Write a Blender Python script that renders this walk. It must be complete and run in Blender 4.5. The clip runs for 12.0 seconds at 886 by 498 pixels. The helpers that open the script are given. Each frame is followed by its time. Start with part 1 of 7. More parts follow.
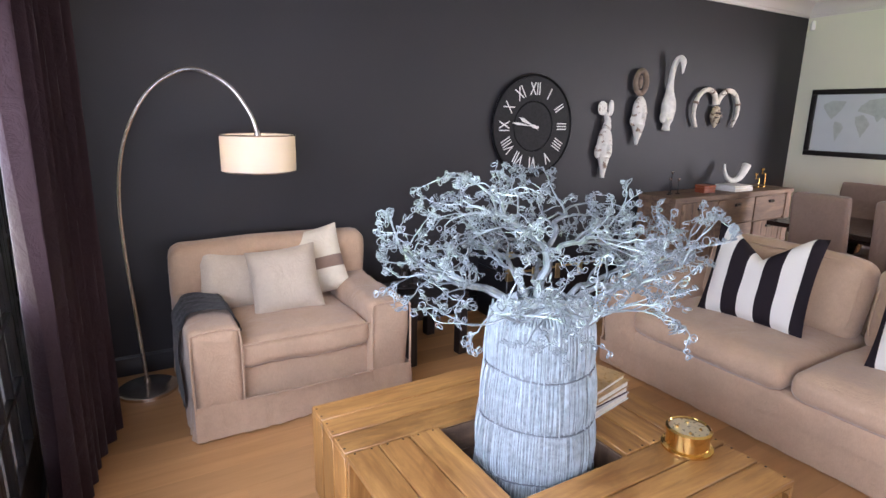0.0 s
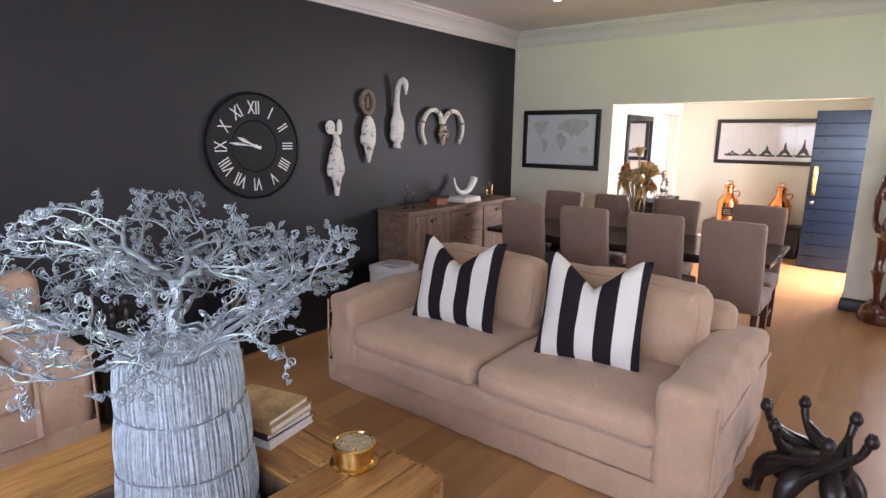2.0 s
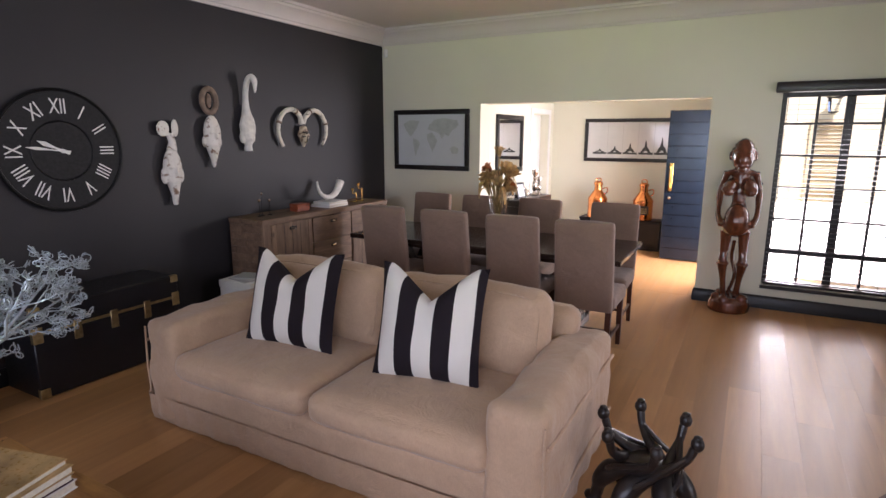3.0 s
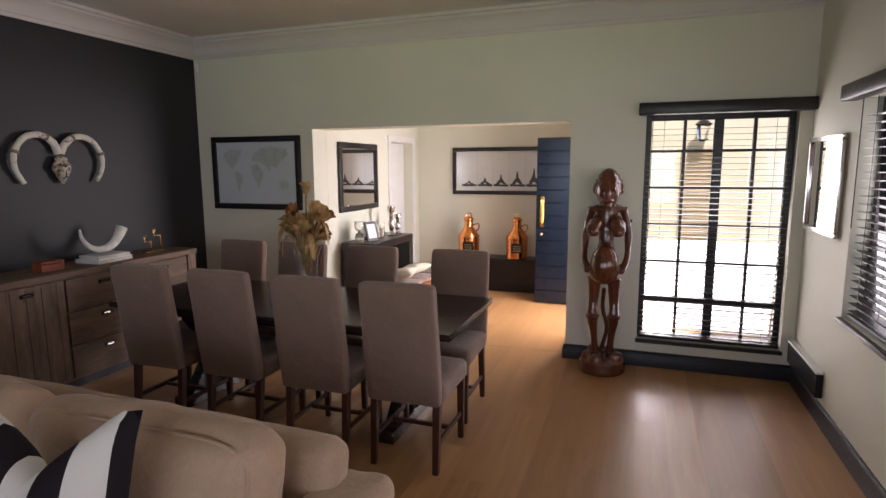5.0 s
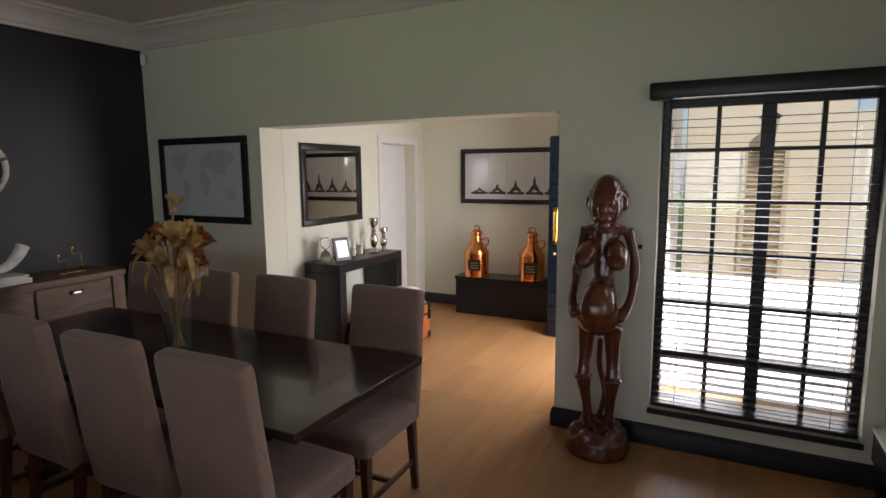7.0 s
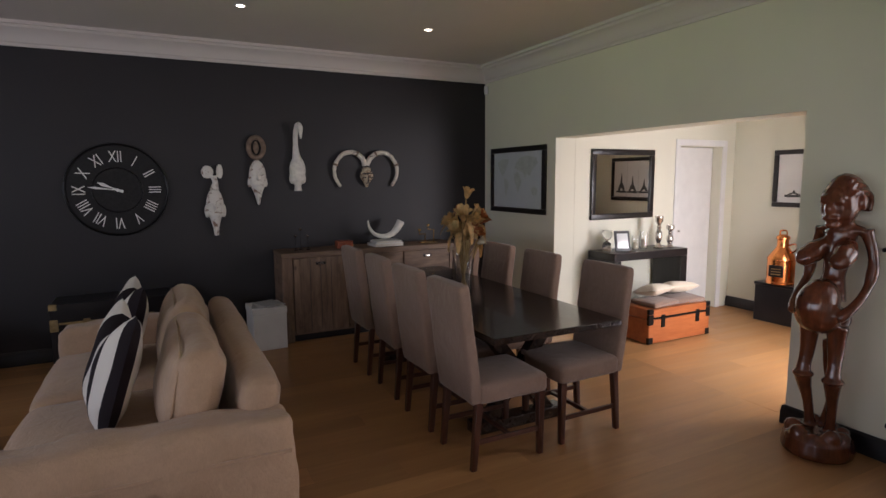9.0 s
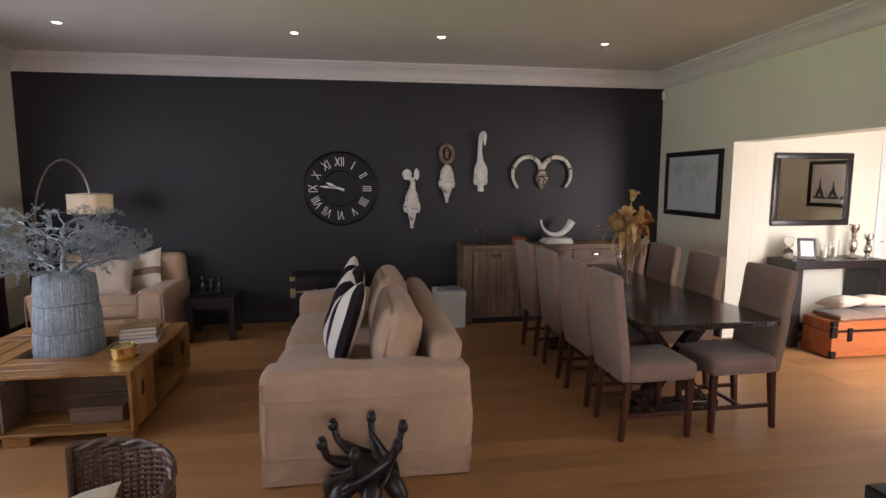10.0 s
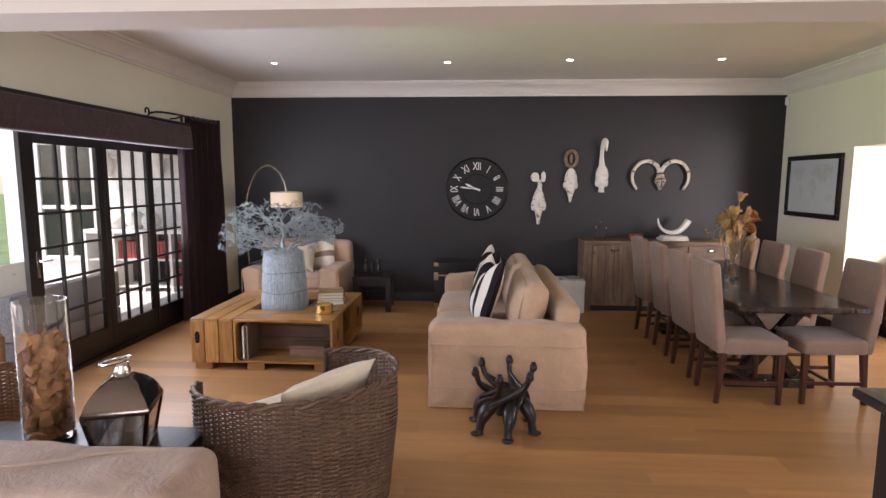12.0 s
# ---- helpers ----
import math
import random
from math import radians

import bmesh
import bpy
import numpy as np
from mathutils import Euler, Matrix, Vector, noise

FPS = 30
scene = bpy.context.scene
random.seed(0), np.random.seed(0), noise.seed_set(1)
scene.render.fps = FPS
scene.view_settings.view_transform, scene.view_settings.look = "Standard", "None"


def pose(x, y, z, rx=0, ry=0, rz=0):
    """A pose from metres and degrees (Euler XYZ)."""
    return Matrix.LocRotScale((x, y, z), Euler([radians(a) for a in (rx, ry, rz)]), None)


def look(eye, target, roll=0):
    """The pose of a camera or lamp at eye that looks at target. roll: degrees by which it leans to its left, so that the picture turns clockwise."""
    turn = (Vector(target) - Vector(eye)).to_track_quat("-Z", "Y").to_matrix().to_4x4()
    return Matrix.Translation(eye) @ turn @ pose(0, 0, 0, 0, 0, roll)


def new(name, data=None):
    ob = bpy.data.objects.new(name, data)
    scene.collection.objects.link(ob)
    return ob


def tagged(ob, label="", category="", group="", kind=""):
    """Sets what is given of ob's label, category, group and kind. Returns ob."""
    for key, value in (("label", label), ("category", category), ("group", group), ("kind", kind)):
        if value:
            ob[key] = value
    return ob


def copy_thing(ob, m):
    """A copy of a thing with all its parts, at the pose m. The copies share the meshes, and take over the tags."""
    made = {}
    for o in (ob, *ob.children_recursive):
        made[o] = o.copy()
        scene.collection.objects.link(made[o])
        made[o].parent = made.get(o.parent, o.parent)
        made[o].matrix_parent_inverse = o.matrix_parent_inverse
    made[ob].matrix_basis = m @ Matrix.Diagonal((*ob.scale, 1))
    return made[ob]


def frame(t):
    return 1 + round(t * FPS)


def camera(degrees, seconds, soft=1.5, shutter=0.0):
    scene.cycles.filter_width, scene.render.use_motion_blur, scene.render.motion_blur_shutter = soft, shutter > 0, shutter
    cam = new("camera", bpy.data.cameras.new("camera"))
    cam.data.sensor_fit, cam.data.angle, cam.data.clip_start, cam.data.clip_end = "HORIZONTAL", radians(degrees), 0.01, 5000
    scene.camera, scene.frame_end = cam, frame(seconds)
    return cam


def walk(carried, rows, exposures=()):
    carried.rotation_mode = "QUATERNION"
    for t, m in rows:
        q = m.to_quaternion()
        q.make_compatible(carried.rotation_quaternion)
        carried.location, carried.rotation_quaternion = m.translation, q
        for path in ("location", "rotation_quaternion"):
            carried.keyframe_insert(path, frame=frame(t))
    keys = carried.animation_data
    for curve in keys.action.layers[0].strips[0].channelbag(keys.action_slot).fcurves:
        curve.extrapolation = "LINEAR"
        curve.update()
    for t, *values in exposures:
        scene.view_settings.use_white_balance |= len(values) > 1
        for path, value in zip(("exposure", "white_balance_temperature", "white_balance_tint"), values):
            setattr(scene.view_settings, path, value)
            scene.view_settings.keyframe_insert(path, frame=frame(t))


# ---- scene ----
cam = camera(76.8, 12.0)
# seconds, eye x y z, yaw to the left from +y, pitch, roll
PATH = [
    (0, 0.816, 0.414, 1.670, -30.53, -13.53, 0.95),
    (0.5, 0.873, 0.410, 1.681, -34.83, -12.63, 0.84),
    (1, 0.965, 0.336, 1.706, -40.52, -12.14, 0.86),
    (1.5, 1.106, 0.299, 1.670, -46.57, -11.47, 0.57),
    (2, 1.273, 0.100, 1.690, -51.31, -11.52, 0.59),
    (2.5, 1.436, 0.069, 1.697, -56.36, -11.63, 0.35),
    (3, 1.727, -0.067, 1.693, -61.25, -11.40, 0.15),
    (3.5, 2.017, -0.137, 1.695, -65.35, -11.21, -0.09),
    (5.5, 3.494, -0.275, 1.699, -70.93, -7.91, -0.29),
    (6, 3.856, -0.338, 1.689, -70.85, -7.73, -0.30),
    (6.5, 4.227, -0.437, 1.692, -69.54, -7.87, -0.37),
    (7, 4.492, -0.611, 1.714, -63.14, -7.99, -0.51),
    (9, 4.324, -1.850, 1.670, -26.76, -7.20, -0.41),
    (9.5, 4.214, -2.157, 1.678, -17.02, -7.00, -0.08),
    (10, 4.166, -2.460, 1.683, -8.75, -7.01, 0.07),
    (10.5, 4.094, -2.755, 1.701, -2.89, -6.99, 0.17),
    (11, 4.022, -3.034, 1.705, 0.08, -7.08, 0.28),
    (11.5, 3.997, -3.274, 1.701, 1.56, -7.00, 0.26),
    (12, 3.975, -3.484, 1.701, 3.42, -7.00, 0.22),
]
EXPOSURES = [(0, 1.55, 6000, 23), (2.5, 0.98, 6100, 25), (3.7, 0.48, 6250, 25), (5.5, -0.05, 6300, 23), (7.0, -0.55, 6150, 18), (8.8, -0.28, 6200, 22), (9.5, 0.06, 6400, 23), (10.5, 0.58, 6500, 24), (12, 1.10, 6500, 23)]


def eye_pose(x, y, z, yaw, pitch, roll):
    a, b = radians(yaw), radians(pitch)
    ahead = Vector((-math.sin(a) * math.cos(b), math.cos(a) * math.cos(b), math.sin(b)))
    return look((x, y, z), Vector((x, y, z)) + ahead, roll)


walk(cam, [(t, eye_pose(*row)) for t, *row in PATH], EXPOSURES)

# ---- world, sun, large lights ----
world = bpy.data.worlds.new("sky")
scene.world = world
world.use_nodes = True
wn = world.node_tree
sky = wn.nodes.new("ShaderNodeTexSky")
sky.sky_type, sky.sun_disc = "NISHITA", False
sky.sun_elevation, sky.sun_rotation = radians(57), radians(247)
wn.links.new(sky.outputs["Color"], wn.nodes["Background"].inputs["Color"])
wn.nodes["Background"].inputs["Strength"].default_value = 0.15
sun = new("sun", bpy.data.lights.new("sun", "SUN"))
sun.data.energy, sun.data.angle, sun.data.color = 5.0, radians(0.6), (1.0, 0.95, 0.88)
sun.matrix_world = look((0, 0, 0), (0.60, 0.25, -1.0))


def area(name, eye, target, w, h, power, color, spread=180):
    lamp = new(name, bpy.data.lights.new(name, "AREA"))
    lamp.data.shape, lamp.data.size, lamp.data.size_y = "RECTANGLE", w, h
    lamp.data.energy, lamp.data.color, lamp.data.spread = power, color, radians(spread)
    lamp.matrix_world = look(eye, target)
    return lamp


# skylight slanting in through the upper part of the openings
COOL = (0.82, 0.90, 1.0)
area("daylight_patio_doors", (0.44, 2.0, 1.50), (3, 2.0, 1.36), 2.4, 1.1, 28, COOL, 168)
area("daylight_open_leaf", (0.44, -0.28, 1.50), (4.0, 1.2, 1.20), 1.3, 1.1, 20, COOL, 165)
area("daylight_lounge_doors", (0.44, -3.9, 1.50), (3, -3.9, 1.30), 3.3, 1.1, 30, COOL, 150)
# light thrown up by the lawn, rising towards the far wall
LAWN = (0.62, 1.0, 0.08)
area("lawn_light_patio_doors", (0.44, 2.0, 1.10), (8.0, 2.0, 3.9), 2.4, 0.5, 2.5, LAWN, 50)
area("lawn_light_open_leaf", (0.44, -0.28, 1.10), (8.0, 1.0, 3.9), 1.3, 0.5, 1.4, LAWN, 50)
area("daylight_east_window", (8.146, -0.79, 1.18), (5, -0.79, 0.8), 0.98, 1.75, 26, (1.0, 0.97, 0.92))
area("daylight_entrance", (9.35, -0.25, 1.1), (9.35, 2.5, -0.6), 0.9, 2.0, 112, (0.97, 0.96, 0.93))
area("daylight_south_window", (6.60, -1.54, 1.43), (6.60, 2, 1.2), 0.82, 1.2, 9, (1.0, 0.98, 0.95))
area("daylight_lounge_window", (4.2, -7.2, 1.3), (4.2, 0, 0.9), 3.0, 1.6, 48, (0.96, 0.98, 1.0))


# ---- small building helpers ----
def thing(name, x, y, z, rz, label, category, group="", kind=""):
    ob = new(name)
    ob.empty_display_size = 0.1
    ob.matrix_basis = pose(x, y, z, 0, 0, rz)
    return tagged(ob, label, category, group, kind)


def finish(bm, name, mat, smooth=40):
    bmesh.ops.recalc_face_normals(bm, faces=bm.faces)
    me = bpy.data.meshes.new(name)
    bm.to_mesh(me)
    bm.free()
    me.materials.append(mat)
    if smooth:
        me.shade_smooth()
        me.set_sharp_from_angle(angle=radians(smooth))
    return me


def part(name, bm, mat, parent=None, label="", smooth=40):
    ob = new(name, finish(bm, name, mat, smooth))
    if parent:
        ob.parent = parent
    return tagged(ob, label) if label else ob


def solid(name, bm, mat, label="", category="", kind="structure", smooth=40):
    return tagged(part(name, bm, mat, None, "", smooth), label, category, "", kind)


def box(bm, x0, x1, y0, y1, z0, z1, bevel=0.0, m=None, seg=1):
    r = bmesh.ops.create_cube(bm, size=1)["verts"]
    for v in r:
        v.co = Vector((x0 + (v.co.x + 0.5) * (x1 - x0), y0 + (v.co.y + 0.5) * (y1 - y0), z0 + (v.co.z + 0.5) * (z1 - z0)))
    if bevel:
        edges = list({e for v in r for e in v.link_edges})
        got = bmesh.ops.bevel(bm, geom=edges, offset=bevel, segments=seg, affect="EDGES", profile=0.5)
        r = list({v for f in got["faces"] for v in f.verts} | {v for v in r if v.is_valid})
    if m is not None:
        bmesh.ops.transform(bm, matrix=m, verts=r)
    return bm


def boxes(*specs, bevel=0.0, seg=1):
    bm = bmesh.new()
    for s in specs:
        box(bm, *s, bevel=bevel, seg=seg)
    return bm


def lathe(profile, seg=24, bm=None, m=None, cap=True):
    """Profile of (radius, height) turned about z."""
    bm = bm or bmesh.new()
    rings = []
    for r, z in profile:
        rings.append([bm.verts.new((r * math.cos(2 * math.pi * k / seg), r * math.sin(2 * math.pi * k / seg), z)) for k in range(seg)])
    for a, b in zip(rings, rings[1:]):
        for k in range(seg):
            bm.faces.new((a[k], a[(k + 1) % seg], b[(k + 1) % seg], b[k]))
    if cap:
        bm.faces.new(rings[0][::-1])
        bm.faces.new(rings[-1])
    if m is not None:
        bmesh.ops.transform(bm, matrix=m, verts=[v for ring in rings for v in ring])
    return bm


def tube(pts, rad, seg=8, bm=None, closed=False, flat=1.0):
    """A tube along points; rad is a number or a list, flat squashes it along its second axis."""
    bm = bm or bmesh.new()
    pts = [Vector(p) for p in pts]
    n = len(pts)
    rads = rad if isinstance(rad, (list, tuple)) else [rad] * n
    rings, side = [], None
    for i, p in enumerate(pts):
        a = pts[i - 1] if i or closed else pts[0]
        b = pts[(i + 1) % n] if i < n - 1 or closed else pts[-1]
        d = (b - a).normalized() if (b - a).length > 1e-9 else Vector((0, 0, 1))
        if side is None:
            side = d.orthogonal().normalized()
        side = (side - d * side.dot(d))
        side = side.normalized() if side.length > 1e-6 else d.orthogonal().normalized()
        up = d.cross(side)
        rings.append([bm.verts.new(p + (side * math.cos(2 * math.pi * k / seg) + up * flat * math.sin(2 * math.pi * k / seg)) * rads[i]) for k in range(seg)])
    pairs = list(zip(rings, rings[1:])) + ([(rings[-1], rings[0])] if closed else [])
    for a, b in pairs:
        for k in range(seg):
            bm.faces.new((a[k], a[(k + 1) % seg], b[(k + 1) % seg], b[k]))
    if not closed:
        bm.faces.new(rings[0][::-1])
        bm.faces.new(rings[-1])
    return bm


def curve_through(keys, n):
    """n points on a smooth line through the key points."""
    k = [Vector(p) for p in keys]
    out = []
    for i in range(n):
        s = i / (n - 1) * (len(k) - 1)
        j = min(int(s), len(k) - 2)
        u = s - j
        a, b, c, d = k[max(j - 1, 0)], k[j], k[j + 1], k[min(j + 2, len(k) - 1)]
        out.append(0.5 * (2 * b + (c - a) * u + (2 * a - 5 * b + 4 * c - d) * u * u + (3 * b - a - 3 * c + d) * u ** 3))
    return out


def soft_box(w, d, h, r, cuts=14, puff=(0, 0, 0), rough=0.0, scale=4.0, seed=0.0, taper=0.0, m=None, bm=None, fold=0.0):
    """A padded block, w x d x h, standing on z = 0: rounded by r, bulging by puff, wrinkled by rough."""
    own = bmesh.new()
    bmesh.ops.create_cube(own, size=2)
    bmesh.ops.subdivide_edges(own, edges=own.edges[:], cuts=cuts, use_grid_fill=True)
    half = Vector((w / 2, d / 2, h / 2))
    for v in own.verts:
        c = v.co.copy()
        # crowd the grid towards the rims
        c = Vector([math.copysign(1 - (1 - abs(a)) ** 1.35, a) for a in c])
        p = Vector((c.x * half.x, c.y * half.y, c.z * half.z))
        inner = Vector([max(-half[i] + r, min(half[i] - r, p[i])) for i in range(3)])
        off = p - inner
        if off.length > 1e-9:
            p = inner + off.normalized() * r
        bul = ((1 - c.y ** 2) * (1 - c.z ** 2), (1 - c.x ** 2) * (1 - c.z ** 2), (1 - c.x ** 2) * (1 - c.y ** 2))
        for i in range(3):
            if abs(v.co[i]) > 0.999:
                p[i] += math.copysign(puff[i] * bul[i], c[i])
        if taper:
            k = 1 + taper * c.z
            p.x, p.y = p.x * k, p.y * k
        if rough:
            q = Vector((p.x * scale + seed, p.y * scale, p.z * scale))
            p += rough * noise.noise_vector(q) + 0.4 * rough * noise.noise_vector(q * 2.7)
        if fold:
            low = max(0.0, -c.z) ** 2
            wob = fold * low * math.sin(p.x * 31 + seed) * math.sin(p.y * 27 + seed * 2)
            p.x += wob * (1 if p.x > 0 else -1)
            p.y += wob * (1 if p.y > 0 else -1)
        v.co = p + Vector((0, 0, half.z))
    if m is not None:
        own.transform(m)
    if bm is None:
        return own
    me = bpy.data.meshes.new("tmp")
    own.to_mesh(me)
    own.free()
    bm.from_mesh(me)
    bpy.data.meshes.remove(me)
    return bm


def pillow(w, h, t, chop=0.0, n=18, seed=0.0, wrinkle=0.006):
    """A square cushion in the xz plane, standing on z = 0, with its thickness along y."""
    bm = bmesh.new()
    for sgn in (1, -1):
        rows = []
        for i in range(n + 1):
            row = []
            for j in range(n + 1):
                u, v = 2 * i / n - 1, 2 * j / n - 1
                th = t / 2 * max(0.0, (1 - abs(u) ** 3.2) * (1 - abs(v) ** 3.2)) ** 0.62
                x = w / 2 * u * (1 - 0.07 * (1 - v * v))
                z = h / 2 * v * (1 - 0.07 * (1 - u * u))
                if chop and v > -0.4:
                    z -= chop * max(0.0, 1 - abs(u) / 0.8) ** 1.2 * ((v + 0.4) / 1.4) ** 2
                    th *= 1 - 0.35 * math.exp(-(u / 0.3) ** 2) * ((v + 0.4) / 1.4)
                q = Vector((x * 7 + seed, z * 7, sgn * 2.0))
                inside = (1 - u ** 6) * (1 - v ** 6)
                row.append(bm.verts.new((x, sgn * th + wrinkle * inside * noise.noise(q) * 2, z + h / 2)))
            rows.append(row)
        for a, b in zip(rows, rows[1:]):
            for j in range(n):
                bm.faces.new((a[j], b[j], b[j + 1], a[j + 1]))
    bmesh.ops.remove_doubles(bm, verts=bm.verts, dist=0.0015)
    return bm


def skirt(x0, x1, y0, y1, z1, seed, flare=0.005, pleat=0.008):
    """A loose cloth skirt hanging round a block down to the floor."""
    ring = []
    for (ax, ay), (bx, by), n in (((x0, y0), (x1, y0), (0, -1)), ((x1, y0), (x1, y1), (1, 0)), ((x1, y1), (x0, y1), (0, 1)), ((x0, y1), (x0, y0), (-1, 0))):
        steps = max(4, int(math.hypot(bx - ax, by - ay) / 0.022))
        for k in range(steps):
            u = k / steps
            ring.append((ax + (bx - ax) * u, ay + (by - ay) * u, n[0], n[1]))
    bm = bmesh.new()
    rows = []
    for j in range(6):
        low = 1 - j / 5
        row = []
        for x, y, nx, ny in ring:
            q = noise.noise(Vector((x * 9 + seed, y * 9, 0.3 * j))) + 0.5 * noise.noise(Vector((x * 23, y * 23 + seed, 0)))
            o = low * flare + (0.25 + low) * pleat * q
            row.append(bm.verts.new((x + nx * o, y + ny * o, 0.008 + (z1 - 0.008) * (1 - low) + 0.004 * low * q)))
        rows.append(row)
    for a, b in zip(rows, rows[1:]):
        for i in range(len(ring)):
            bm.faces.new((a[i], a[(i + 1) % len(ring)], b[(i + 1) % len(ring)], b[i]))
    return bm


def ball(bm, c, r, m=None, seg=14):
    """An ellipsoid added to a mesh."""
    got = bmesh.ops.create_uvsphere(bm, u_segments=seg, v_segments=max(6, seg // 2 + 2), radius=1)["verts"]
    mm = pose(*c) @ Matrix.Diagonal((*r, 1))
    if m is not None:
        mm = m @ mm
    bmesh.ops.transform(bm, matrix=mm, verts=got)
    return bm


# ---- materials ----
def material(name):
    m = bpy.data.materials.new(name)
    m.use_nodes = True
    return m, m.node_tree, m.node_tree.nodes["Principled BSDF"]


def ramp(nt, fac, stops, mode="LINEAR"):
    r = nt.nodes.new("ShaderNodeValToRGB")
    r.color_ramp.interpolation = mode
    while len(r.color_ramp.elements) < len(stops):
        r.color_ramp.elements.new(0.5)
    for e, (at, c) in zip(r.color_ramp.elements, stops):
        e.position, e.color = at, (*c, 1)
    nt.links.new(fac, r.inputs["Fac"])
    return r.outputs["Color"]


def coords(nt, scale=(1, 1, 1), rot=(0, 0, 0), space="Object"):
    c = nt.nodes.new("ShaderNodeTexCoord")
    mp = nt.nodes.new("ShaderNodeMapping")
    mp.inputs["Scale"].default_value = scale
    mp.inputs["Rotation"].default_value = rot
    nt.links.new(c.outputs[space], mp.inputs["Vector"])
    return mp.outputs["Vector"]


def noise_tex(nt, vec, scale, detail=4.0, rough=0.55, dist=0.0):
    n = nt.nodes.new("ShaderNodeTexNoise")
    n.inputs["Scale"].default_value, n.inputs["Detail"].default_value = scale, detail
    n.inputs["Roughness"].default_value, n.inputs["Distortion"].default_value = rough, dist
    nt.links.new(vec, n.inputs["Vector"])
    return n.outputs["Fac"]


def bump(nt, bsdf, height, strength, distance=0.01):
    b = nt.nodes.new("ShaderNodeBump")
    b.inputs["Strength"].default_value, b.inputs["Distance"].default_value = strength, distance
    nt.links.new(height, b.inputs["Height"])
    nt.links.new(b.outputs["Normal"], bsdf.inputs["Normal"])


def mix(nt, fac, a, b, mode="MIX"):
    n = nt.nodes.new("ShaderNodeMix")
    n.data_type, n.blend_type = "RGBA", mode
    for sock, val in ((n.inputs[0], fac), (n.inputs[6], a), (n.inputs[7], b)):
        if isinstance(val, (int, float)):
            sock.default_value = val
        elif isinstance(val, tuple):
            sock.default_value = (*val, 1)
        else:
            nt.links.new(val, sock)
    return n.outputs[2]


def shade_of(c, k):
    return tuple(min(1.0, a * k) for a in c)


def plain(name, c, rough=0.5, metal=0.0, var=0.12, scale=6.0, grain=60.0, relief=0.15, coat=0.0, ior=1.45):
    """Paint, lacquer, metal: two scales of unevenness in colour and gloss."""
    m, nt, b = material(name)
    vec = coords(nt)
    big = noise_tex(nt, vec, scale, 3)
    nt.links.new(ramp(nt, big, [(0.3, shade_of(c, 1 - var)), (0.7, shade_of(c, 1 + var))]), b.inputs["Base Color"])
    fine = noise_tex(nt, vec, grain, 4)
    nt.links.new(ramp(nt, fine, [(0.3, (rough * 0.85,) * 3), (0.7, (min(1, rough * 1.12),) * 3)]), b.inputs["Roughness"])
    b.inputs["Metallic"].default_value, b.inputs["Coat Weight"].default_value, b.inputs["IOR"].default_value = metal, coat, ior
    if relief:
        bump(nt, b, fine, relief, 0.002)
    return m


def cloth(name, c, weave=900.0, fade=0.10, rough=0.9, sheen=0.25):
    m, nt, b = material(name)
    vec = coords(nt)
    big = noise_tex(nt, vec, 3.0, 4)
    col = ramp(nt, big, [(0.3, shade_of(c, 1 - fade)), (0.7, shade_of(c, 1 + fade))])
    weft = noise_tex(nt, coords(nt, (1, 1, 0.25)), weave / 4, 2)
    mott = noise_tex(nt, vec, 38, 4)
    col = mix(nt, 0.05, col, ramp(nt, weft, [(0.3, (0, 0, 0)), (0.7, (1, 1, 1))]), "OVERLAY")
    nt.links.new(mix(nt, 0.03, col, ramp(nt, mott, [(0.3, (0, 0, 0)), (0.7, (1, 1, 1))]), "OVERLAY"), b.inputs["Base Color"])
    b.inputs["Roughness"].default_value = rough
    b.inputs["Sheen Weight"].default_value = sheen
    b.inputs["Specular IOR Level"].default_value = 0.25
    fine = noise_tex(nt, vec, 130, 3)
    crease = noise_tex(nt, vec, 6.5, 5, 0.62, 1.3)
    h = mix(nt, 0.9, fine, crease)
    bump(nt, b, h, 0.45, 0.03)
    return m


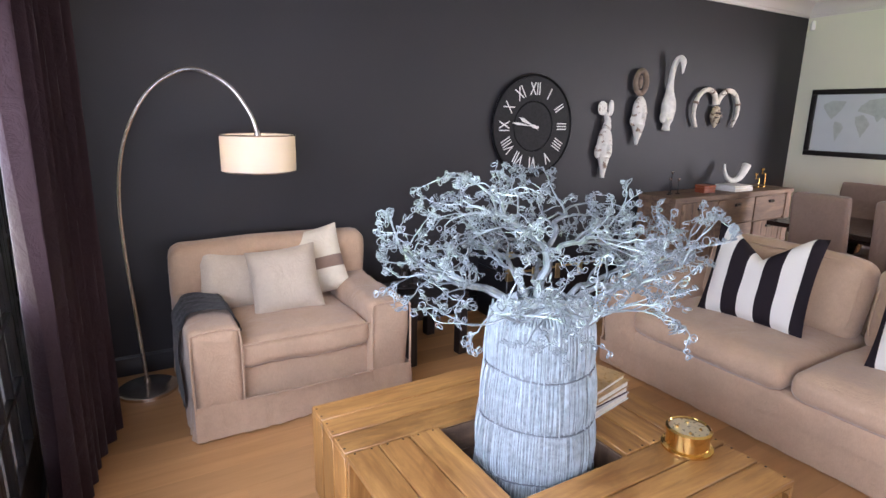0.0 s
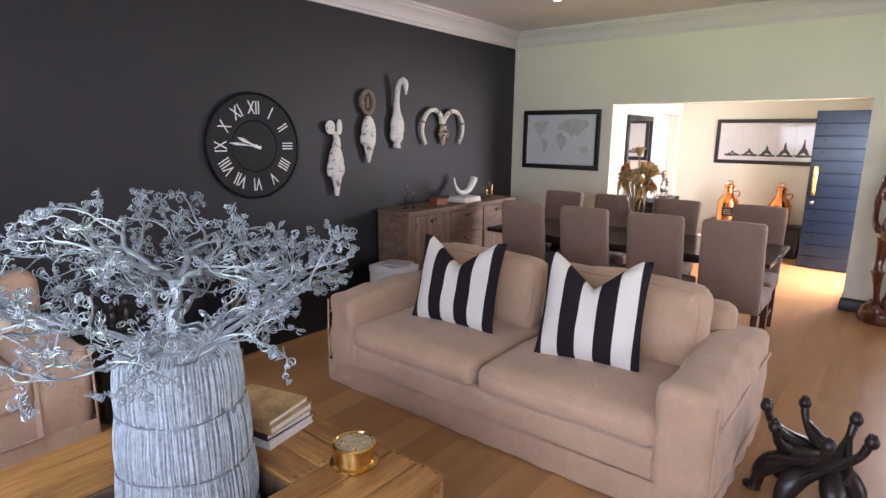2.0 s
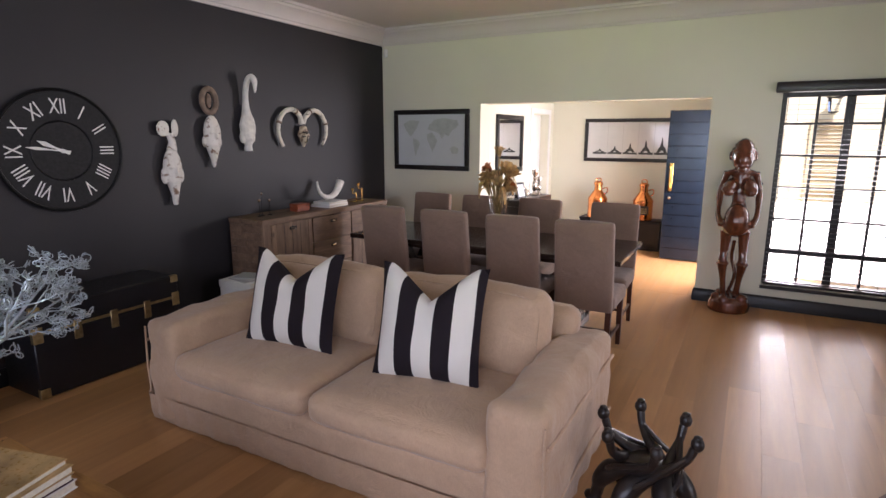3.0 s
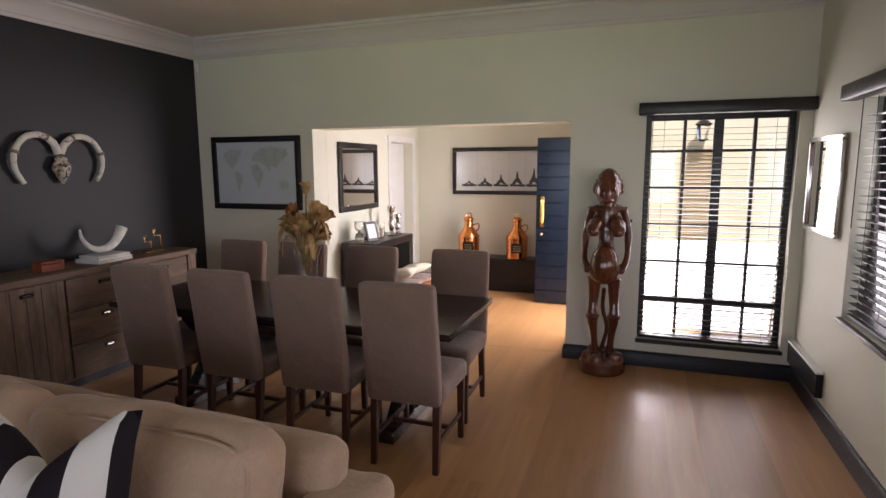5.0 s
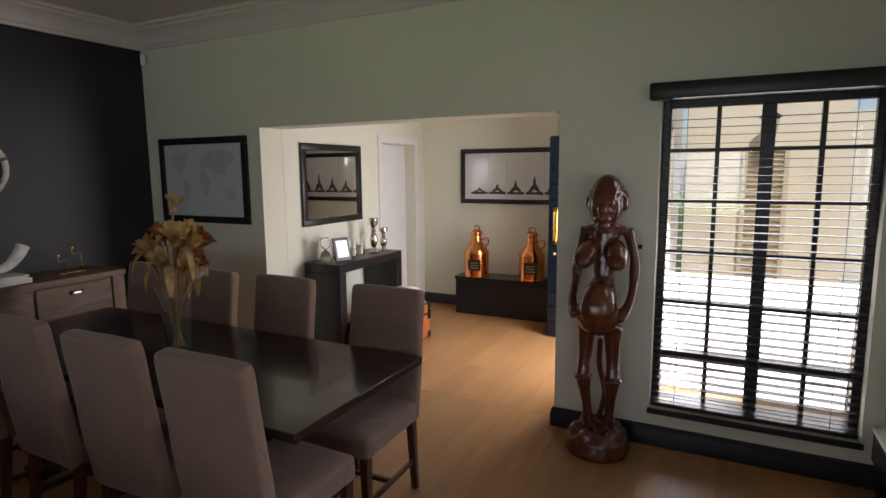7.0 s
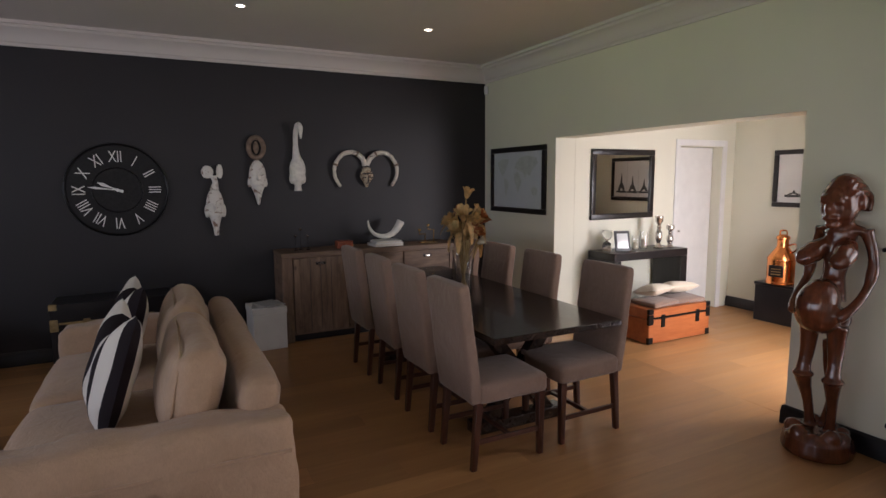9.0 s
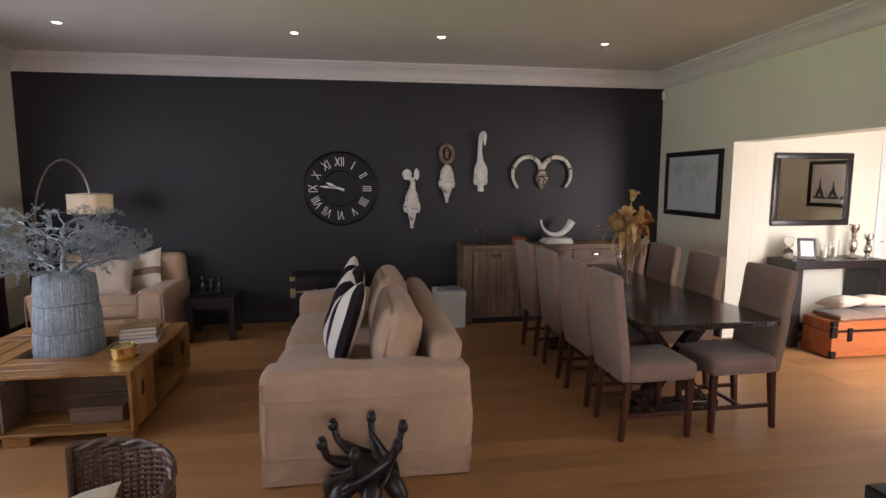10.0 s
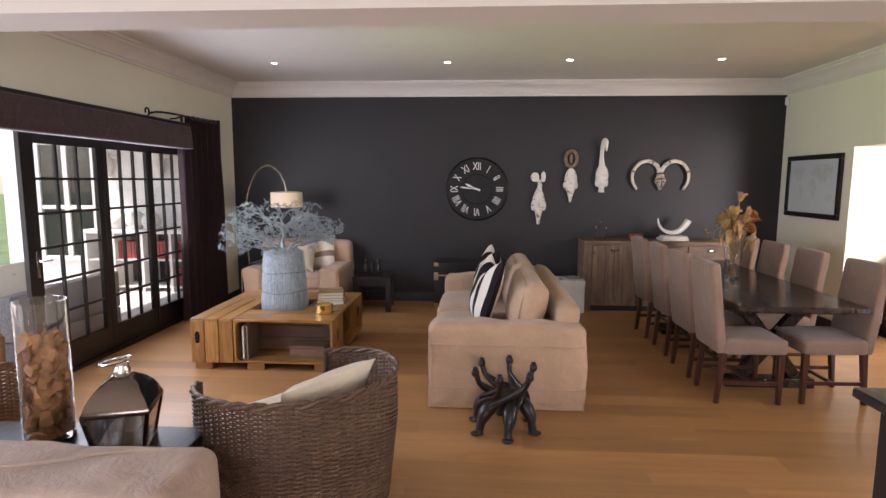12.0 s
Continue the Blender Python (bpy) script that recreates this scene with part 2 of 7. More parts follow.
def timber(name, dark, light, rough=0.45, axis="X", ring=9.0, stretch=14.0, knots=False, relief=0.25, vary=0.0, coat=0.0):
    """Wood with its grain along one axis; vary changes each piece by its own random number."""
    m, nt, b = material(name)
    s = {"X": (1 / stretch, 1, 1), "Y": (1, 1 / stretch, 1), "Z": (1, 1, 1 / stretch)}[axis]
    vec = coords(nt, s)
    info = nt.nodes.new("ShaderNodeObjectInfo")
    add = nt.nodes.new("ShaderNodeVectorMath")
    add.operation = "MULTIPLY_ADD"
    nt.links.new(info.outputs["Random"], add.inputs[0])
    add.inputs[1].default_value = (37, 19, 11)
    nt.links.new(vec, add.inputs[2])
    vec = add.outputs[0]
    grain = noise_tex(nt, vec, ring * 6, 6, 0.6, 0.4)
    flame = noise_tex(nt, vec, ring, 4, 0.5, 1.2)
    g = mix(nt, 0.45, grain, flame)
    col = ramp(nt, g, [(0.30, dark), (0.52, shade_of(tuple((p + q) / 2 for p, q in zip(dark, light)), 1.0)), (0.70, light)])
    if knots:
        v = nt.nodes.new("ShaderNodeTexVoronoi")
        v.inputs["Scale"].default_value = 5.0
        nt.links.new(coords(nt, {"X": (0.5, 1, 1), "Y": (1, 0.5, 1), "Z": (1, 1, 0.5)}[axis]), v.inputs["Vector"])
        col = mix(nt, ramp(nt, v.outputs["Distance"], [(0.03, (0.75,) * 3), (0.10, (0, 0, 0))]), col, shade_of(dark, 0.35))
        stain = noise_tex(nt, coords(nt, {"X": (0.4, 1, 1), "Y": (1, 0.4, 1), "Z": (1, 1, 0.4)}[axis]), 5.0, 5, 0.65, 0.8)
        col = mix(nt, ramp(nt, stain, [(0.50, (0, 0, 0)), (0.68, (0.7,) * 3)]), col, shade_of(dark, 0.8))
    if vary:
        k = ramp(nt, info.outputs["Random"], [(0.0, (1 - vary,) * 3), (1.0, (1 + vary * 0.6,) * 3)])
        col = mix(nt, 1.0, col, k, "MULTIPLY")
    nt.links.new(col, b.inputs["Base Color"])
    nt.links.new(ramp(nt, grain, [(0.3, (rough * 0.8,) * 3), (0.7, (min(1, rough * 1.2),) * 3)]), b.inputs["Roughness"])
    b.inputs["Coat Weight"].default_value = coat
    bump(nt, b, grain, relief, 0.003)
    return m


def glass_mat(name, color=(1, 1, 1), rough=0.0):
    m, nt, b = material(name)
    b.inputs["Base Color"].default_value = (*color, 1)
    b.inputs["Transmission Weight"].default_value, b.inputs["Roughness"].default_value, b.inputs["IOR"].default_value = 1.0, rough, 1.45
    return m


def glow(name, c, strength):
    m, nt, b = material(name)
    b.inputs["Base Color"].default_value = (*c, 1)
    b.inputs["Emission Color"].default_value, b.inputs["Emission Strength"].default_value = (*c, 1), strength
    return m


def two_tone(name, c, d, scale, at):
    """White wash worn through to brown in patches."""
    m, nt, b = material(name)
    vec = coords(nt)
    k = noise_tex(nt, vec, scale, 5, 0.7, 0.8)
    nt.links.new(ramp(nt, k, [(at, c), (at + 0.08, d)]), b.inputs["Base Color"])
    b.inputs["Roughness"].default_value = 0.75
    bump(nt, b, noise_tex(nt, vec, 70, 4), 0.5, 0.004)
    return m


M_WALL = plain("cream wall paint", (0.71, 0.695, 0.57), 0.7, var=0.03, scale=1.2, grain=140, relief=0.10)
M_DARK = plain("charcoal wall paint", (0.020, 0.018, 0.021), 0.55, var=0.10, scale=1.0, grain=120, relief=0.12)
M_CEIL = plain("white ceiling paint", (0.66, 0.62, 0.58), 0.75, var=0.03, scale=1.0, grain=120, relief=0.06)
M_WHITE = plain("white gloss paint", (0.74, 0.73, 0.70), 0.4, var=0.04, relief=0.05)
M_BLACKWOOD = timber("black stained wood", (0.008, 0.006, 0.006), (0.022, 0.017, 0.016), 0.35, "Y", relief=0.15)
M_BLACKZ = timber("black stained upright wood", (0.008, 0.006, 0.006), (0.022, 0.017, 0.016), 0.35, "Z", relief=0.15)
M_SKIRT = plain("black skirting paint", (0.013, 0.012, 0.014), 0.35, var=0.2, relief=0.08)
M_FLOOR = timber("honey laminate plank", (0.35, 0.168, 0.058), (0.51, 0.278, 0.118), 0.38, "X", ring=4, stretch=12, relief=0.03, vary=0.20, coat=0.06)
M_BEIGE = cloth("beige linen slipcover", (0.47, 0.318, 0.210))
M_BEIGE2 = cloth("pale beige cushion linen", (0.52, 0.43, 0.33))
M_CREAM = cloth("cream cushion cotton", (0.68, 0.60, 0.47))
M_GREYTHROW = cloth("charcoal knitted throw", (0.055, 0.05, 0.052), weave=500)
M_CHAIR = cloth("taupe chair fabric", (0.245, 0.163, 0.122))
M_CURTAIN = cloth("aubergine curtain cloth", (0.050, 0.025, 0.029), weave=700, rough=0.75)
M_PINE = timber("honey reclaimed pine", (0.17, 0.065, 0.016), (0.53, 0.280, 0.085), 0.38, "X", ring=7, stretch=9, knots=True, relief=0.4, vary=0.30)
M_PINEY = timber("honey reclaimed pine across", (0.17, 0.065, 0.016), (0.53, 0.280, 0.085), 0.38, "Y", ring=7, stretch=9, knots=True, relief=0.4, vary=0.28)
M_PINEZ = timber("honey reclaimed pine upright", (0.17, 0.065, 0.016), (0.53, 0.280, 0.085), 0.38, "Z", ring=7, stretch=9, knots=True, relief=0.4, vary=0.28)
M_RUSTIC = timber("weathered brown sideboard wood", (0.10, 0.058, 0.036), (0.31, 0.200, 0.130), 0.6, "Z", ring=8, stretch=8, knots=True, relief=0.5, vary=0.15)
M_RUSTICX = timber("weathered brown sideboard boards", (0.10, 0.058, 0.036), (0.31, 0.200, 0.130), 0.6, "X", ring=8, stretch=8, knots=True, relief=0.5, vary=0.15)
M_TABLE = timber("dark espresso table wood", (0.016, 0.009, 0.007), (0.042, 0.024, 0.018), 0.22, "Y", relief=0.10, coat=0.2)
M_LEG = timber("dark red brown chair wood", (0.035, 0.011, 0.007), (0.085, 0.028, 0.016), 0.35, "Z", relief=0.1)
M_CHROME = plain("brushed steel", (0.62, 0.58, 0.54), 0.22, 1.0, var=0.05, relief=0.03)
M_BRASS = plain("polished brass", (0.80, 0.52, 0.17), 0.16, 1.0, var=0.08, relief=0.03)
M_COPPER = plain("polished copper", (0.80, 0.30, 0.10), 0.20, 1.0, var=0.12, relief=0.05)
M_BLACKMETAL = plain("black metal", (0.012, 0.012, 0.013), 0.35, 0.6, var=0.2)
M_BONE = plain("white washed carved wood", (0.70, 0.67, 0.61), 0.7, var=0.14, scale=22, grain=90, relief=0.5)
M_BONEDARK = plain("worn brown carved wood", (0.20, 0.14, 0.10), 0.7, var=0.3, scale=25, relief=0.4)
M_CARVE = timber("polished red brown carving wood", (0.050, 0.014, 0.007), (0.17, 0.048, 0.020), 0.2, "Z", ring=6, stretch=6, relief=0.2, coat=0.35)
M_EBONY = plain("ebony carving wood", (0.017, 0.012, 0.011), 0.38, var=0.35, scale=14, relief=0.4, coat=0.08)
M_GLASS = glass_mat("clear glass")
M_MIRROR = plain("mirror silver", (0.88, 0.88, 0.87), 0.015, 1.0, var=0.01, relief=0.0)

# ---- the setting ----
NY, EX, WX, SY = 4.30, 8.03, 0.55, -1.42     # faces of the north, east, west and south walls
CEIL = 3.02
LY = -7.0                                    # far end of the lounge behind
HX, HN, HS = 10.85, 2.88, 0.05               # hall: east face, north face, south face

solid("wall_north", boxes((WX - 0.3, EX + 0.25, NY, NY + 0.25, 0, CEIL)), M_DARK, "charcoal painted plaster feature wall", "wall")
# east wall with the wide opening to the hall and the low window
bm = boxes((EX, EX + 0.26, HN, NY - 0.002, 0, CEIL), (EX, EX + 0.26, 0.35, HN, 2.08, CEIL), (EX, EX + 0.26, -0.25, 0.35, 0, CEIL),
           (EX, EX + 0.26, -1.33, -0.25, 2.11, CEIL), (EX, EX + 0.26, -1.33, -0.25, 0, 0.24), (EX, EX + 0.26, SY - 0.25, -1.33, 0, CEIL))
solid("wall_east", bm, M_WALL, "cream painted plaster wall with an opening to the hall", "wall")
# west wall with the patio door opening
bm = boxes((WX - 0.28, WX, 3.72, NY - 0.002, 0, CEIL), (WX - 0.28, WX, -1.1, 3.72, 2.16, CEIL), (WX - 0.28, WX, -2.2, -1.1, 0, CEIL),
           (WX - 0.28, WX, -5.6, -2.2, 2.16, CEIL), (WX - 0.28, WX, LY, -5.6, 0, CEIL))
solid("wall_west", bm, M_WALL, "cream painted plaster wall above the patio doors", "wall")
# short south wall beside the dining area, with a window
bm = boxes((7.05, EX, SY - 0.22, SY, 0, CEIL), (6.15, 7.05, SY - 0.22, SY, 2.08, CEIL), (6.15, 7.05, SY - 0.22, SY, 0, 0.78), (5.8, 6.15, SY - 0.22, SY, 0, CEIL))
solid("wall_south", bm, M_WALL, "cream painted plaster wall with a mirror and a window", "wall")
# lounge behind
solid("wall_lounge_east", boxes((5.8, 6.05, LY, SY - 0.222, 0, CEIL)), M_WALL, "cream painted plaster wall", "wall")
bm = boxes((WX - 0.28, 2.7, LY - 0.25, LY, 0, CEIL), (2.7, 5.7, LY - 0.25, LY, 0, 0.5), (2.7, 5.7, LY - 0.25, LY, 2.1, CEIL), (5.7, 6.05, LY - 0.25, LY, 0, CEIL))
solid("wall_lounge_south", bm, M_WALL, "cream painted plaster wall with a window", "wall")
# hall
bm = boxes((EX + 0.262, 9.86, HN, HN + 0.2, 0, 2.7), (9.86, 10.62, HN, HN + 0.2, 2.03, 2.7), (10.62, HX, HN, HN + 0.2, 0, 2.7))
solid("wall_hall_north", bm, M_WALL, "pale cream hall wall", "wall")
solid("wall_hall_east", boxes((HX, HX + 0.2, HS - 0.2, HN + 0.2, 0, 2.7)), M_WALL, "pale cream hall wall", "wall")
bm = boxes((EX + 0.262, 8.85, HS - 0.22, HS, 0, 2.7), (8.85, 9.9, HS - 0.22, HS, 2.08, 2.7), (9.9, HX, HS - 0.22, HS, 0, 2.7))
solid("wall_hall_south", bm, M_WALL, "pale cream hall wall with the entrance", "wall")
solid("wall_passage", boxes((9.5, 10.9, 4.2, 4.3, 0, 2.7), (9.5, 9.6, HN + 0.202, 4.2, 0, 2.7), (10.8, 10.9, HN + 0.202, 4.2, 0, 2.7)), M_WALL, "plain passage wall", "wall")
solid("ceiling_hall", boxes((EX + 0.262, HX + 0.2, HS - 0.22, 4.3, 2.7, 2.8)), M_CEIL, "white plaster hall ceiling", "ceiling")
solid("ceiling", boxes((WX - 0.28, EX + 0.25, SY - 0.22, NY + 0.25, CEIL, CEIL + 0.12)), M_CEIL, "white plaster ceiling with downlights", "ceiling")
solid("ceiling_lounge", boxes((WX - 0.28, EX + 0.25, LY - 0.25, SY - 0.222, 2.72, CEIL + 0.12)), M_CEIL, "lower white plaster ceiling of the lounge", "ceiling")
solid("beam", boxes((WX, 5.8, SY - 0.22, SY, 2.245, CEIL)), M_CEIL, "plastered beam over the wide opening to the lounge", "beam")
floor = solid("floor", boxes((WX - 0.28, 11.1, LY - 0.25, NY + 0.2, -0.12, -0.012)), M_FLOOR, "honey coloured laminate plank floor", "floor")


def strip(profile, a, b, inward):
    """A moulding: profile of (out, up) swept from a to b along a wall whose room side lies towards inward."""
    bm = bmesh.new()
    a, b, n = Vector(a), Vector(b), Vector(inward)
    ra = [bm.verts.new(a + n * o + Vector((0, 0, u))) for o, u in profile]
    rb = [bm.verts.new(b + n * o + Vector((0, 0, u))) for o, u in profile]
    k = len(profile)
    for i in range(k):
        bm.faces.new((ra[i], ra[(i + 1) % k], rb[(i + 1) % k], rb[i]))
    bm.faces.new(ra[::-1])
    bm.faces.new(rb)
    return bm


COVE = [(0, -0.19), (0.018, -0.19), (0.022, -0.165), (0.034, -0.155), (0.05, -0.11), (0.085, -0.07), (0.125, -0.05), (0.135, -0.03), (0.16, -0.026), (0.16, 0), (0, 0)]
SKIRT = [(0, 0), (0.022, 0), (0.022, 0.085), (0.017, 0.10), (0.017, 0.115), (0.008, 0.13), (0, 0.13)]
for nm, a, b, n in (("cornice_north", (WX, NY, CEIL), (EX, NY, CEIL), (0, -1, 0)), ("cornice_east", (EX, SY, CEIL), (EX, NY, CEIL), (-1, 0, 0)),
                    ("cornice_west", (WX, SY, CEIL), (WX, NY, CEIL), (1, 0, 0))):
    solid(nm, strip(COVE, a, b, n), M_CEIL, "white moulded plaster cornice", "cornice", smooth=25)
for nm, a, b, n in (("skirting_north", (WX, NY, 0), (EX, NY, 0), (0, -1, 0)), ("skirting_east", (EX, HN, 0), (EX, NY, 0), (-1, 0, 0)),
                    ("skirting_window", (EX, SY, 0), (EX, 0.36, 0), (-1, 0, 0)), ("skirting_jamb", (EX - 0.02, 0.35, 0), (EX + 0.26, 0.35, 0), (0, 1, 0)),
                    ("skirting_south", (5.8, SY, 0), (EX, SY, 0), (0, 1, 0)), ("skirting_hall_east", (HX, HS, 0), (HX, HN, 0), (-1, 0, 0)),
                    ("skirting_west", (WX, 3.72, 0), (WX, NY, 0), (1, 0, 0)), ("skirting_hall_north", (EX + 0.27, HN, 0), (9.78, HN, 0), (0, -1, 0))):
    solid(nm, strip(SKIRT, a, b, n), M_SKIRT, "black painted wooden skirting board", "skirting", smooth=25)

# outside: ground, patio and garden
M_PAVE = plain("pale sunlit paving", (0.46, 0.43, 0.39), 0.8, var=0.15, scale=2.0, relief=0.3)
M_GRASS = plain("lawn green", (0.07, 0.11, 0.03), 0.9, var=0.4, scale=3.0, relief=0.6)
solid("ground", boxes((-60, 60, -60, 60, -0.5, -0.13)), M_GRASS, "green lawn round the house", "ground")
solid("pavement_patio", boxes((-4.6, WX - 0.285, -6, 6, -0.13, -0.03)), M_PAVE, "pale tiled patio floor", "pavement")
solid("pavement_porch", boxes((EX + 0.265, 16, -7, HS - 0.225, -0.13, -0.03)), M_PAVE, "pale paved entrance court", "pavement")


# ---- living area: sofa, armchair, coffee table ----
def sofa():
    s = thing("sofa", 4.21, 1.76, 0, 0, "beige linen slipcovered two-seat sofa with a loose skirt", "sofa")
    # local x runs to the back, y along the length
    part("base", soft_box(1.12, 2.34, 0.30, 0.04, 16, (0.005, 0.005, 0), 0.010, 3, 1.0, 0.0, pose(0.0, 0, 0.015)), M_BEIGE, s)
    for y, sd in ((-1.10, 3.0), (1.10, 7.0)):
        bm = soft_box(1.16, 0.26, 0.62, 0.055, 24, (0.006, 0.014, 0.018), 0.020, 4.6, sd, 0.0, pose(0.0, y, 0.015), fold=0.008)
        part("armrest", bm, M_BEIGE, s)
        out = y - 0.142 if y < 0 else y + 0.142
        part("piping", tube([(-0.56, out, 0.50), (-0.2, out - 0.002, 0.495), (0.2, out, 0.50), (0.56, out, 0.495)], 0.010, 6), M_BEIGE, s)
        part("piping", tube([(-0.572, out - (0.012 if y > 0 else -0.012), 0.18), (-0.578, out - (0.012 if y > 0 else -0.012), 0.35), (-0.572, out - (0.014 if y > 0 else -0.014), 0.59)], 0.006, 6), M_BEIGE, s)
        part("hem", tube([(-0.58, out, 0.172), (0.0, out, 0.168), (0.58, out, 0.172)], 0.008, 6), M_BEIGE, s)
    part("skirt", skirt(-0.584, 0.584, -1.236, 1.236, 0.17, 8.0, -0.012, 0.012), M_BEIGE, s)
    back = pose(0.40, 0, 0.02, 0, 7, 0)
    part("backrest", soft_box(0.18, 2.14, 0.755, 0.075, 16, (0.01, 0, 0.012), 0.012, 2.6, 5.0, 0.0, back), M_BEIGE, s)
    for y, sd in ((-0.50, 11.0), (0.50, 13.0)):
        part("seat_cushion", soft_box(0.92, 0.98, 0.17, 0.07, 16, (0.02, 0.0, 0.035), 0.008, 4, sd, 0.0, pose(-0.14, y, 0.30)), M_BEIGE, s)
        m = pose(0.145, y, 0.435, 0, 12, 0)
        part("back_cushion", soft_box(0.20, 0.97, 0.475, 0.085, 18, (0.055, 0.0, 0.025), 0.016, 4.2, sd + 3, 0.0, m), M_BEIGE, s)
        ring = []
        for k in range(40):
            a = 2 * math.pi * k / 40
            u, v = math.cos(a), math.sin(a)
            ring.append(m @ Vector((-0.088, 0.455 * math.copysign(abs(u) ** 0.35, u), 0.2375 + 0.212 * math.copysign(abs(v) ** 0.35, v))))
        part("piping", tube(ring, 0.0055, 6, closed=True), M_BEIGE, s)
    return s


sofa()


def stripes_mat():
    m, nt, b = material("black and white striped cotton")
    vec = coords(nt)
    sep = nt.nodes.new("ShaderNodeSeparateXYZ")
    nt.links.new(vec, sep.inputs[0])
    wob = noise_tex(nt, vec, 3.0, 2)
    k = nt.nodes.new("ShaderNodeMath")
    k.operation = "MULTIPLY_ADD"
    nt.links.new(sep.outputs["X"], k.inputs[0])
    k.inputs[1].default_value, k.inputs[2].default_value = 1 / 0.195, 0.25
    f = nt.nodes.new("ShaderNodeMath")
    f.operation = "FRACT"
    nt.links.new(k.outputs[0], f.inputs[0])
    col = ramp(nt, f.outputs[0], [(0.0, (0.70, 0.66, 0.60)), (0.5, (0.016, 0.011, 0.014))], "CONSTANT")
    nt.links.new(col, b.inputs["Base Color"])
    b.inputs["Roughness"].default_value = 0.85
    b.inputs["Specular IOR Level"].default_value = 0.2
    bump(nt, b, mix(nt, 0.6, noise_tex(nt, vec, 160, 3), noise_tex(nt, vec, 10, 4, 0.6, 0.5)), 0.35, 0.01)
    return m


M_STRIPE = stripes_mat()


def cushion(x, y, z, rz, lean, w, h, t, mat, label, chop=0.0, seed=0.0, group="", roll=0.0):
    c = thing("cushion", x, y, z, rz, label, "cushion", group)
    bm = pillow(w, h, t, chop, 20, seed)
    bm.transform(pose(0, 0, 0, lean, 0, 0) @ pose(0, 0, h / 2) @ pose(0, 0, 0, 0, roll, 0) @ pose(0, 0, -h / 2))
    ob = part("cover", bm, mat, c)
    return c


cushion(4.00, 2.22, 0.475, 96, 17, 0.62, 0.58, 0.20, M_STRIPE, "black and white striped square cushion propped on the sofa", 0.17, 2.0, "striped cushions")
cushion(3.98, 1.28, 0.475, 99, 17, 0.58, 0.60, 0.20, M_STRIPE, "black and white striped square cushion propped on the sofa", 0.17, 9.0, "striped cushions")


def armchair():
    a = thing("armchair", 1.66, 3.78, 0, 0, "wide beige linen slipcovered armchair with a floor-length skirt", "armchair")
    part("base", soft_box(1.20, 0.82, 0.33, 0.03, 16, (0, 0.006, 0), 0.012, 4, 21, 0.0, pose(0, -0.04, 0.01)), M_BEIGE, a)
    for x, sd in ((-0.49, 23), (0.49, 27)):
        part("armrest", soft_box(0.25, 0.90, 0.585, 0.045, 22, (0.010, 0.008, 0.012), 0.016, 4.2, sd, 0.03, pose(x, -0.06, 0.01), fold=0.012), M_BEIGE, a)
        w = 0.122
        part("piping", tube(curve_through([(x - w, -0.515, 0.04), (x - w, -0.518, 0.52), (x - w + 0.03, -0.518, 0.582), (x, -0.520, 0.597), (x + w - 0.03, -0.518, 0.582), (x + w, -0.518, 0.52), (x + w, -0.515, 0.04)], 30), 0.006, 6), M_BEIGE, a)
    part("backrest", soft_box(1.24, 0.20, 0.88, 0.075, 20, (0, 0.012, 0.008), 0.010, 3.4, 29, 0.0, pose(0, 0.34, 0.015, 6, 0, 0)), M_BEIGE, a)
    part("seat_cushion", soft_box(0.74, 0.76, 0.16, 0.055, 20, (0.0, 0.012, 0.03), 0.010, 5, 31, 0.0, pose(0, -0.11, 0.325)), M_BEIGE, a)
    part("piping", tube([(-0.36, -0.488, 0.475), (0, -0.50, 0.482), (0.36, -0.488, 0.475)], 0.006, 6), M_BEIGE, a)
    part("skirt", skirt(-0.617, 0.617, -0.517, 0.440, 0.185, 3.0, 0.022, 0.022), M_BEIGE, a)
    part("seam", tube([(-0.37, -0.53, 0.187), (0.0, -0.533, 0.183), (0.37, -0.53, 0.187)], 0.006, 6), M_BEIGE, a)
    return a


armchair()
cushion(1.40, 3.86, 0.48, 8, -20, 0.42, 0.37, 0.16, M_BEIGE2, "beige square scatter cushion on the armchair", 0, 3.0, "armchair cushions", 8)
cushion(1.63, 3.64, 0.49, -14, -26, 0.42, 0.41, 0.19, M_BEIGE2, "plain pale beige square cushion on the armchair", 0, 5.0, "armchair cushions", -7)
c = cushion(1.84, 3.86, 0.49, -22, -20, 0.46, 0.45, 0.15, M_CREAM, "cream cushion with a brown band on the armchair", 0, 7.0, "armchair cushions", -14)
bm = pillow(0.463, 0.45, 0.158, 0, 40, 7.0)
bmesh.ops.delete(bm, geom=[f for f in bm.faces if not 0.16 < f.calc_center_median().z < 0.24], context="FACES")
bm.transform(pose(0, 0, 0, -20, 0, 0) @ pose(0, 0, 0.225) @ pose(0, 0, 0, 0, -14, 0) @ pose(0, 0, -0.225))
part("band", bm, M_CHAIR, c, "brown cloth band")
throw = thing("throw_blanket", 1.17, 3.62, 0, 0, "charcoal grey throw draped over the armrest", "blanket")
bm = bmesh.new()
rows = []
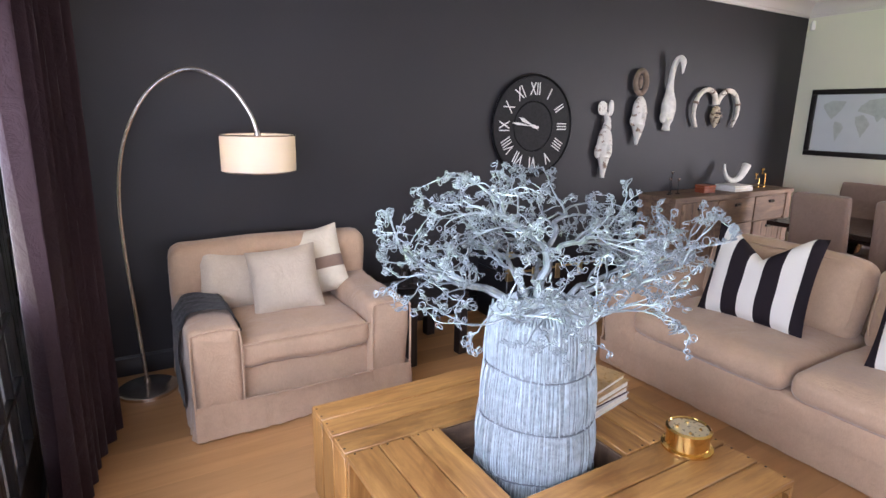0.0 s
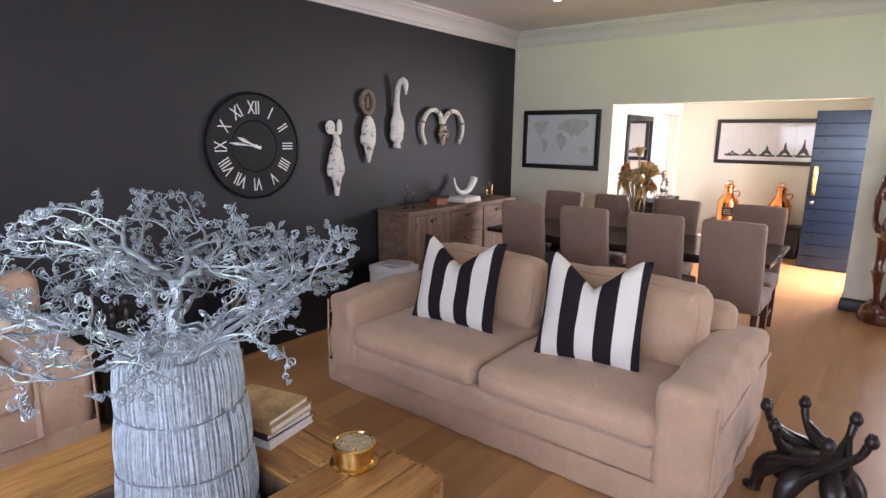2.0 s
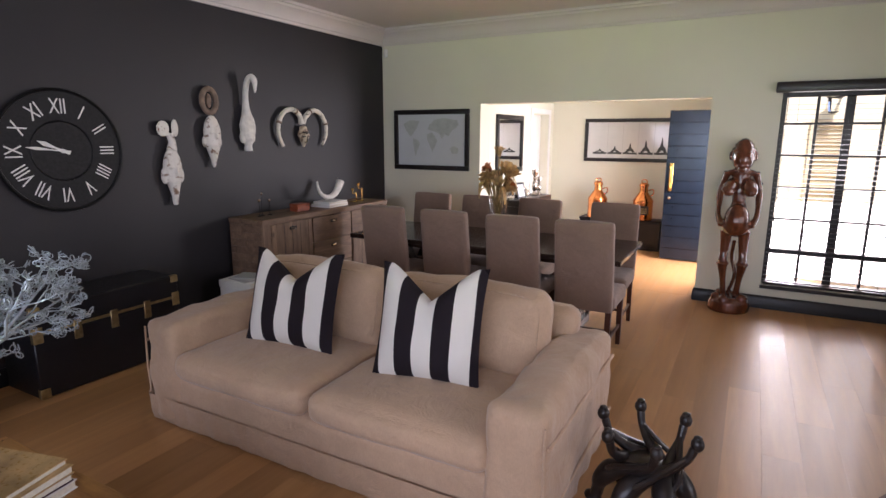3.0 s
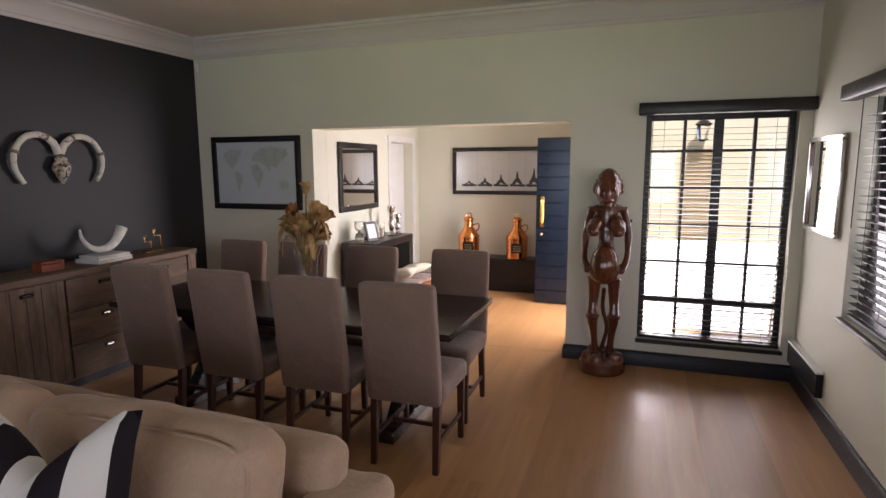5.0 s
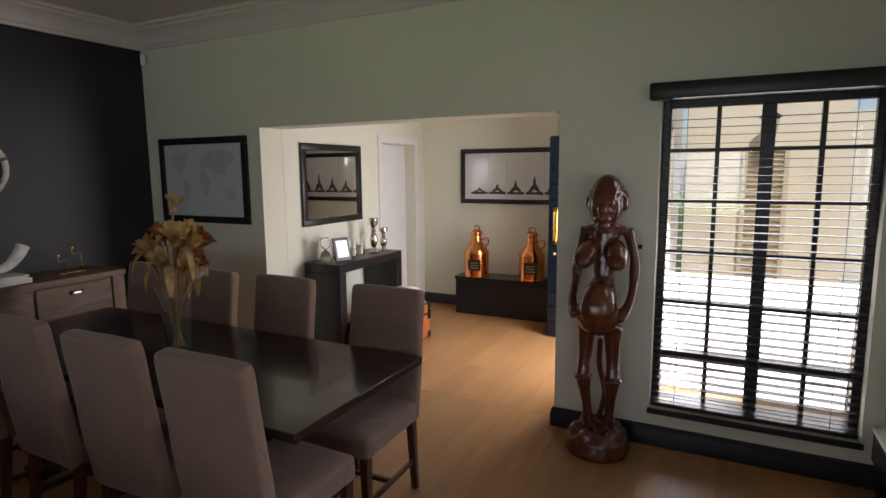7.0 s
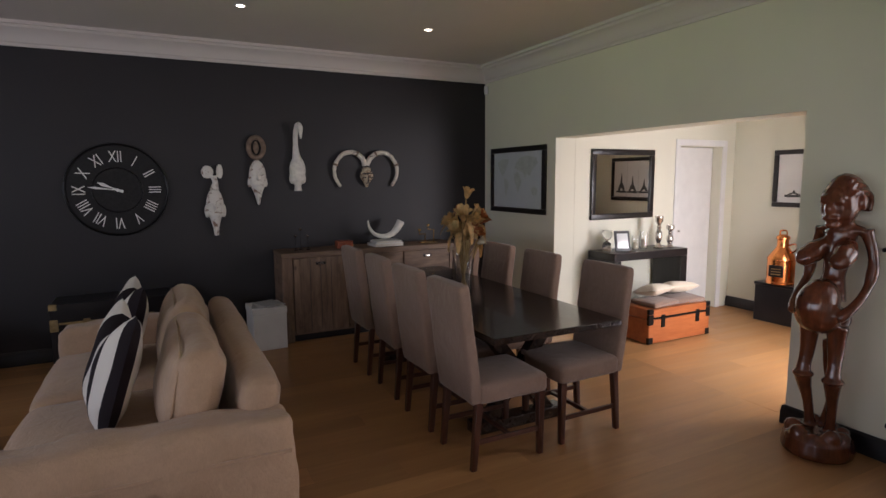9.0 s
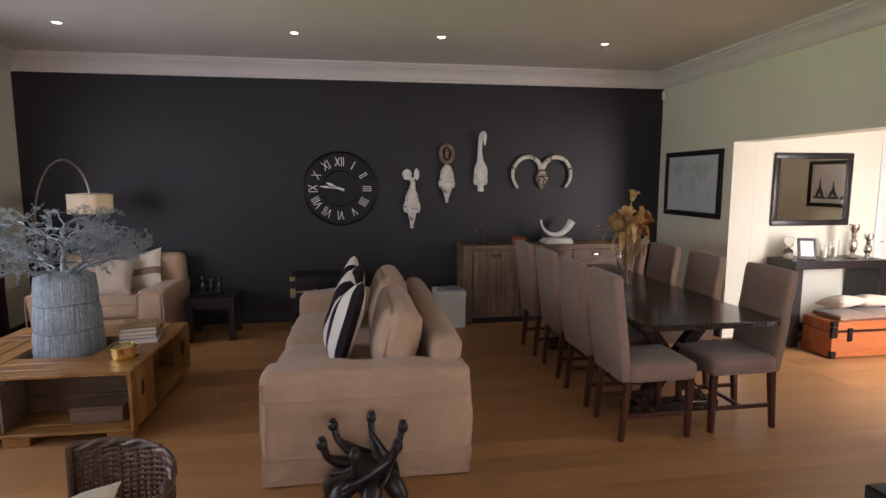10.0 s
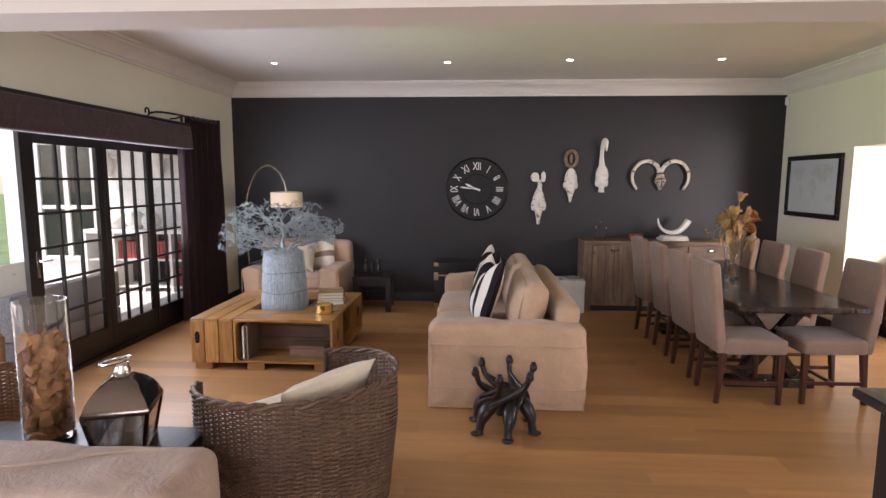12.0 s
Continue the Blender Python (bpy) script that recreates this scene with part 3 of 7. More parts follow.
for i in range(13):
    v = -0.17 + 0.34 * i / 12
    row = []
    for j in range(25):
        s = j / 24
        # over the arm: up the outside, across, down the inside
        key = [(-0.155, 0.10), (-0.160, 0.35), (-0.155, 0.55), (-0.10, 0.632), (0.0, 0.648), (0.10, 0.63), (0.150, 0.54), (0.16, 0.50)]
        f = s * (len(key) - 1)
        q = min(int(f), len(key) - 2)
        x = key[q][0] + (key[q + 1][0] - key[q][0]) * (f - q)
        z = key[q][1] + (key[q + 1][1] - key[q][1]) * (f - q)
        row.append(bm.verts.new((x + 0.006 * math.sin(i * 1.9 + j), v + 0.02 * math.sin(j * 0.7), z + 0.005 * math.sin(i * 2.3 + j * 0.5))))
    rows.append(row)
for r0, r1 in zip(rows, rows[1:]):
    for j in range(24):
        bm.faces.new((r0[j], r1[j], r1[j + 1], r0[j + 1]))
bmesh.ops.solidify(bm, geom=bm.faces[:], thickness=0.012)
part("cloth", bm, M_GREYTHROW, throw)


def floor_lamp():
    f = thing("floor_lamp", 0.86, 4.02, 0, 0, "arched brushed steel floor lamp with a white drum shade", "floor lamp")
    part("base", lathe([(0.17, 0), (0.17, 0.018), (0.155, 0.026), (0.05, 0.03), (0.02, 0.045), (0.016, 0.08)], 40), M_CHROME, f)
    pts = curve_through([(0, 0, 0.05), (-0.02, 0, 0.5), (-0.04, -0.02, 1.0), (-0.02, -0.05, 1.32), (0.05, -0.09, 1.58), (0.18, -0.15, 1.79), (0.36, -0.23, 1.885), (0.53, -0.31, 1.81), (0.63, -0.36, 1.66), (0.66, -0.38, 1.545)], 60)
    part("arm", tube(pts, [0.011 if i < 36 else 0.013 for i in range(60)], 10), M_CHROME, f)
    part("socket", lathe([(0.02, 0), (0.024, 0.02), (0.014, 0.06)], 16, m=pose(0.66, -0.38, 1.51)), M_CHROME, f)
    m, nt, b = material("lit white shade fabric")
    b.inputs["Base Color"].default_value = (0.74, 0.70, 0.62, 1)
    b.inputs["Roughness"].default_value = 0.9
    b.inputs["Transmission Weight"].default_value = 0.0
    tr = nt.nodes.new("ShaderNodeBsdfTranslucent")
    tr.inputs["Color"].default_value = (0.8, 0.72, 0.55, 1)
    ms = nt.nodes.new("ShaderNodeMixShader")
    ms.inputs[0].default_value = 0.45
    nt.links.new(b.outputs[0], ms.inputs[1])
    nt.links.new(tr.outputs[0], ms.inputs[2])
    nt.links.new(ms.outputs[0], nt.nodes["Material Output"].inputs["Surface"])
    sh = part("shade", lathe([(0.200, 1.350), (0.200, 1.545), (0.197, 1.545), (0.197, 1.350)], 48, m=pose(0.66, -0.38, 0), cap=False), m, f)
    for z in (1.350, 1.545):
        ring = [(0.66 + 0.201 * math.cos(2 * math.pi * k / 48), -0.38 + 0.201 * math.sin(2 * math.pi * k / 48), z) for k in range(48)]
        part("rim", tube(ring, 0.004, 6, closed=True), M_CHROME, f)
    part("bulb", lathe([(0.012, 1.50), (0.03, 1.47), (0.034, 1.44), (0.022, 1.415), (0.004, 1.408)], 16, m=pose(0.66, -0.38, 0)), glow("warm lamp bulb", (1.0, 0.80, 0.50), 22), f)
    return f


floor_lamp()


def crate(x0, x1, y0, y1, parent, side):
    """One open crate of the coffee table; side names its open face."""
    z0, z1, t = 0.07, 0.47, 0.022
    w, d = x1 - x0, y1 - y0
    longx = w > d
    mat_l, n = (M_PINE, 3) if longx else (M_PINEY, 3)
    for k in range(n):
        g = 0.003
        if longx:
            part("top_board", boxes((x0, x1, y0 + d * k / n + g, y0 + d * (k + 1) / n - g, z1 - t, z1), bevel=0.003), mat_l, parent)
            part("bottom_board", boxes((x0 + t, x1 - t, y0 + d * k / n + g, y0 + d * (k + 1) / n - g, z0, z0 + t), bevel=0.003), mat_l, parent)
        else:
            part("top_board", boxes((x0 + w * k / n + g, x0 + w * (k + 1) / n - g, y0, y1, z1 - t, z1), bevel=0.003), mat_l, parent)
            part("bottom_board", boxes((x0 + w * k / n + g, x0 + w * (k + 1) / n - g, y0 + t, y1 - t, z0, z0 + t), bevel=0.003), mat_l, parent)
    # dark nail heads along the board ends
    for k in range(n):
        for e in (0, 1):
            for f in (0.25, 0.75):
                u = (k + f) / n
                x, y = (x0 + (0.011 if e == 0 else w - 0.011), y0 + d * u) if longx else (x0 + w * u, y0 + (0.011 if e == 0 else d - 0.011))
                part("nail", lathe([(0.0045, z1 - 0.006), (0.0045, z1 + 0.0006), (0.002, z1 + 0.001)], 8, m=pose(x, y, 0)), M_BLACKMETAL, parent)
    # the two ends, of upright boards, and the closed back
    for e in (0, 1):
        for k in range(3):
            g = 0.003
            if longx:
                xa = x0 if e == 0 else x1 - t
                part("end_board", boxes((xa, xa + t, y0 + d * k / 3 + g, y0 + d * (k + 1) / 3 - g, z0, z1 - t - 0.001), bevel=0.003), M_PINEZ, parent)
            else:
                ya = y0 if e == 0 else y1 - t
                part("end_board", boxes((x0 + w * k / 3 + g, x0 + w * (k + 1) / 3 - g, ya, ya + t, z0, z1 - t - 0.001), bevel=0.003), M_PINEZ, parent)
    for k in range(3):
        za, zb = z0 + t + (z1 - z0 - 2 * t) * k / 3 + 0.002, z0 + t + (z1 - z0 - 2 * t) * (k + 1) / 3 - 0.002
        if longx:
            ya = y1 - t if side == "s" else y0
            part("back_board", boxes((x0 + t + 0.001, x1 - t - 0.001, ya, ya + t, za, zb), bevel=0.002), M_RUSTICX, parent)
        else:
            xa = x1 - t if side == "w" else x0
            part("back_board", boxes((xa, xa + t, y0 + t + 0.001, y1 - t - 0.001, za, zb), bevel=0.002), M_RUSTIC, parent)


def corner_fillet(cx, cz, y, r, sx, sz):
    """The rounded brace in the corner of a crate's open face (in the xz plane at y)."""
    bm = bmesh.new()
    out = [(0, 0)] + [(r - r * math.sin(a * math.pi / 16), r - r * math.cos(a * math.pi / 16)) for a in range(9)]
    pts = [(cx + sx * u, cz + sz * v) for u, v in out]
    fa = [bm.verts.new((u, y, v)) for u, v in pts]
    fb = [bm.verts.new((u, y + 0.02, v)) for u, v in pts]
    bm.faces.new(fa)
    bm.faces.new(fb[::-1])
    for i in range(len(pts)):
        bm.faces.new((fa[i], fa[(i + 1) % len(pts)], fb[(i + 1) % len(pts)], fb[i]))
    return bm


def coffee_table():
    X0, X1, Y0, Y1, T = 1.43, 2.72, 1.24, 2.52, 0.39
    c = thing("coffee_table", 0, 0, 0, 0, "square coffee table of honey pine crates with an open centre", "coffee table")
    crate(X0, X0 + T, Y0, Y1 - T - 0.004, c, "w")
    crate(X0, X1 - T - 0.004, Y1 - T, Y1, c, "n")
    crate(X1 - T, X1, Y0 + T + 0.004, Y1, c, "e")
    crate(X0 + T + 0.004, X1, Y0, Y0 + T, c, "s")
    for cx, sx in ((X0 + T + 0.028, 1), (X1 - 0.024, -1)):
        for cz, sz in ((0.093, 1), (0.447, -1)):
            part("corner_brace", corner_fillet(cx, cz, Y0 + 0.002, 0.05, sx, sz), M_PINE, c)
    for x in (X0 + 0.02, X1 - 0.18, X0 + 0.5):
        for y in (Y0 + 0.03, Y1 - 0.15):
            part("foot", boxes((x, x + 0.16, y, y + 0.11, 0, 0.068), bevel=0.004), M_PINE, c)
    part("centre_shelf", boxes((X0 + T + 0.002, X1 - T - 0.002, Y0 + T + 0.002, Y1 - T - 0.002, 0.05, 0.07), bevel=0.002), M_PINE, c)
    # black inlays stand for the shade inside the hand-grip holes
    for x, y, rz in ((X0 + 0.065, Y0 - 0.0005, 0), (X1 + 0.0005, Y0 + 0.19, 90), (X1 + 0.0005, Y1 - 0.2, 90)):
        bm = bmesh.new()
        ring = [(0.022 * math.cos(a), 0.055 * (1 if math.sin(a) > 0 else -1) * min(1, abs(math.sin(a)) ** 0.5)) for a in [2 * math.pi * k / 28 for k in range(28)]]
        fa = [bm.verts.new((u, -0.002, v)) for u, v in ring]
        fb = [bm.verts.new((u, 0.006, v)) for u, v in ring]
        bm.faces.new(fa)
        for i in range(28):
            bm.faces.new((fa[i], fa[(i + 1) % 28], fb[(i + 1) % 28], fb[i]))
        bm.transform(pose(x, y, 0.30, 0, 0, rz))
        part("grip_inlay", bm, M_BLACKMETAL, c, "black inlay standing for the shaded hand-grip hole")
    return c


coffee_table()


def dining_chair():
    c = thing("dining_chair", 0, 0, 0, 0, "taupe upholstered high-back dining chair with dark wooden legs", "dining chair", "chairs round the table")
    # faces +x; the back legs stand at x = 0
    m = pose(-0.02, 0, 0.40, 0, -7.0, 0) @ Matrix.Diagonal((1, 1, 1.02, 1))
    part("backrest", soft_box(0.075, 0.44, 0.68, 0.022, 10, (0.006, 0, 0.004), 0.004, 5, 41, 0.0, m), M_CHAIR, c)
    part("seat", soft_box(0.48, 0.45, 0.12, 0.032, 10, (0.003, 0.003, 0.015), 0.004, 5, 43, 0.0, pose(0.225, 0, 0.395)), M_CHAIR, c)
    for x, y in ((0.0, -0.19), (0.0, 0.19), (0.43, -0.19), (0.43, 0.19)):
        s = 0.022
        bm = boxes((x - s, x + s, y - s, y + s, 0, 0.41), bevel=0.003)
        for v in bm.verts:
            if v.co.z < 0.1:
                v.co.x = x + (v.co.x - x) * 0.75 - (0.035 if x == 0 else 0)
                v.co.y = y + (v.co.y - y) * 0.75
        part("leg", bm, M_LEG, c)
    for y in (-0.19, 0.19):
        part("stretcher", boxes((-0.01, 0.42, y - 0.009, y + 0.009, 0.15, 0.18), bevel=0.003), M_LEG, c)
    part("stretcher", boxes((0.20, 0.225, -0.18, 0.18, 0.155, 0.178), bevel=0.003), M_LEG, c)
    return c


chair = dining_chair()
spots = [(5.87, 0.97, 0), (5.87, 1.54, 1), (5.88, 2.15, -1), (5.87, 2.76, 0), (6.92, 1.01, 181), (6.92, 1.74, 179), (6.92, 2.37, 180), (6.92, 2.96, 180)]
chair.matrix_basis = pose(spots[0][0], spots[0][1], 0, 0, 0, spots[0][2])
for x, y, r in spots[1:]:
    copy_thing(chair, pose(x, y, 0, 0, 0, r))


def dining_table():
    t = thing("dining_table", 6.42, 2.0, 0, 0, "long dark espresso wooden dining table on crossed trestles", "dining table")
    part("tabletop", boxes((-0.475, 0.475, -1.27, 1.27, 0.735, 0.775), bevel=0.004), M_TABLE, t)
    part("apron", boxes((-0.40, 0.40, -1.12, 1.12, 0.69, 0.734), bevel=0.003), M_TABLE, t)
    for y in (-0.80, 0.80):
        part("trestle_foot", boxes((-0.36, 0.36, y - 0.06, y + 0.06, 0, 0.08), bevel=0.006), M_TABLE, t)
        for sgn in (-1, 1):
            bm = boxes((-0.045, 0.045, -0.04, 0.04, 0, 0.80), bevel=0.004)
            bm.transform(pose(sgn * 0.26, y + sgn * 0.005, 0.04, 0, -sgn * 38, 0) @ Matrix.Diagonal((1, 1, 0.98, 1)))
            part("trestle_leg", bm, M_TABLE, t)
    part("beam", boxes((-0.04, 0.04, -0.8, 0.8, 0.28, 0.38), bevel=0.004), M_TABLE, t)
    return t


dining_table()


def sideboard():
    s = thing("sideboard", 6.38, 4.05, 0, 0, "weathered brown wooden sideboard with doors and drawers", "sideboard")
    L, D, H = 2.00, 0.44, 0.93
    part("top", boxes((-L / 2 - 0.01, L / 2 + 0.01, -D / 2 - 0.01, D / 2, H - 0.045, H), bevel=0.004), M_RUSTICX, s)
    for x in (-L / 2 + 0.05, L / 2 - 0.05):
        part("side_post", boxes((x - 0.05, x + 0.05, -D / 2, D / 2, 0, H - 0.046), bevel=0.004), M_RUSTIC, s)
    part("body", boxes((-L / 2 + 0.1, L / 2 - 0.1, -D / 2 + 0.03, D / 2 - 0.005, 0.07, H - 0.046)), M_RUSTICX, s)
    part("plinth", boxes((-L / 2 + 0.1, L / 2 - 0.1, -D / 2 + 0.05, D / 2 - 0.01, 0, 0.069)), M_SKIRT, s)

    rs = random.Random(3)
    for sx in (-1, 1):
        for q in range(12):
            ya = -D / 2 + 0.012
            for c in range(2):
                yb = min(D / 2 - 0.01, ya + (rs.uniform(0.14, 0.28) if c == 0 else 1))
                xo = sx * (L / 2 + rs.uniform(0.001, 0.008))
                xa, xb = sorted((xo, sx * (L / 2 - 0.004)))
                part("side_strip", boxes((xa, xb, ya + 0.001, yb - 0.001, 0.03 + q * 0.0705, 0.098 + q * 0.0705), bevel=0.0015), M_RUSTICX, s)
                ya = yb

    def front(x0, x1, z0, z1, nm):
        f = part(nm, boxes((x0, x1, -D / 2 + 0.008, -D / 2 + 0.03, z0, z1), bevel=0.003), M_RUSTIC if nm == "door" else M_RUSTICX, s)
        if nm == "door":
            part("frame", boxes((x0 + 0.005, x0 + 0.06, -D / 2, -D / 2 + 0.0075, z0 + 0.005, z1 - 0.005), bevel=0.002), M_RUSTIC, f)
            part("frame", boxes((x1 - 0.06, x1 - 0.005, -D / 2, -D / 2 + 0.0075, z0 + 0.005, z1 - 0.005), bevel=0.002), M_RUSTIC, f)
            for q in (1, 2, 3):
                xb = x0 + 0.06 + (x1 - x0 - 0.12) * q / 4
                part("groove", boxes((xb - 0.002, xb + 0.002, -D / 2 + 0.0065, -D / 2 + 0.0085, z0 + 0.02, z1 - 0.02)), M_SKIRT, f)
        xm = (x0 + x1) / 2
        part("handle", boxes((xm - 0.05, xm + 0.05, -D / 2 - 0.008, -D / 2 + 0.002, z1 - 0.075, z1 - 0.045), bevel=0.004), M_BLACKMETAL, f, "dark metal cup handle")
        part("label_plate", boxes((xm - 0.03, xm + 0.03, -D / 2 - 0.011, -D / 2 - 0.0085, z1 - 0.068, z1 - 0.052), bevel=0.001), M_CHROME, f)

    front(-0.89, -0.33, 0.09, 0.87, "door")
    for k in range(3):
        front(-0.31, 0.31, 0.09 + k * 0.262, 0.09 + k * 0.262 + 0.252, "drawer")
    front(0.33, 0.89, 0.09, 0.60, "door")
    front(0.33, 0.89, 0.62, 0.87, "drawer")
    return s


sideboard()


# ---- doors, windows, blinds, curtain ----
def window(name, w, h, m, label, vbars, hbars, heavy_v, heavy_h, blind=True):
    """A dark wooden window in local x (along) and z (up); y points outwards. Stands on z = 0."""
    o = tagged(new(name), label, "window", "", "structure")
    o.matrix_basis = m
    f = 0.045
    for nm, s in (("window_frame", (0, f, 0.10, 0.16, 0, h)), ("window_frame", (w - f, w, 0.10, 0.16, 0, h)), ("window_frame", (f, w - f, 0.10, 0.16, 0, f)), ("window_frame", (f, w - f, 0.10, 0.16, h - f, h))):
        part(nm, boxes(s, bevel=0.004), M_BLACKZ, o)
    for x in vbars:
        t = 0.035 if x in heavy_v else 0.012
        part("mullion", boxes((x - t, x + t, 0.105, 0.155, f, h - f), bevel=0.003), M_BLACKZ, o)
    for z in hbars:
        t = 0.026 if z in heavy_h else 0.010
        part("glazing_bar", boxes((f, w - f, 0.112, 0.148, z - t, z + t), bevel=0.002), M_BLACKZ, o)
    p = part("pane", boxes((f, w - f, 0.128, 0.132, f, h - f)), M_GLASS, o)
    p.visible_shadow = False
    part("window_sill", boxes((-0.01, w + 0.01, -0.03, 0.10, -0.03, -0.001), bevel=0.004), M_BLACKWOOD, o)
    if blind:
        b = tagged(new("venetian_blind"), "dark wooden venetian blind with open slats in the window", "blind", "venetian blinds")
        b.matrix_basis = m
        part("headrail", boxes((-0.06, w + 0.09, -0.10, -0.01, h - 0.01, h + 0.085), bevel=0.012, seg=2), M_BLACKWOOD, b)
        n = int((h - 0.08) / 0.046)
        bm = boxes((0.012, w - 0.012, 0.025, 0.075, -0.0015, 0.0015))
        bm.transform(pose(0, 0.05, 0) @ pose(0, 0, 0, 2, 0, 0) @ pose(0, -0.05, 0))
        me = finish(bm, "slat", M_BLACKWOOD, 0)
        for k in range(n):
            sl = new("slat", me)
            sl.parent = b
            sl.location = (0, 0, 0.05 + k * 0.046)
        part("bottom_rail", boxes((0.01, w - 0.01, 0.02, 0.08, 0.008, 0.030), bevel=0.004), M_BLACKWOOD, b)
        for x in (0.14, w / 2, w - 0.14):
            part("ladder_cord", tube([(x, 0.03, 0.02), (x, 0.03, h)], 0.002, 4), M_BLACKMETAL, b)
        part("pull_cord", tube([(0.05, -0.012, 0.55), (0.05, -0.012, h)], 0.003, 5), M_BLACKMETAL, b)
    return o


HB = [0.34, 0.66, 0.97, 1.28, 1.58]
window("window_1", 1.08, 1.87, pose(EX, -0.25, 0.24, 0, 0, -90), "tall dark wooden window with small panes to the entrance court", [0.30, 0.55, 0.81], HB, [0.55], [0.34])
window("window_2", 0.90, 1.30, pose(7.05, SY, 0.78, 0, 0, 180), "dark wooden window with a venetian blind", [0.45], [0.45, 0.85], [0.45], [])


def french_door(name, y0, y1, sl=0.075, sr=0.075):
    d = tagged(new(name), "black wooden glazed folding patio door with small panes", "door", "", "structure")
    w, h = y1 - y0, 2.10
    d.matrix_basis = pose(0.37, y0, 0.03, 0, 0, 90)
    part("stile", boxes((0.002, sl, -0.022, 0.022, 0, h), bevel=0.003), M_BLACKZ, d)
    part("stile", boxes((w - sr, w - 0.002, -0.022, 0.022, 0, h), bevel=0.003), M_BLACKZ, d)
    part("bottom_rail", boxes((sl, w - sr, -0.022, 0.022, 0, 0.23), bevel=0.003), M_BLACKWOOD, d)
    part("top_rail", boxes((sl, w - sr, -0.022, 0.022, h - 0.14, h), bevel=0.003), M_BLACKWOOD, d)
    for k in (1, 2):
        x = sl + (w - sl - sr) * k / 3
        part("glazing_bar", boxes((x - 0.011, x + 0.011, -0.016, 0.016, 0.23, h - 0.14), bevel=0.002), M_BLACKZ, d)
    for k in range(1, 6):
        z = 0.23 + (h - 0.37) * k / 6
        part("glazing_bar", boxes((sl, w - sr, -0.015, 0.015, z - 0.011, z + 0.011), bevel=0.002), M_BLACKWOOD, d)
    p = part("pane", boxes((sl, w - sr, -0.002, 0.002, 0.23, h - 0.14)), M_GLASS, d)
    p.visible_shadow = False
    return d


leaf = french_door("door_1", 0.75, 1.717, 0.143, 0.077)
part("handle_plate", boxes((0.075, 0.105, -0.028, -0.022, 0.86, 1.08), bevel=0.002), M_CHROME, leaf, "steel door handle plate")
part("handle", tube([(0.09, -0.028, 1.0), (0.09, -0.065, 1.0), (0.19, -0.068, 0.998)], 0.008, 8), M_CHROME, leaf, "steel lever handle")
french_door("door_2", 1.718, 2.501, 0.077, 0.054)
french_door("door_3", 2.502, 3.282, 0.054, 0.077)
french_door("door_4", 3.284, 3.71)
french_door("door_5", -1.08, -0.20)
solid("door_frame_west", boxes((0.33, 0.47, -1.1, 3.72, 2.135, 2.16), (0.33, 0.41, -1.1, 3.72, -0.01, 0.028)), M_BLACKWOOD, "black wooden door frame and sill", "door frame")

# roman blind drawn up over the doors
rb = thing("roman_blind", 0, 0, 0, 0, "dark aubergine roman blind drawn up above the patio doors", "blind")
part("headrail", boxes((WX + 0.002, WX + 0.06, -1.1, 3.02, 2.30, 2.35), bevel=0.005), M_BLACKWOOD, rb)
for k in range(4):
    z = 2.05 + 0.055 * k
    part("fold", soft_box(0.085 - 0.008 * k, 4.05, 0.10, 0.016, 12, (0.006, 0, 0), 0.004, 3, 50 + k, 0, pose(WX + 0.055, 0.97, z)), M_CURTAIN, rb)

rod = thing("curtain_rod", 0, 0, 0, 0, "black iron curtain rod with a scrolled bracket", "curtain rod")
part("rod", tube(curve_through([(WX + 0.05, 2.20, 2.375), (WX + 0.09, 2.30, 2.40), (WX + 0.14, 2.55, 2.405), (WX + 0.14, 3.0, 2.405), (WX + 0.14, 3.55, 2.405)], 24), 0.011, 10), M_BLACKMETAL, rod)
part("finial", tube([(WX + 0.05, 2.17 + 0.035 * math.cos(a), 2.39 + 0.035 * math.sin(a)) for a in [-1.2 + 0.32 * k for k in range(16)]], 0.009, 7), M_BLACKMETAL, rod)
for y in (2.68, 3.5):
    part("bracket", tube([(WX + 0.004, y, 2.37), (WX + 0.07, y, 2.375), (WX + 0.14, y, 2.395)], 0.008, 6), M_BLACKMETAL, rod)


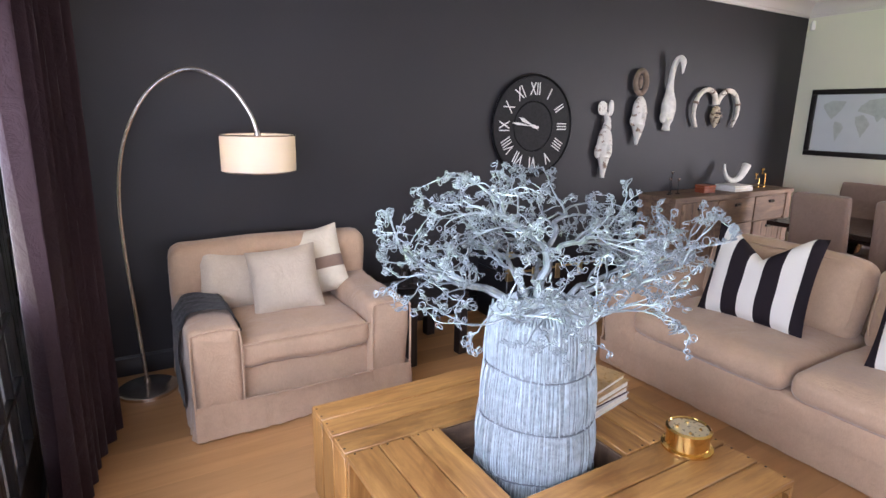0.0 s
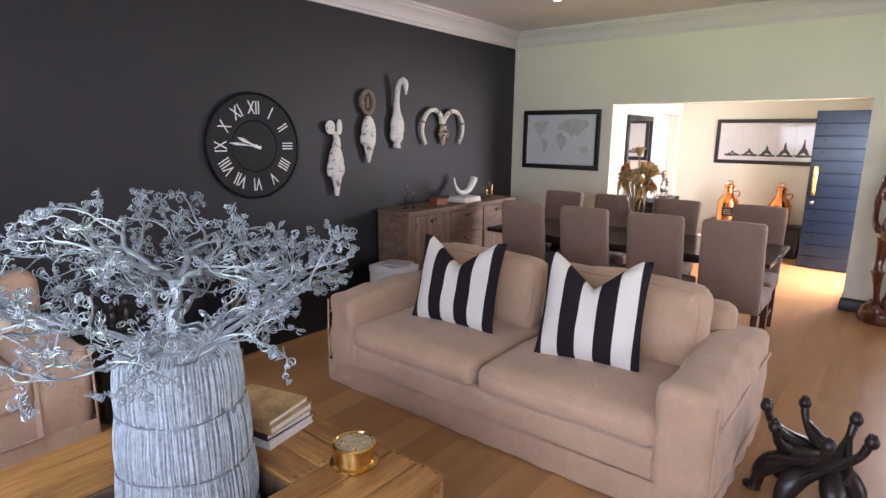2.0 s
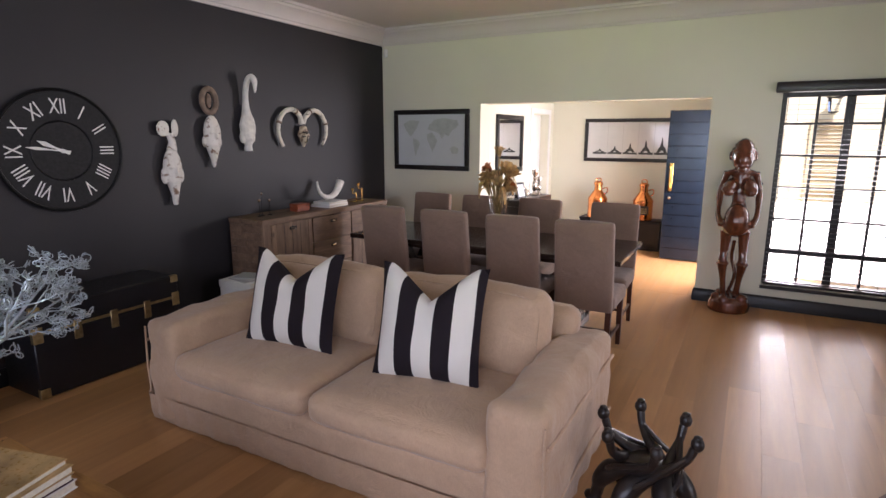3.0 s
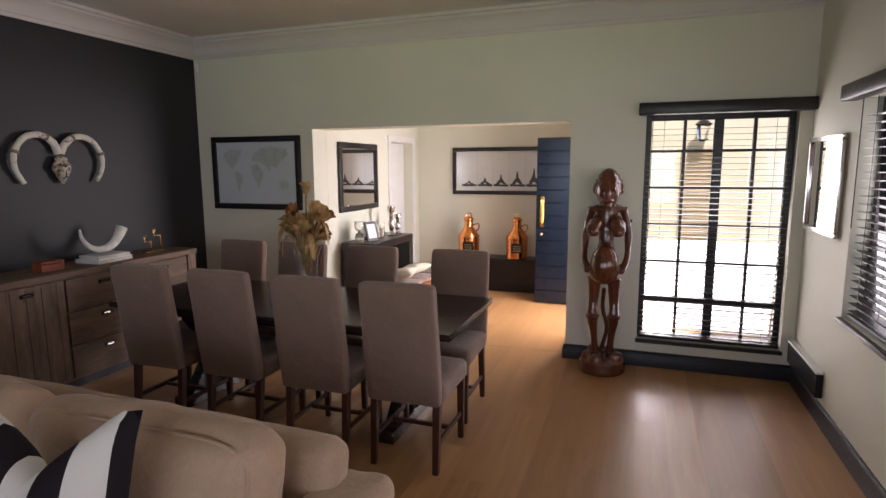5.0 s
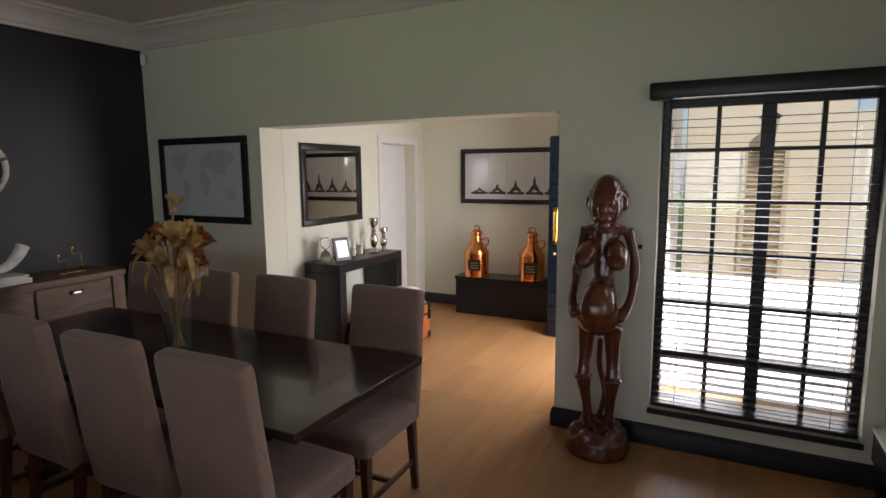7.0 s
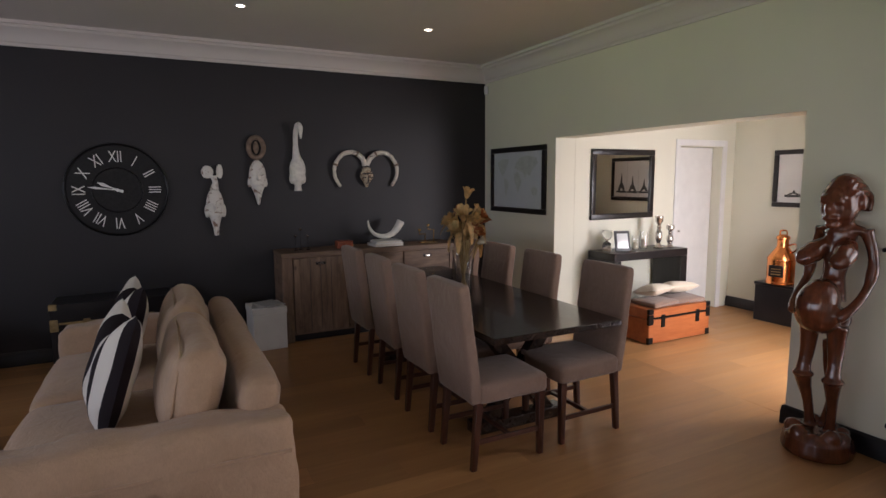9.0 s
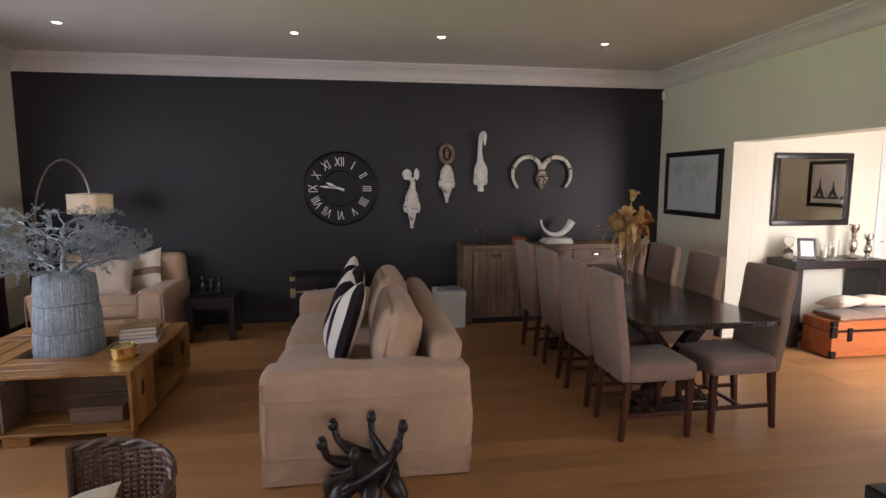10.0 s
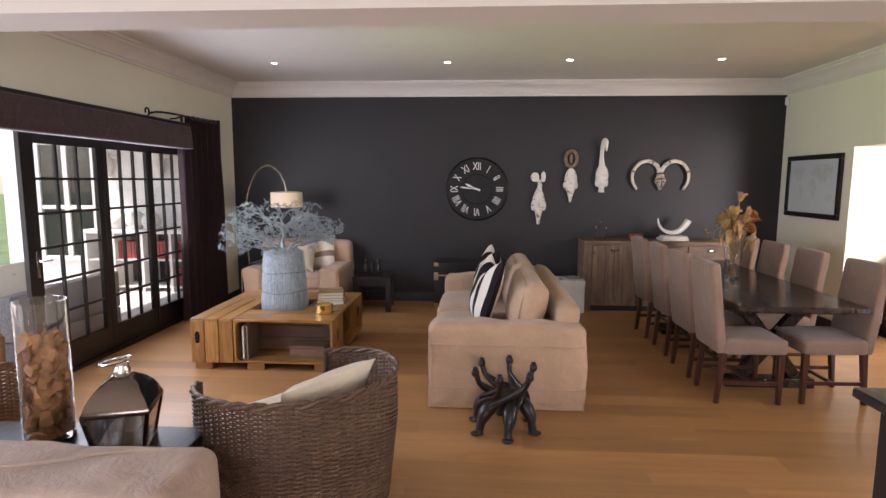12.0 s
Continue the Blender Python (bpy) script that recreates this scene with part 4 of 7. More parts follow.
def curtain():
    c = thing("curtain", 0, 0, 0, 0, "gathered dark aubergine curtain hanging beside the patio doors", "curtain")
    bm = bmesh.new()
    rows, n, k = [], 120, 26
    for j in range(k + 1):
        z = 0.012 + (2.44 - 0.012) * j / k
        row = []
        for i in range(n + 1):
            u = i / n
            spread = 0.94 + 0.08 * (1 - j / k)
            amp = 0.048 + 0.012 * math.sin(u * 9) + 0.010 * (1 - j / k)
            x = WX + 0.135 + amp * math.sin(u * 2 * math.pi * 7 + 0.3 * math.sin(j * 0.22 + u * 5)) - 0.02 * (1 - j / k) - 0.17 * (1 - u)
            y = 3.26 + (u - 0.5) * 0.76 * spread + 0.014 * math.sin(u * 44 + j * 0.13)
            row.append(bm.verts.new((x, y, z)))
        rows.append(row)
    for a, b in zip(rows, rows[1:]):
        for i in range(n):
            bm.faces.new((a[i], a[i + 1], b[i + 1], b[i]))
    bmesh.ops.solidify(bm, geom=bm.faces[:], thickness=0.005)
    part("cloth", bm, M_CURTAIN, c, smooth=60)
    for i in range(7):
        y = 2.94 + i * 0.105
        ring = [(WX + 0.14 + 0.022 * math.cos(a), y, 2.405 + 0.022 * math.sin(a)) for a in [2 * math.pi * q / 14 for q in range(14)]]
        part("eyelet", tube(ring, 0.004, 5, closed=True), M_CHROME, c)
    return c


curtain()

# entrance door leaf standing open in the hall, and the white inner door
M_NAVY = plain("dark navy door paint", (0.008, 0.012, 0.020), 0.2, var=0.15, scale=5, relief=0.15)
ed = tagged(new("door_6"), "open dark navy entrance door of horizontal boards with a brass pull", "door", "", "structure")
ed.matrix_basis = pose(9.96, 0.075, 0.012, 0, 0, 87)
part("core", boxes((0, 0.90, -0.018, 0.018, 0, 2.03)), M_NAVY, ed)
bm = boxes((0.0, 0.90, 0.0185, 0.027, 0.004, 0.1515), bevel=0.004)
slatme = finish(bm, "board", M_NAVY)
for k in range(13):
    for back in (0, 1):
        o = new("board", slatme)
        o.parent = ed
        o.matrix_basis = pose(0.90 if back else 0, 0, k * 0.156, 0, 0, 180 if back else 0)
part("pull_handle", tube(curve_through([(0.83, 0.028, 0.98), (0.83, 0.062, 1.01), (0.83, 0.07, 1.14), (0.83, 0.062, 1.27), (0.83, 0.028, 1.30)], 20), 0.011, 8), M_BRASS, ed, "polished brass pull handle")
part("handle_plate", boxes((0.805, 0.855, 0.0275, 0.032, 0.95, 1.33), bevel=0.002), M_BRASS, ed)
part("lock_knob", lathe([(0.02, 0), (0.02, 0.008), (0.012, 0.012), (0.012, 0.022), (0.004, 0.025)], 16, m=pose(0.83, 0.0275, 0.86, -90, 0, 0)), M_CHROME, ed)
wd = tagged(new("door_7"), "plain white painted door in the hall, closed", "door", "", "structure")
wd.matrix_basis = pose(9.87, HN + 0.13, 0.005)
part("leaf", boxes((0.0, 0.74, 0, 0.04, 0, 2.02), bevel=0.002), M_WHITE, wd)
part("handle", tube([(0.05, -0.008, 1.0), (0.05, -0.045, 1.0), (0.14, -0.05, 1.0)], 0.008, 8), M_CHROME, wd)
for s in ((9.79, 9.868, 0, 2.035), (10.612, 10.69, 0, 2.035), (9.79, 10.69, 2.037, 2.11)):
    solid("trim", boxes((s[0], s[1], HN - 0.018, HN - 0.001, s[2], s[3]), bevel=0.003), M_WHITE, "white painted door architrave", "trim")

# ---- entrance court seen through the window ----
M_YELLOW = plain("sunlit cream yellow plaster", (0.78, 0.72, 0.52), 0.8, var=0.05, scale=1.5, relief=0.2)
solid("wall_court", boxes((11.65, 11.85, -1.75, HS - 0.225, -0.13, 3.2)), M_YELLOW, "cream yellow outside wall of the court", "wall")
solid("wall_court_far", boxes((15.5, 15.7, -8, -1.0, -0.13, 2.6)), M_YELLOW, "far pale boundary wall of the court", "wall")
sh = thing("louvred_shutter", 11.61, -1.20, 0.05, 0, "cream louvred wooden shutter on the court wall", "shutter")
M_SHUT = plain("cream shutter paint", (0.60, 0.52, 0.36), 0.6, var=0.06)
for s in ((-0.02, 0.03, 0, 0.05, 0, 1.9), (-0.02, 0.03, 0.40, 0.45, 0, 1.9), (-0.02, 0.03, 0.052, 0.398, 0, 0.06), (-0.02, 0.03, 0.052, 0.398, 1.84, 1.9)):
    part("frame", boxes(s, bevel=0.003), M_SHUT, sh)
bm = boxes((-0.022, 0.022, 0.05, 0.40, -0.004, 0.004))
bm.transform(pose(0, 0, 0, 0, 35, 0))
lou = finish(bm, "louvre", M_SHUT, 0)
for k in range(32):
    o = new("louvre", lou)
    o.parent = sh
    o.location = (0.004, 0, 0.095 + k * 0.0548)
ln = thing("wall_lantern", 11.62, -0.98, 2.05, 0, "black iron outdoor wall lantern", "lantern")
part("arm", tube([(0.03, 0, 0.30), (-0.10, 0, 0.34), (-0.17, 0, 0.28)], 0.012, 6), M_BLACKMETAL, ln)
part("roof", lathe([(0.015, 0.28), (0.03, 0.26), (0.12, 0.20), (0.12, 0.19)], 6, m=pose(-0.17, 0, 0)), M_BLACKMETAL, ln)
part("glass", lathe([(0.07, 0.0), (0.10, 0.19)], 6, m=pose(-0.17, 0, 0)), M_GLASS, ln)
part("floor", lathe([(0.03, -0.03), (0.075, -0.01), (0.075, 0.0)], 6, m=pose(-0.17, 0, 0)), M_BLACKMETAL, ln)

# ---- patio seen through the glazed doors ----
# roof slab added out of view to keep the sun off the patio
solid("shade_roof_patio", boxes((-2.3, WX - 0.285, -6, 6, 2.75, 2.9)), M_CEIL, "unseen white roof slab added to shade the patio", "roof")
solid("wall_patio_end", boxes((-3.7, WX - 0.29, 5.2, 5.4, -0.03, 2.75)), M_WHITE, "white plastered patio end wall", "wall")
for k, (x, y) in enumerate(((-3.8, 0.9), (-3.8, -2.2))):
    p = thing("pillar", x, y, -0.03, 0, "white square patio pillar", "pillar", "patio pillars")
    part("shaft", boxes((-0.15, 0.15, -0.15, 0.15, 0, 2.77), bevel=0.008), M_WHITE, p)
    part("plinth", boxes((-0.19, 0.19, -0.19, 0.19, 0, 0.22), bevel=0.01), M_WHITE, p)
M_LEAFY = two_tone("white cotton with green leaves", (0.74, 0.72, 0.66), (0.30, 0.38, 0.06), 6, 0.58)
M_GREYWICK = plain("grey wicker", (0.28, 0.28, 0.29), 0.7, var=0.3, scale=70, grain=220, relief=1.0)
ps = thing("patio_sofa", -0.33, 1.62, -0.03, 0, "grey wicker patio sofa with pale cushions", "sofa")
part("base", boxes((-0.40, 0.40, -0.72, 0.72, 0.04, 0.34), bevel=0.02, seg=2), M_GREYWICK, ps)
part("backrest", boxes((0.28, 0.40, -0.72, 0.72, 0.341, 0.74), bevel=0.02, seg=2), M_GREYWICK, ps)
part("armrest", boxes((-0.40, 0.279, -0.72, -0.60, 0.341, 0.58), bevel=0.02, seg=2), M_GREYWICK, ps)
part("armrest", boxes((-0.40, 0.279, 0.60, 0.72, 0.341, 0.58), bevel=0.02, seg=2), M_GREYWICK, ps)
part("seat_cushion", soft_box(0.66, 1.18, 0.13, 0.05, 10, (0, 0, 0.02), 0.004, 4, 61, 0, pose(-0.06, 0, 0.342)), M_CREAM, ps)
cushion(-0.35, 1.36, 0.46, 60, -18, 0.50, 0.48, 0.15, M_LEAFY, "white patio scatter cushion with green leaves on the sofa", 0, 12.0)
# open shelving along the end wall of the patio
cab = thing("patio_shelf", -1.15, 4.96, -0.03, 0, "white patio sideboard with shelves of red-backed books", "shelf")
part("top", boxes((-0.92, 0.92, -0.24, 0.22, 0.90, 0.96), bevel=0.006), M_WHITE, cab)
for x in (-0.90, -0.45, 0.0, 0.45, 0.90):
    part("side", boxes((x - 0.02, x + 0.02, -0.22, 0.2, 0, 0.899)), M_WHITE, cab)
for z in (0.06, 0.48):
    part("shelf_board", boxes((-0.88, 0.88, -0.2, 0.2, z, z + 0.025)), M_WHITE, cab)
# back panel in black, for the shadow inside the white shelves
part("back_panel", boxes((-0.88, 0.88, 0.201, 0.219, 0, 0.899)), M_SKIRT, cab)
M_RED = plain("faded red binding", (0.32, 0.05, 0.045), 0.6, var=0.3)
bk = thing("book", -1.55, 4.90, 0.475, 0, "faded red-backed book standing on the patio shelf", "book", "books on the patio shelf")
part("cover", boxes((-0.024, 0.024, -0.09, 0.09, 0, 0.27), bevel=0.003), M_RED, bk)
for k in range(1, 14):
    copy_thing(bk, pose(-1.55 + k * 0.052 + (0.30 if k > 5 else 0), 4.90 + 0.008 * (k % 3), 0.475))
for k in range(5):
    copy_thing(bk, pose(-0.62 + k * 0.053, 4.90, 0.055))
for x, r in ((-1.72, 0.12), (-1.60, 0.14), (-1.32, 0.15), (-1.08, 0.14)):
    pt = thing("clay_pot", x, 4.92, 0.93, 0, "round pale clay pot on the patio sideboard", "pot", "patio pots")
    part("body", lathe([(r * 0.5, 0), (r * 0.95, r * 0.5), (r, r), (r * 0.8, r * 1.5), (r * 0.45, r * 1.75), (r * 0.5, r * 1.85)], 20), M_BONE, pt)
for x in (-1.87, -1.01):
    tr = thing("wall_trophy", x, 5.20, 1.95, -90, "white carved antelope head on the patio wall", "wall ornament", "patio wall ornaments")
    bm = lathe([(0.03, -0.22), (0.08, -0.1), (0.10, 0.05), (0.06, 0.16), (0.02, 0.2)], 12, m=pose(0.10, 0, 0, 0, 12, 0))
    for q in (-1, 1):
        tube(curve_through([(0.08, q * 0.05, 0.15), (0.10, q * 0.16, 0.24), (0.08, q * 0.10, 0.34), (0.10, q * 0.2, 0.46)], 16), [0.026 - 0.0014 * g for g in range(16)], 7, bm)
        ball(bm, (0.09, q * 0.12, 0.10), (0.02, 0.06, 0.028))
    part("head", bm, M_BONE, tr)
# white glazed window in the end wall
pw = tagged(new("window_3"), "white framed window in the patio end wall", "window", "", "structure")
pw.matrix_basis = pose(-3.10, 5.2, 0.0)
# flat black sheet in place of the dark interior behind the panes
part("backing", boxes((0.05, 0.95, -0.012, -0.004, 0.45, 2.25)), M_SKIRT, pw, "black sheet standing for the dark interior")
for q in ((0.0, 0.07), (0.46, 0.54), (0.93, 1.0)):
    part("window_frame", boxes((q[0], q[1], -0.06, -0.002, 0.40, 2.30), bevel=0.004), M_WHITE, pw)
for z in (0.40, 1.22, 2.24):
    part("window_frame", boxes((0.071, 0.459, -0.055, -0.013, z, z + 0.06), bevel=0.004), M_WHITE, pw)
    part("window_frame", boxes((0.541, 0.929, -0.055, -0.013, z, z + 0.06), bevel=0.004), M_WHITE, pw)
for q in ((0.06, 0.47), (0.53, 0.94)):
    part("pane", boxes((q[0], q[1], -0.034, -0.028, 0.45, 2.25)), M_GLASS, pw)


# ---- things on the walls ----
def text_mesh(txt, size, depth, mat, m, parent, name="numeral"):
    cu = bpy.data.curves.new(name, "FONT")
    cu.body, cu.size, cu.extrude, cu.align_x, cu.align_y = txt, size, depth, "CENTER", "CENTER"
    tmp = new("tmp", cu)
    me = bpy.data.meshes.new_from_object(tmp.evaluated_get(bpy.context.evaluated_depsgraph_get()))
    bpy.data.objects.remove(tmp)
    me.materials.clear()
    me.materials.append(mat)
    ob = new(name, me)
    ob.parent = parent
    ob.matrix_basis = m
    return ob


M_DIAL = plain("matt black dial paint", (0.014, 0.013, 0.014), 0.75, var=0.15, relief=0.1)


def wall_clock():
    c = thing("wall_clock", 3.975, NY, 1.583, 0, "large round black wall clock with white roman numerals", "clock")
    c.scale = (0.975, 1, 0.975)
    # dial in the xz plane, facing -y
    up = pose(0, 0, 0, 90, 0, 0)
    part("dial", lathe([(0.43, 0.004), (0.435, 0.02), (0.425, 0.03), (0.21, 0.03), (0.205, 0.026), (0.02, 0.026)], 72, m=up), M_DIAL, c, "matt black wooden dial", 15)
    for r, w in ((0.435, 0.012), (0.215, 0.005)):
        part("rim", tube([(r * math.cos(a), -0.03, r * math.sin(a)) for a in [2 * math.pi * k / 80 for k in range(80)]], w, 8, closed=True), M_BLACKMETAL, c)
    M_NUM = plain("white numeral paint", (0.78, 0.77, 0.74), 0.6, var=0.05)
    for k, t in enumerate(("XII", "I", "II", "III", "IIII", "V", "VI", "VII", "VIII", "IX", "X", "XI")):
        a = math.radians(-30 * k)
        m = pose(0, -0.033, 0) @ pose(0, 0, 0, 90, 0, 0) @ Matrix.Rotation(a, 4, "Z") @ pose(0, 0.315, 0) @ Matrix.Diagonal((0.85, 1.35, 1, 1))
        text_mesh(t, 0.115, 0.0015, M_NUM, m, c)
    for nm, deg, ln, w in (("minute_hand", 277, 0.255, 0.007), ("hour_hand", 294, 0.185, 0.010)):
        bm = bmesh.new()
        out = [(-w, -0.05), (-w * 0.6, 0.3 * ln), (-w * 1.7, 0.72 * ln), (0, ln), (w * 1.7, 0.72 * ln), (w * 0.6, 0.3 * ln), (w, -0.05)]
        fa = [bm.verts.new((x, -0.038 if nm == "hour_hand" else -0.042, z)) for x, z in out]
        fb = [bm.verts.new((x, -0.036 if nm == "hour_hand" else -0.040, z)) for x, z in out]
        bm.faces.new(fa)
        bm.faces.new(fb[::-1])
        for i in range(len(out)):
            bm.faces.new((fa[i], fb[i], fb[(i + 1) % 7], fa[(i + 1) % 7]))
        bm.transform(Matrix.Rotation(math.radians(deg), 4, "Y"))
        part(nm, bm, M_NUM, c)
    part("hub", lathe([(0.016, 0), (0.016, 0.016), (0.006, 0.02)], 16, m=pose(0, -0.026, 0, 90, 0, 0)), M_NUM, c)


wall_clock()


def carved(name, bm, mat, x, y, z, rz, label, category, voxel=0.008, group=""):
    ob = tagged(part(name, bm, mat, None, "", 0), label, category, group)
    ob.matrix_basis = pose(x, y, z, 0, 0, rz)
    md = ob.modifiers.new("fuse", "REMESH")
    md.mode, md.voxel_size, md.use_smooth_shade = "VOXEL", voxel, True
    sm = ob.modifiers.new("soften", "SMOOTH")
    sm.factor, sm.iterations = 0.5, 3
    return ob


M_MASK = two_tone("white wash over brown carved wood", (0.72, 0.69, 0.63), (0.24, 0.15, 0.10), 14, 0.55)
M_MASK2 = two_tone("white and grey horn", (0.66, 0.61, 0.52), (0.15, 0.12, 0.10), 10, 0.55)
# rabbit-eared mask: two discs, a neck, a long face with a pointed chin
bm = bmesh.new()
ball(bm, (-0.055, -0.04, 0.66), (0.062, 0.014, 0.068))
ball(bm, (0.06, -0.035, 0.665), (0.035, 0.014, 0.075))
tube([(0.0, -0.04, 0.62), (0.015, -0.05, 0.55), (0.0, -0.055, 0.48)], [0.028, 0.03, 0.045], 10, bm)
ball(bm, (0, -0.045, 0.33), (0.085, 0.055, 0.17))
ball(bm, (-0.075, -0.035, 0.27), (0.028, 0.03, 0.07))
ball(bm, (0.078, -0.035, 0.27), (0.028, 0.03, 0.07))
tube([(0, -0.045, 0.22), (0, -0.05, 0.10), (0, -0.045, 0.02)], [0.06, 0.03, 0.022], 10, bm)
tube([(0, -0.09, 0.36), (0, -0.108, 0.28)], [0.010, 0.016], 8, bm)
for s in (-1, 1):
    ball(bm, (s * 0.036, -0.094, 0.335), (0.022, 0.012, 0.010))
ball(bm, (0, -0.098, 0.215), (0.022, 0.012, 0.010))
carved("carved_mask", bm, M_MASK, 4.82, NY - 0.004, 1.09, 0, "white washed carved wooden mask with round ears on the charcoal wall", "mask", 0.007, "wall masks")
# crested mask: a brown loop above a white pointed face
bm = bmesh.new()
tube([(0.075 * math.cos(a), -0.04, 0.56 + 0.105 * math.sin(a)) for a in [2 * math.pi * k / 22 for k in range(22)]], 0.026, 8, bm, closed=True)
ball(bm, (0, -0.035, 0.56), (0.03, 0.015, 0.07))
carved("carved_mask", bm, M_BONEDARK, 5.245, NY - 0.004, 1.44, 0, "brown carved crest loop of a wooden mask", "mask", 0.008, "wall masks")
bm = bmesh.new()
ball(bm, (0, -0.05, 0.29), (0.088, 0.055, 0.175))
tube([(0, -0.05, 0.20), (0, -0.05, 0.08), (0, -0.045, 0.0)], [0.068, 0.032, 0.014], 10, bm)
tube([(0, -0.10, 0.36), (0, -0.115, 0.26)], [0.010, 0.016], 8, bm)
for s in (-1, 1):
    ball(bm, (s * 0.038, -0.10, 0.31), (0.024, 0.010, 0.008))
    ball(bm, (s * 0.085, -0.04, 0.23), (0.016, 0.02, 0.05))
carved("carved_mask", bm, M_MASK, 5.245, NY - 0.004, 1.41, 0, "white washed carved wooden mask with a pointed chin", "mask", 0.007, "wall masks")
# bird-crested mask with a hooked neck
bm = bmesh.new()
tube(curve_through([(0, -0.05, 0.30), (-0.012, -0.055, 0.42), (-0.012, -0.065, 0.56), (-0.004, -0.09, 0.66), (0.012, -0.13, 0.69), (0.022, -0.155, 0.64), (0.026, -0.15, 0.54)], 26), [0.062, 0.055, 0.047, 0.04, 0.035, 0.032] + [0.028] * 12 + [0.028, 0.03, 0.03, 0.027, 0.022, 0.017, 0.012, 0.008], 10, bm)
ball(bm, (0, -0.05, 0.22), (0.088, 0.06, 0.15))
ball(bm, (-0.06, -0.04, 0.13), (0.03, 0.03, 0.06))
ball(bm, (0.06, -0.04, 0.13), (0.03, 0.03, 0.06))
tube([(0, -0.05, 0.12), (0, -0.045, 0.05), (0, -0.04, 0.0)], [0.06, 0.035, 0.045], 10, bm)
carved("carved_mask", bm, M_BONE, 5.66, NY - 0.004, 1.55, 0, "white carved wooden mask with a hooked bird neck", "mask", 0.007, "wall masks")
# two curled horns round a small heart-shaped face
hm = thing("horned_mask", 6.435, NY, 1.58, 0, "carved heart-shaped mask between two curled horns", "mask", "wall masks")
for s in (-1, 1):
    pts = curve_through([(s * 0.012, -0.035, 0.245), (s * 0.05, -0.05, 0.325), (s * 0.15, -0.055, 0.385), (s * 0.275, -0.055, 0.36), (s * 0.36, -0.055, 0.25), (s * 0.365, -0.05, 0.12), (s * 0.305, -0.045, 0.01)], 34)
    horn = part("horn", tube(pts, [0.030 - 0.0004 * q + 0.002 * (q % 3 == 0) for q in range(34)], 10), M_MASK2, hm, "ringed grey white horn")
    for q in (9, 22):
        d = (pts[q + 1] - pts[q - 1]).normalized()
        m = Matrix.Translation(pts[q]) @ d.to_track_quat("Z", "Y").to_matrix().to_4x4()
        part("horn_ring", lathe([(0.026, -0.012), (0.031, -0.008), (0.031, 0.008), (0.026, 0.012)], 12, m=m), M_BONEDARK, horn)
bm = bmesh.new()
ball(bm, (0, -0.05, 0.125), (0.078, 0.045, 0.072))
tube([(0, -0.05, 0.13), (0, -0.052, 0.06), (0, -0.045, 0.0)], [0.068, 0.044, 0.012], 12, bm)
ball(bm, (0, -0.05, 0.195), (0.055, 0.03, 0.03))
M_FACE = two_tone("cream and brown painted carved face", (0.50, 0.42, 0.30), (0.14, 0.08, 0.05), 26, 0.50)
fc = part("face", bm, M_FACE, hm, "small cream and brown carved face")
for z in (0.10, 0.145):
    part("eye_line", boxes((-0.055, 0.055, -0.104, -0.080, z, z + 0.012), bevel=0.003), M_EBONY, fc)
part("nose_line", boxes((-0.006, 0.006, -0.112, -0.09, 0.05, 0.15), bevel=0.002), M_EBONY, fc)
part("mouth_line", boxes((-0.022, 0.022, -0.100, -0.08, 0.038, 0.048), bevel=0.002), M_EBONY, fc)


def picture(name, w, h, m, label, category, mat_in, frame_w=0.06, frame_mat=None):
    """A framed picture in the local xz plane, facing -y, with its lower left corner at the origin."""
    p = thing(name, 0, 0, 0, 0, label, category)
    p.matrix_basis = m
    fm = frame_mat or M_BLACKWOOD
    f = frame_w
    for s in ((0, w, 0, f), (0, w, h - f, h)):
        part("frame", boxes((s[0], s[1], -0.035, -0.002, s[2], s[3]), bevel=0.008, seg=2), fm, p)
    for s in ((0, f, f, h - f), (w - f, w, f, h - f)):
        part("frame", boxes((s[0], s[1], -0.035, -0.002, s[2] + 0.0005, s[3] - 0.0005), bevel=0.008, seg=2), fm, p)
    part("sheet", boxes((f - 0.004, w - f + 0.004, -0.016, -0.004, f - 0.004, h - f + 0.004)), mat_in, p)
    return p


M_PAPER = plain("pale blue grey map paper", (0.60, 0.64, 0.67), 0.12, var=0.02, relief=0.0, coat=0.6)
M_LAND = plain("faint grey green land print", (0.44, 0.48, 0.47), 0.35, var=0.08, scale=20, relief=0.0)
mp = picture("framed_map", 1.095, 0.755, pose(EX, 4.112, 1.268, 0, 0, -90), "framed pale world map in a black frame", "picture", M_PAPER)


def patch(pts, y, mat, parent, name, k=3):
    """A flat printed shape with a softly wavering outline."""
    bm = bmesh.new()
    line = []
    n = len(pts)
    for i in range(n):
        for j in range(k):
            u = j / k
            x = pts[i][0] * (1 - u) + pts[(i + 1) % n][0] * u
            z = pts[i][1] * (1 - u) + pts[(i + 1) % n][1] * u
            q = noise.noise(Vector((x * 40, z * 40, 3)))
            line.append(bm.verts.new((x + 0.008 * q, y, z + 0.008 * noise.noise(Vector((z * 40, x * 40, 9))))))
    bm.faces.new(line)
    return part(name, bm, mat, parent, smooth=0)


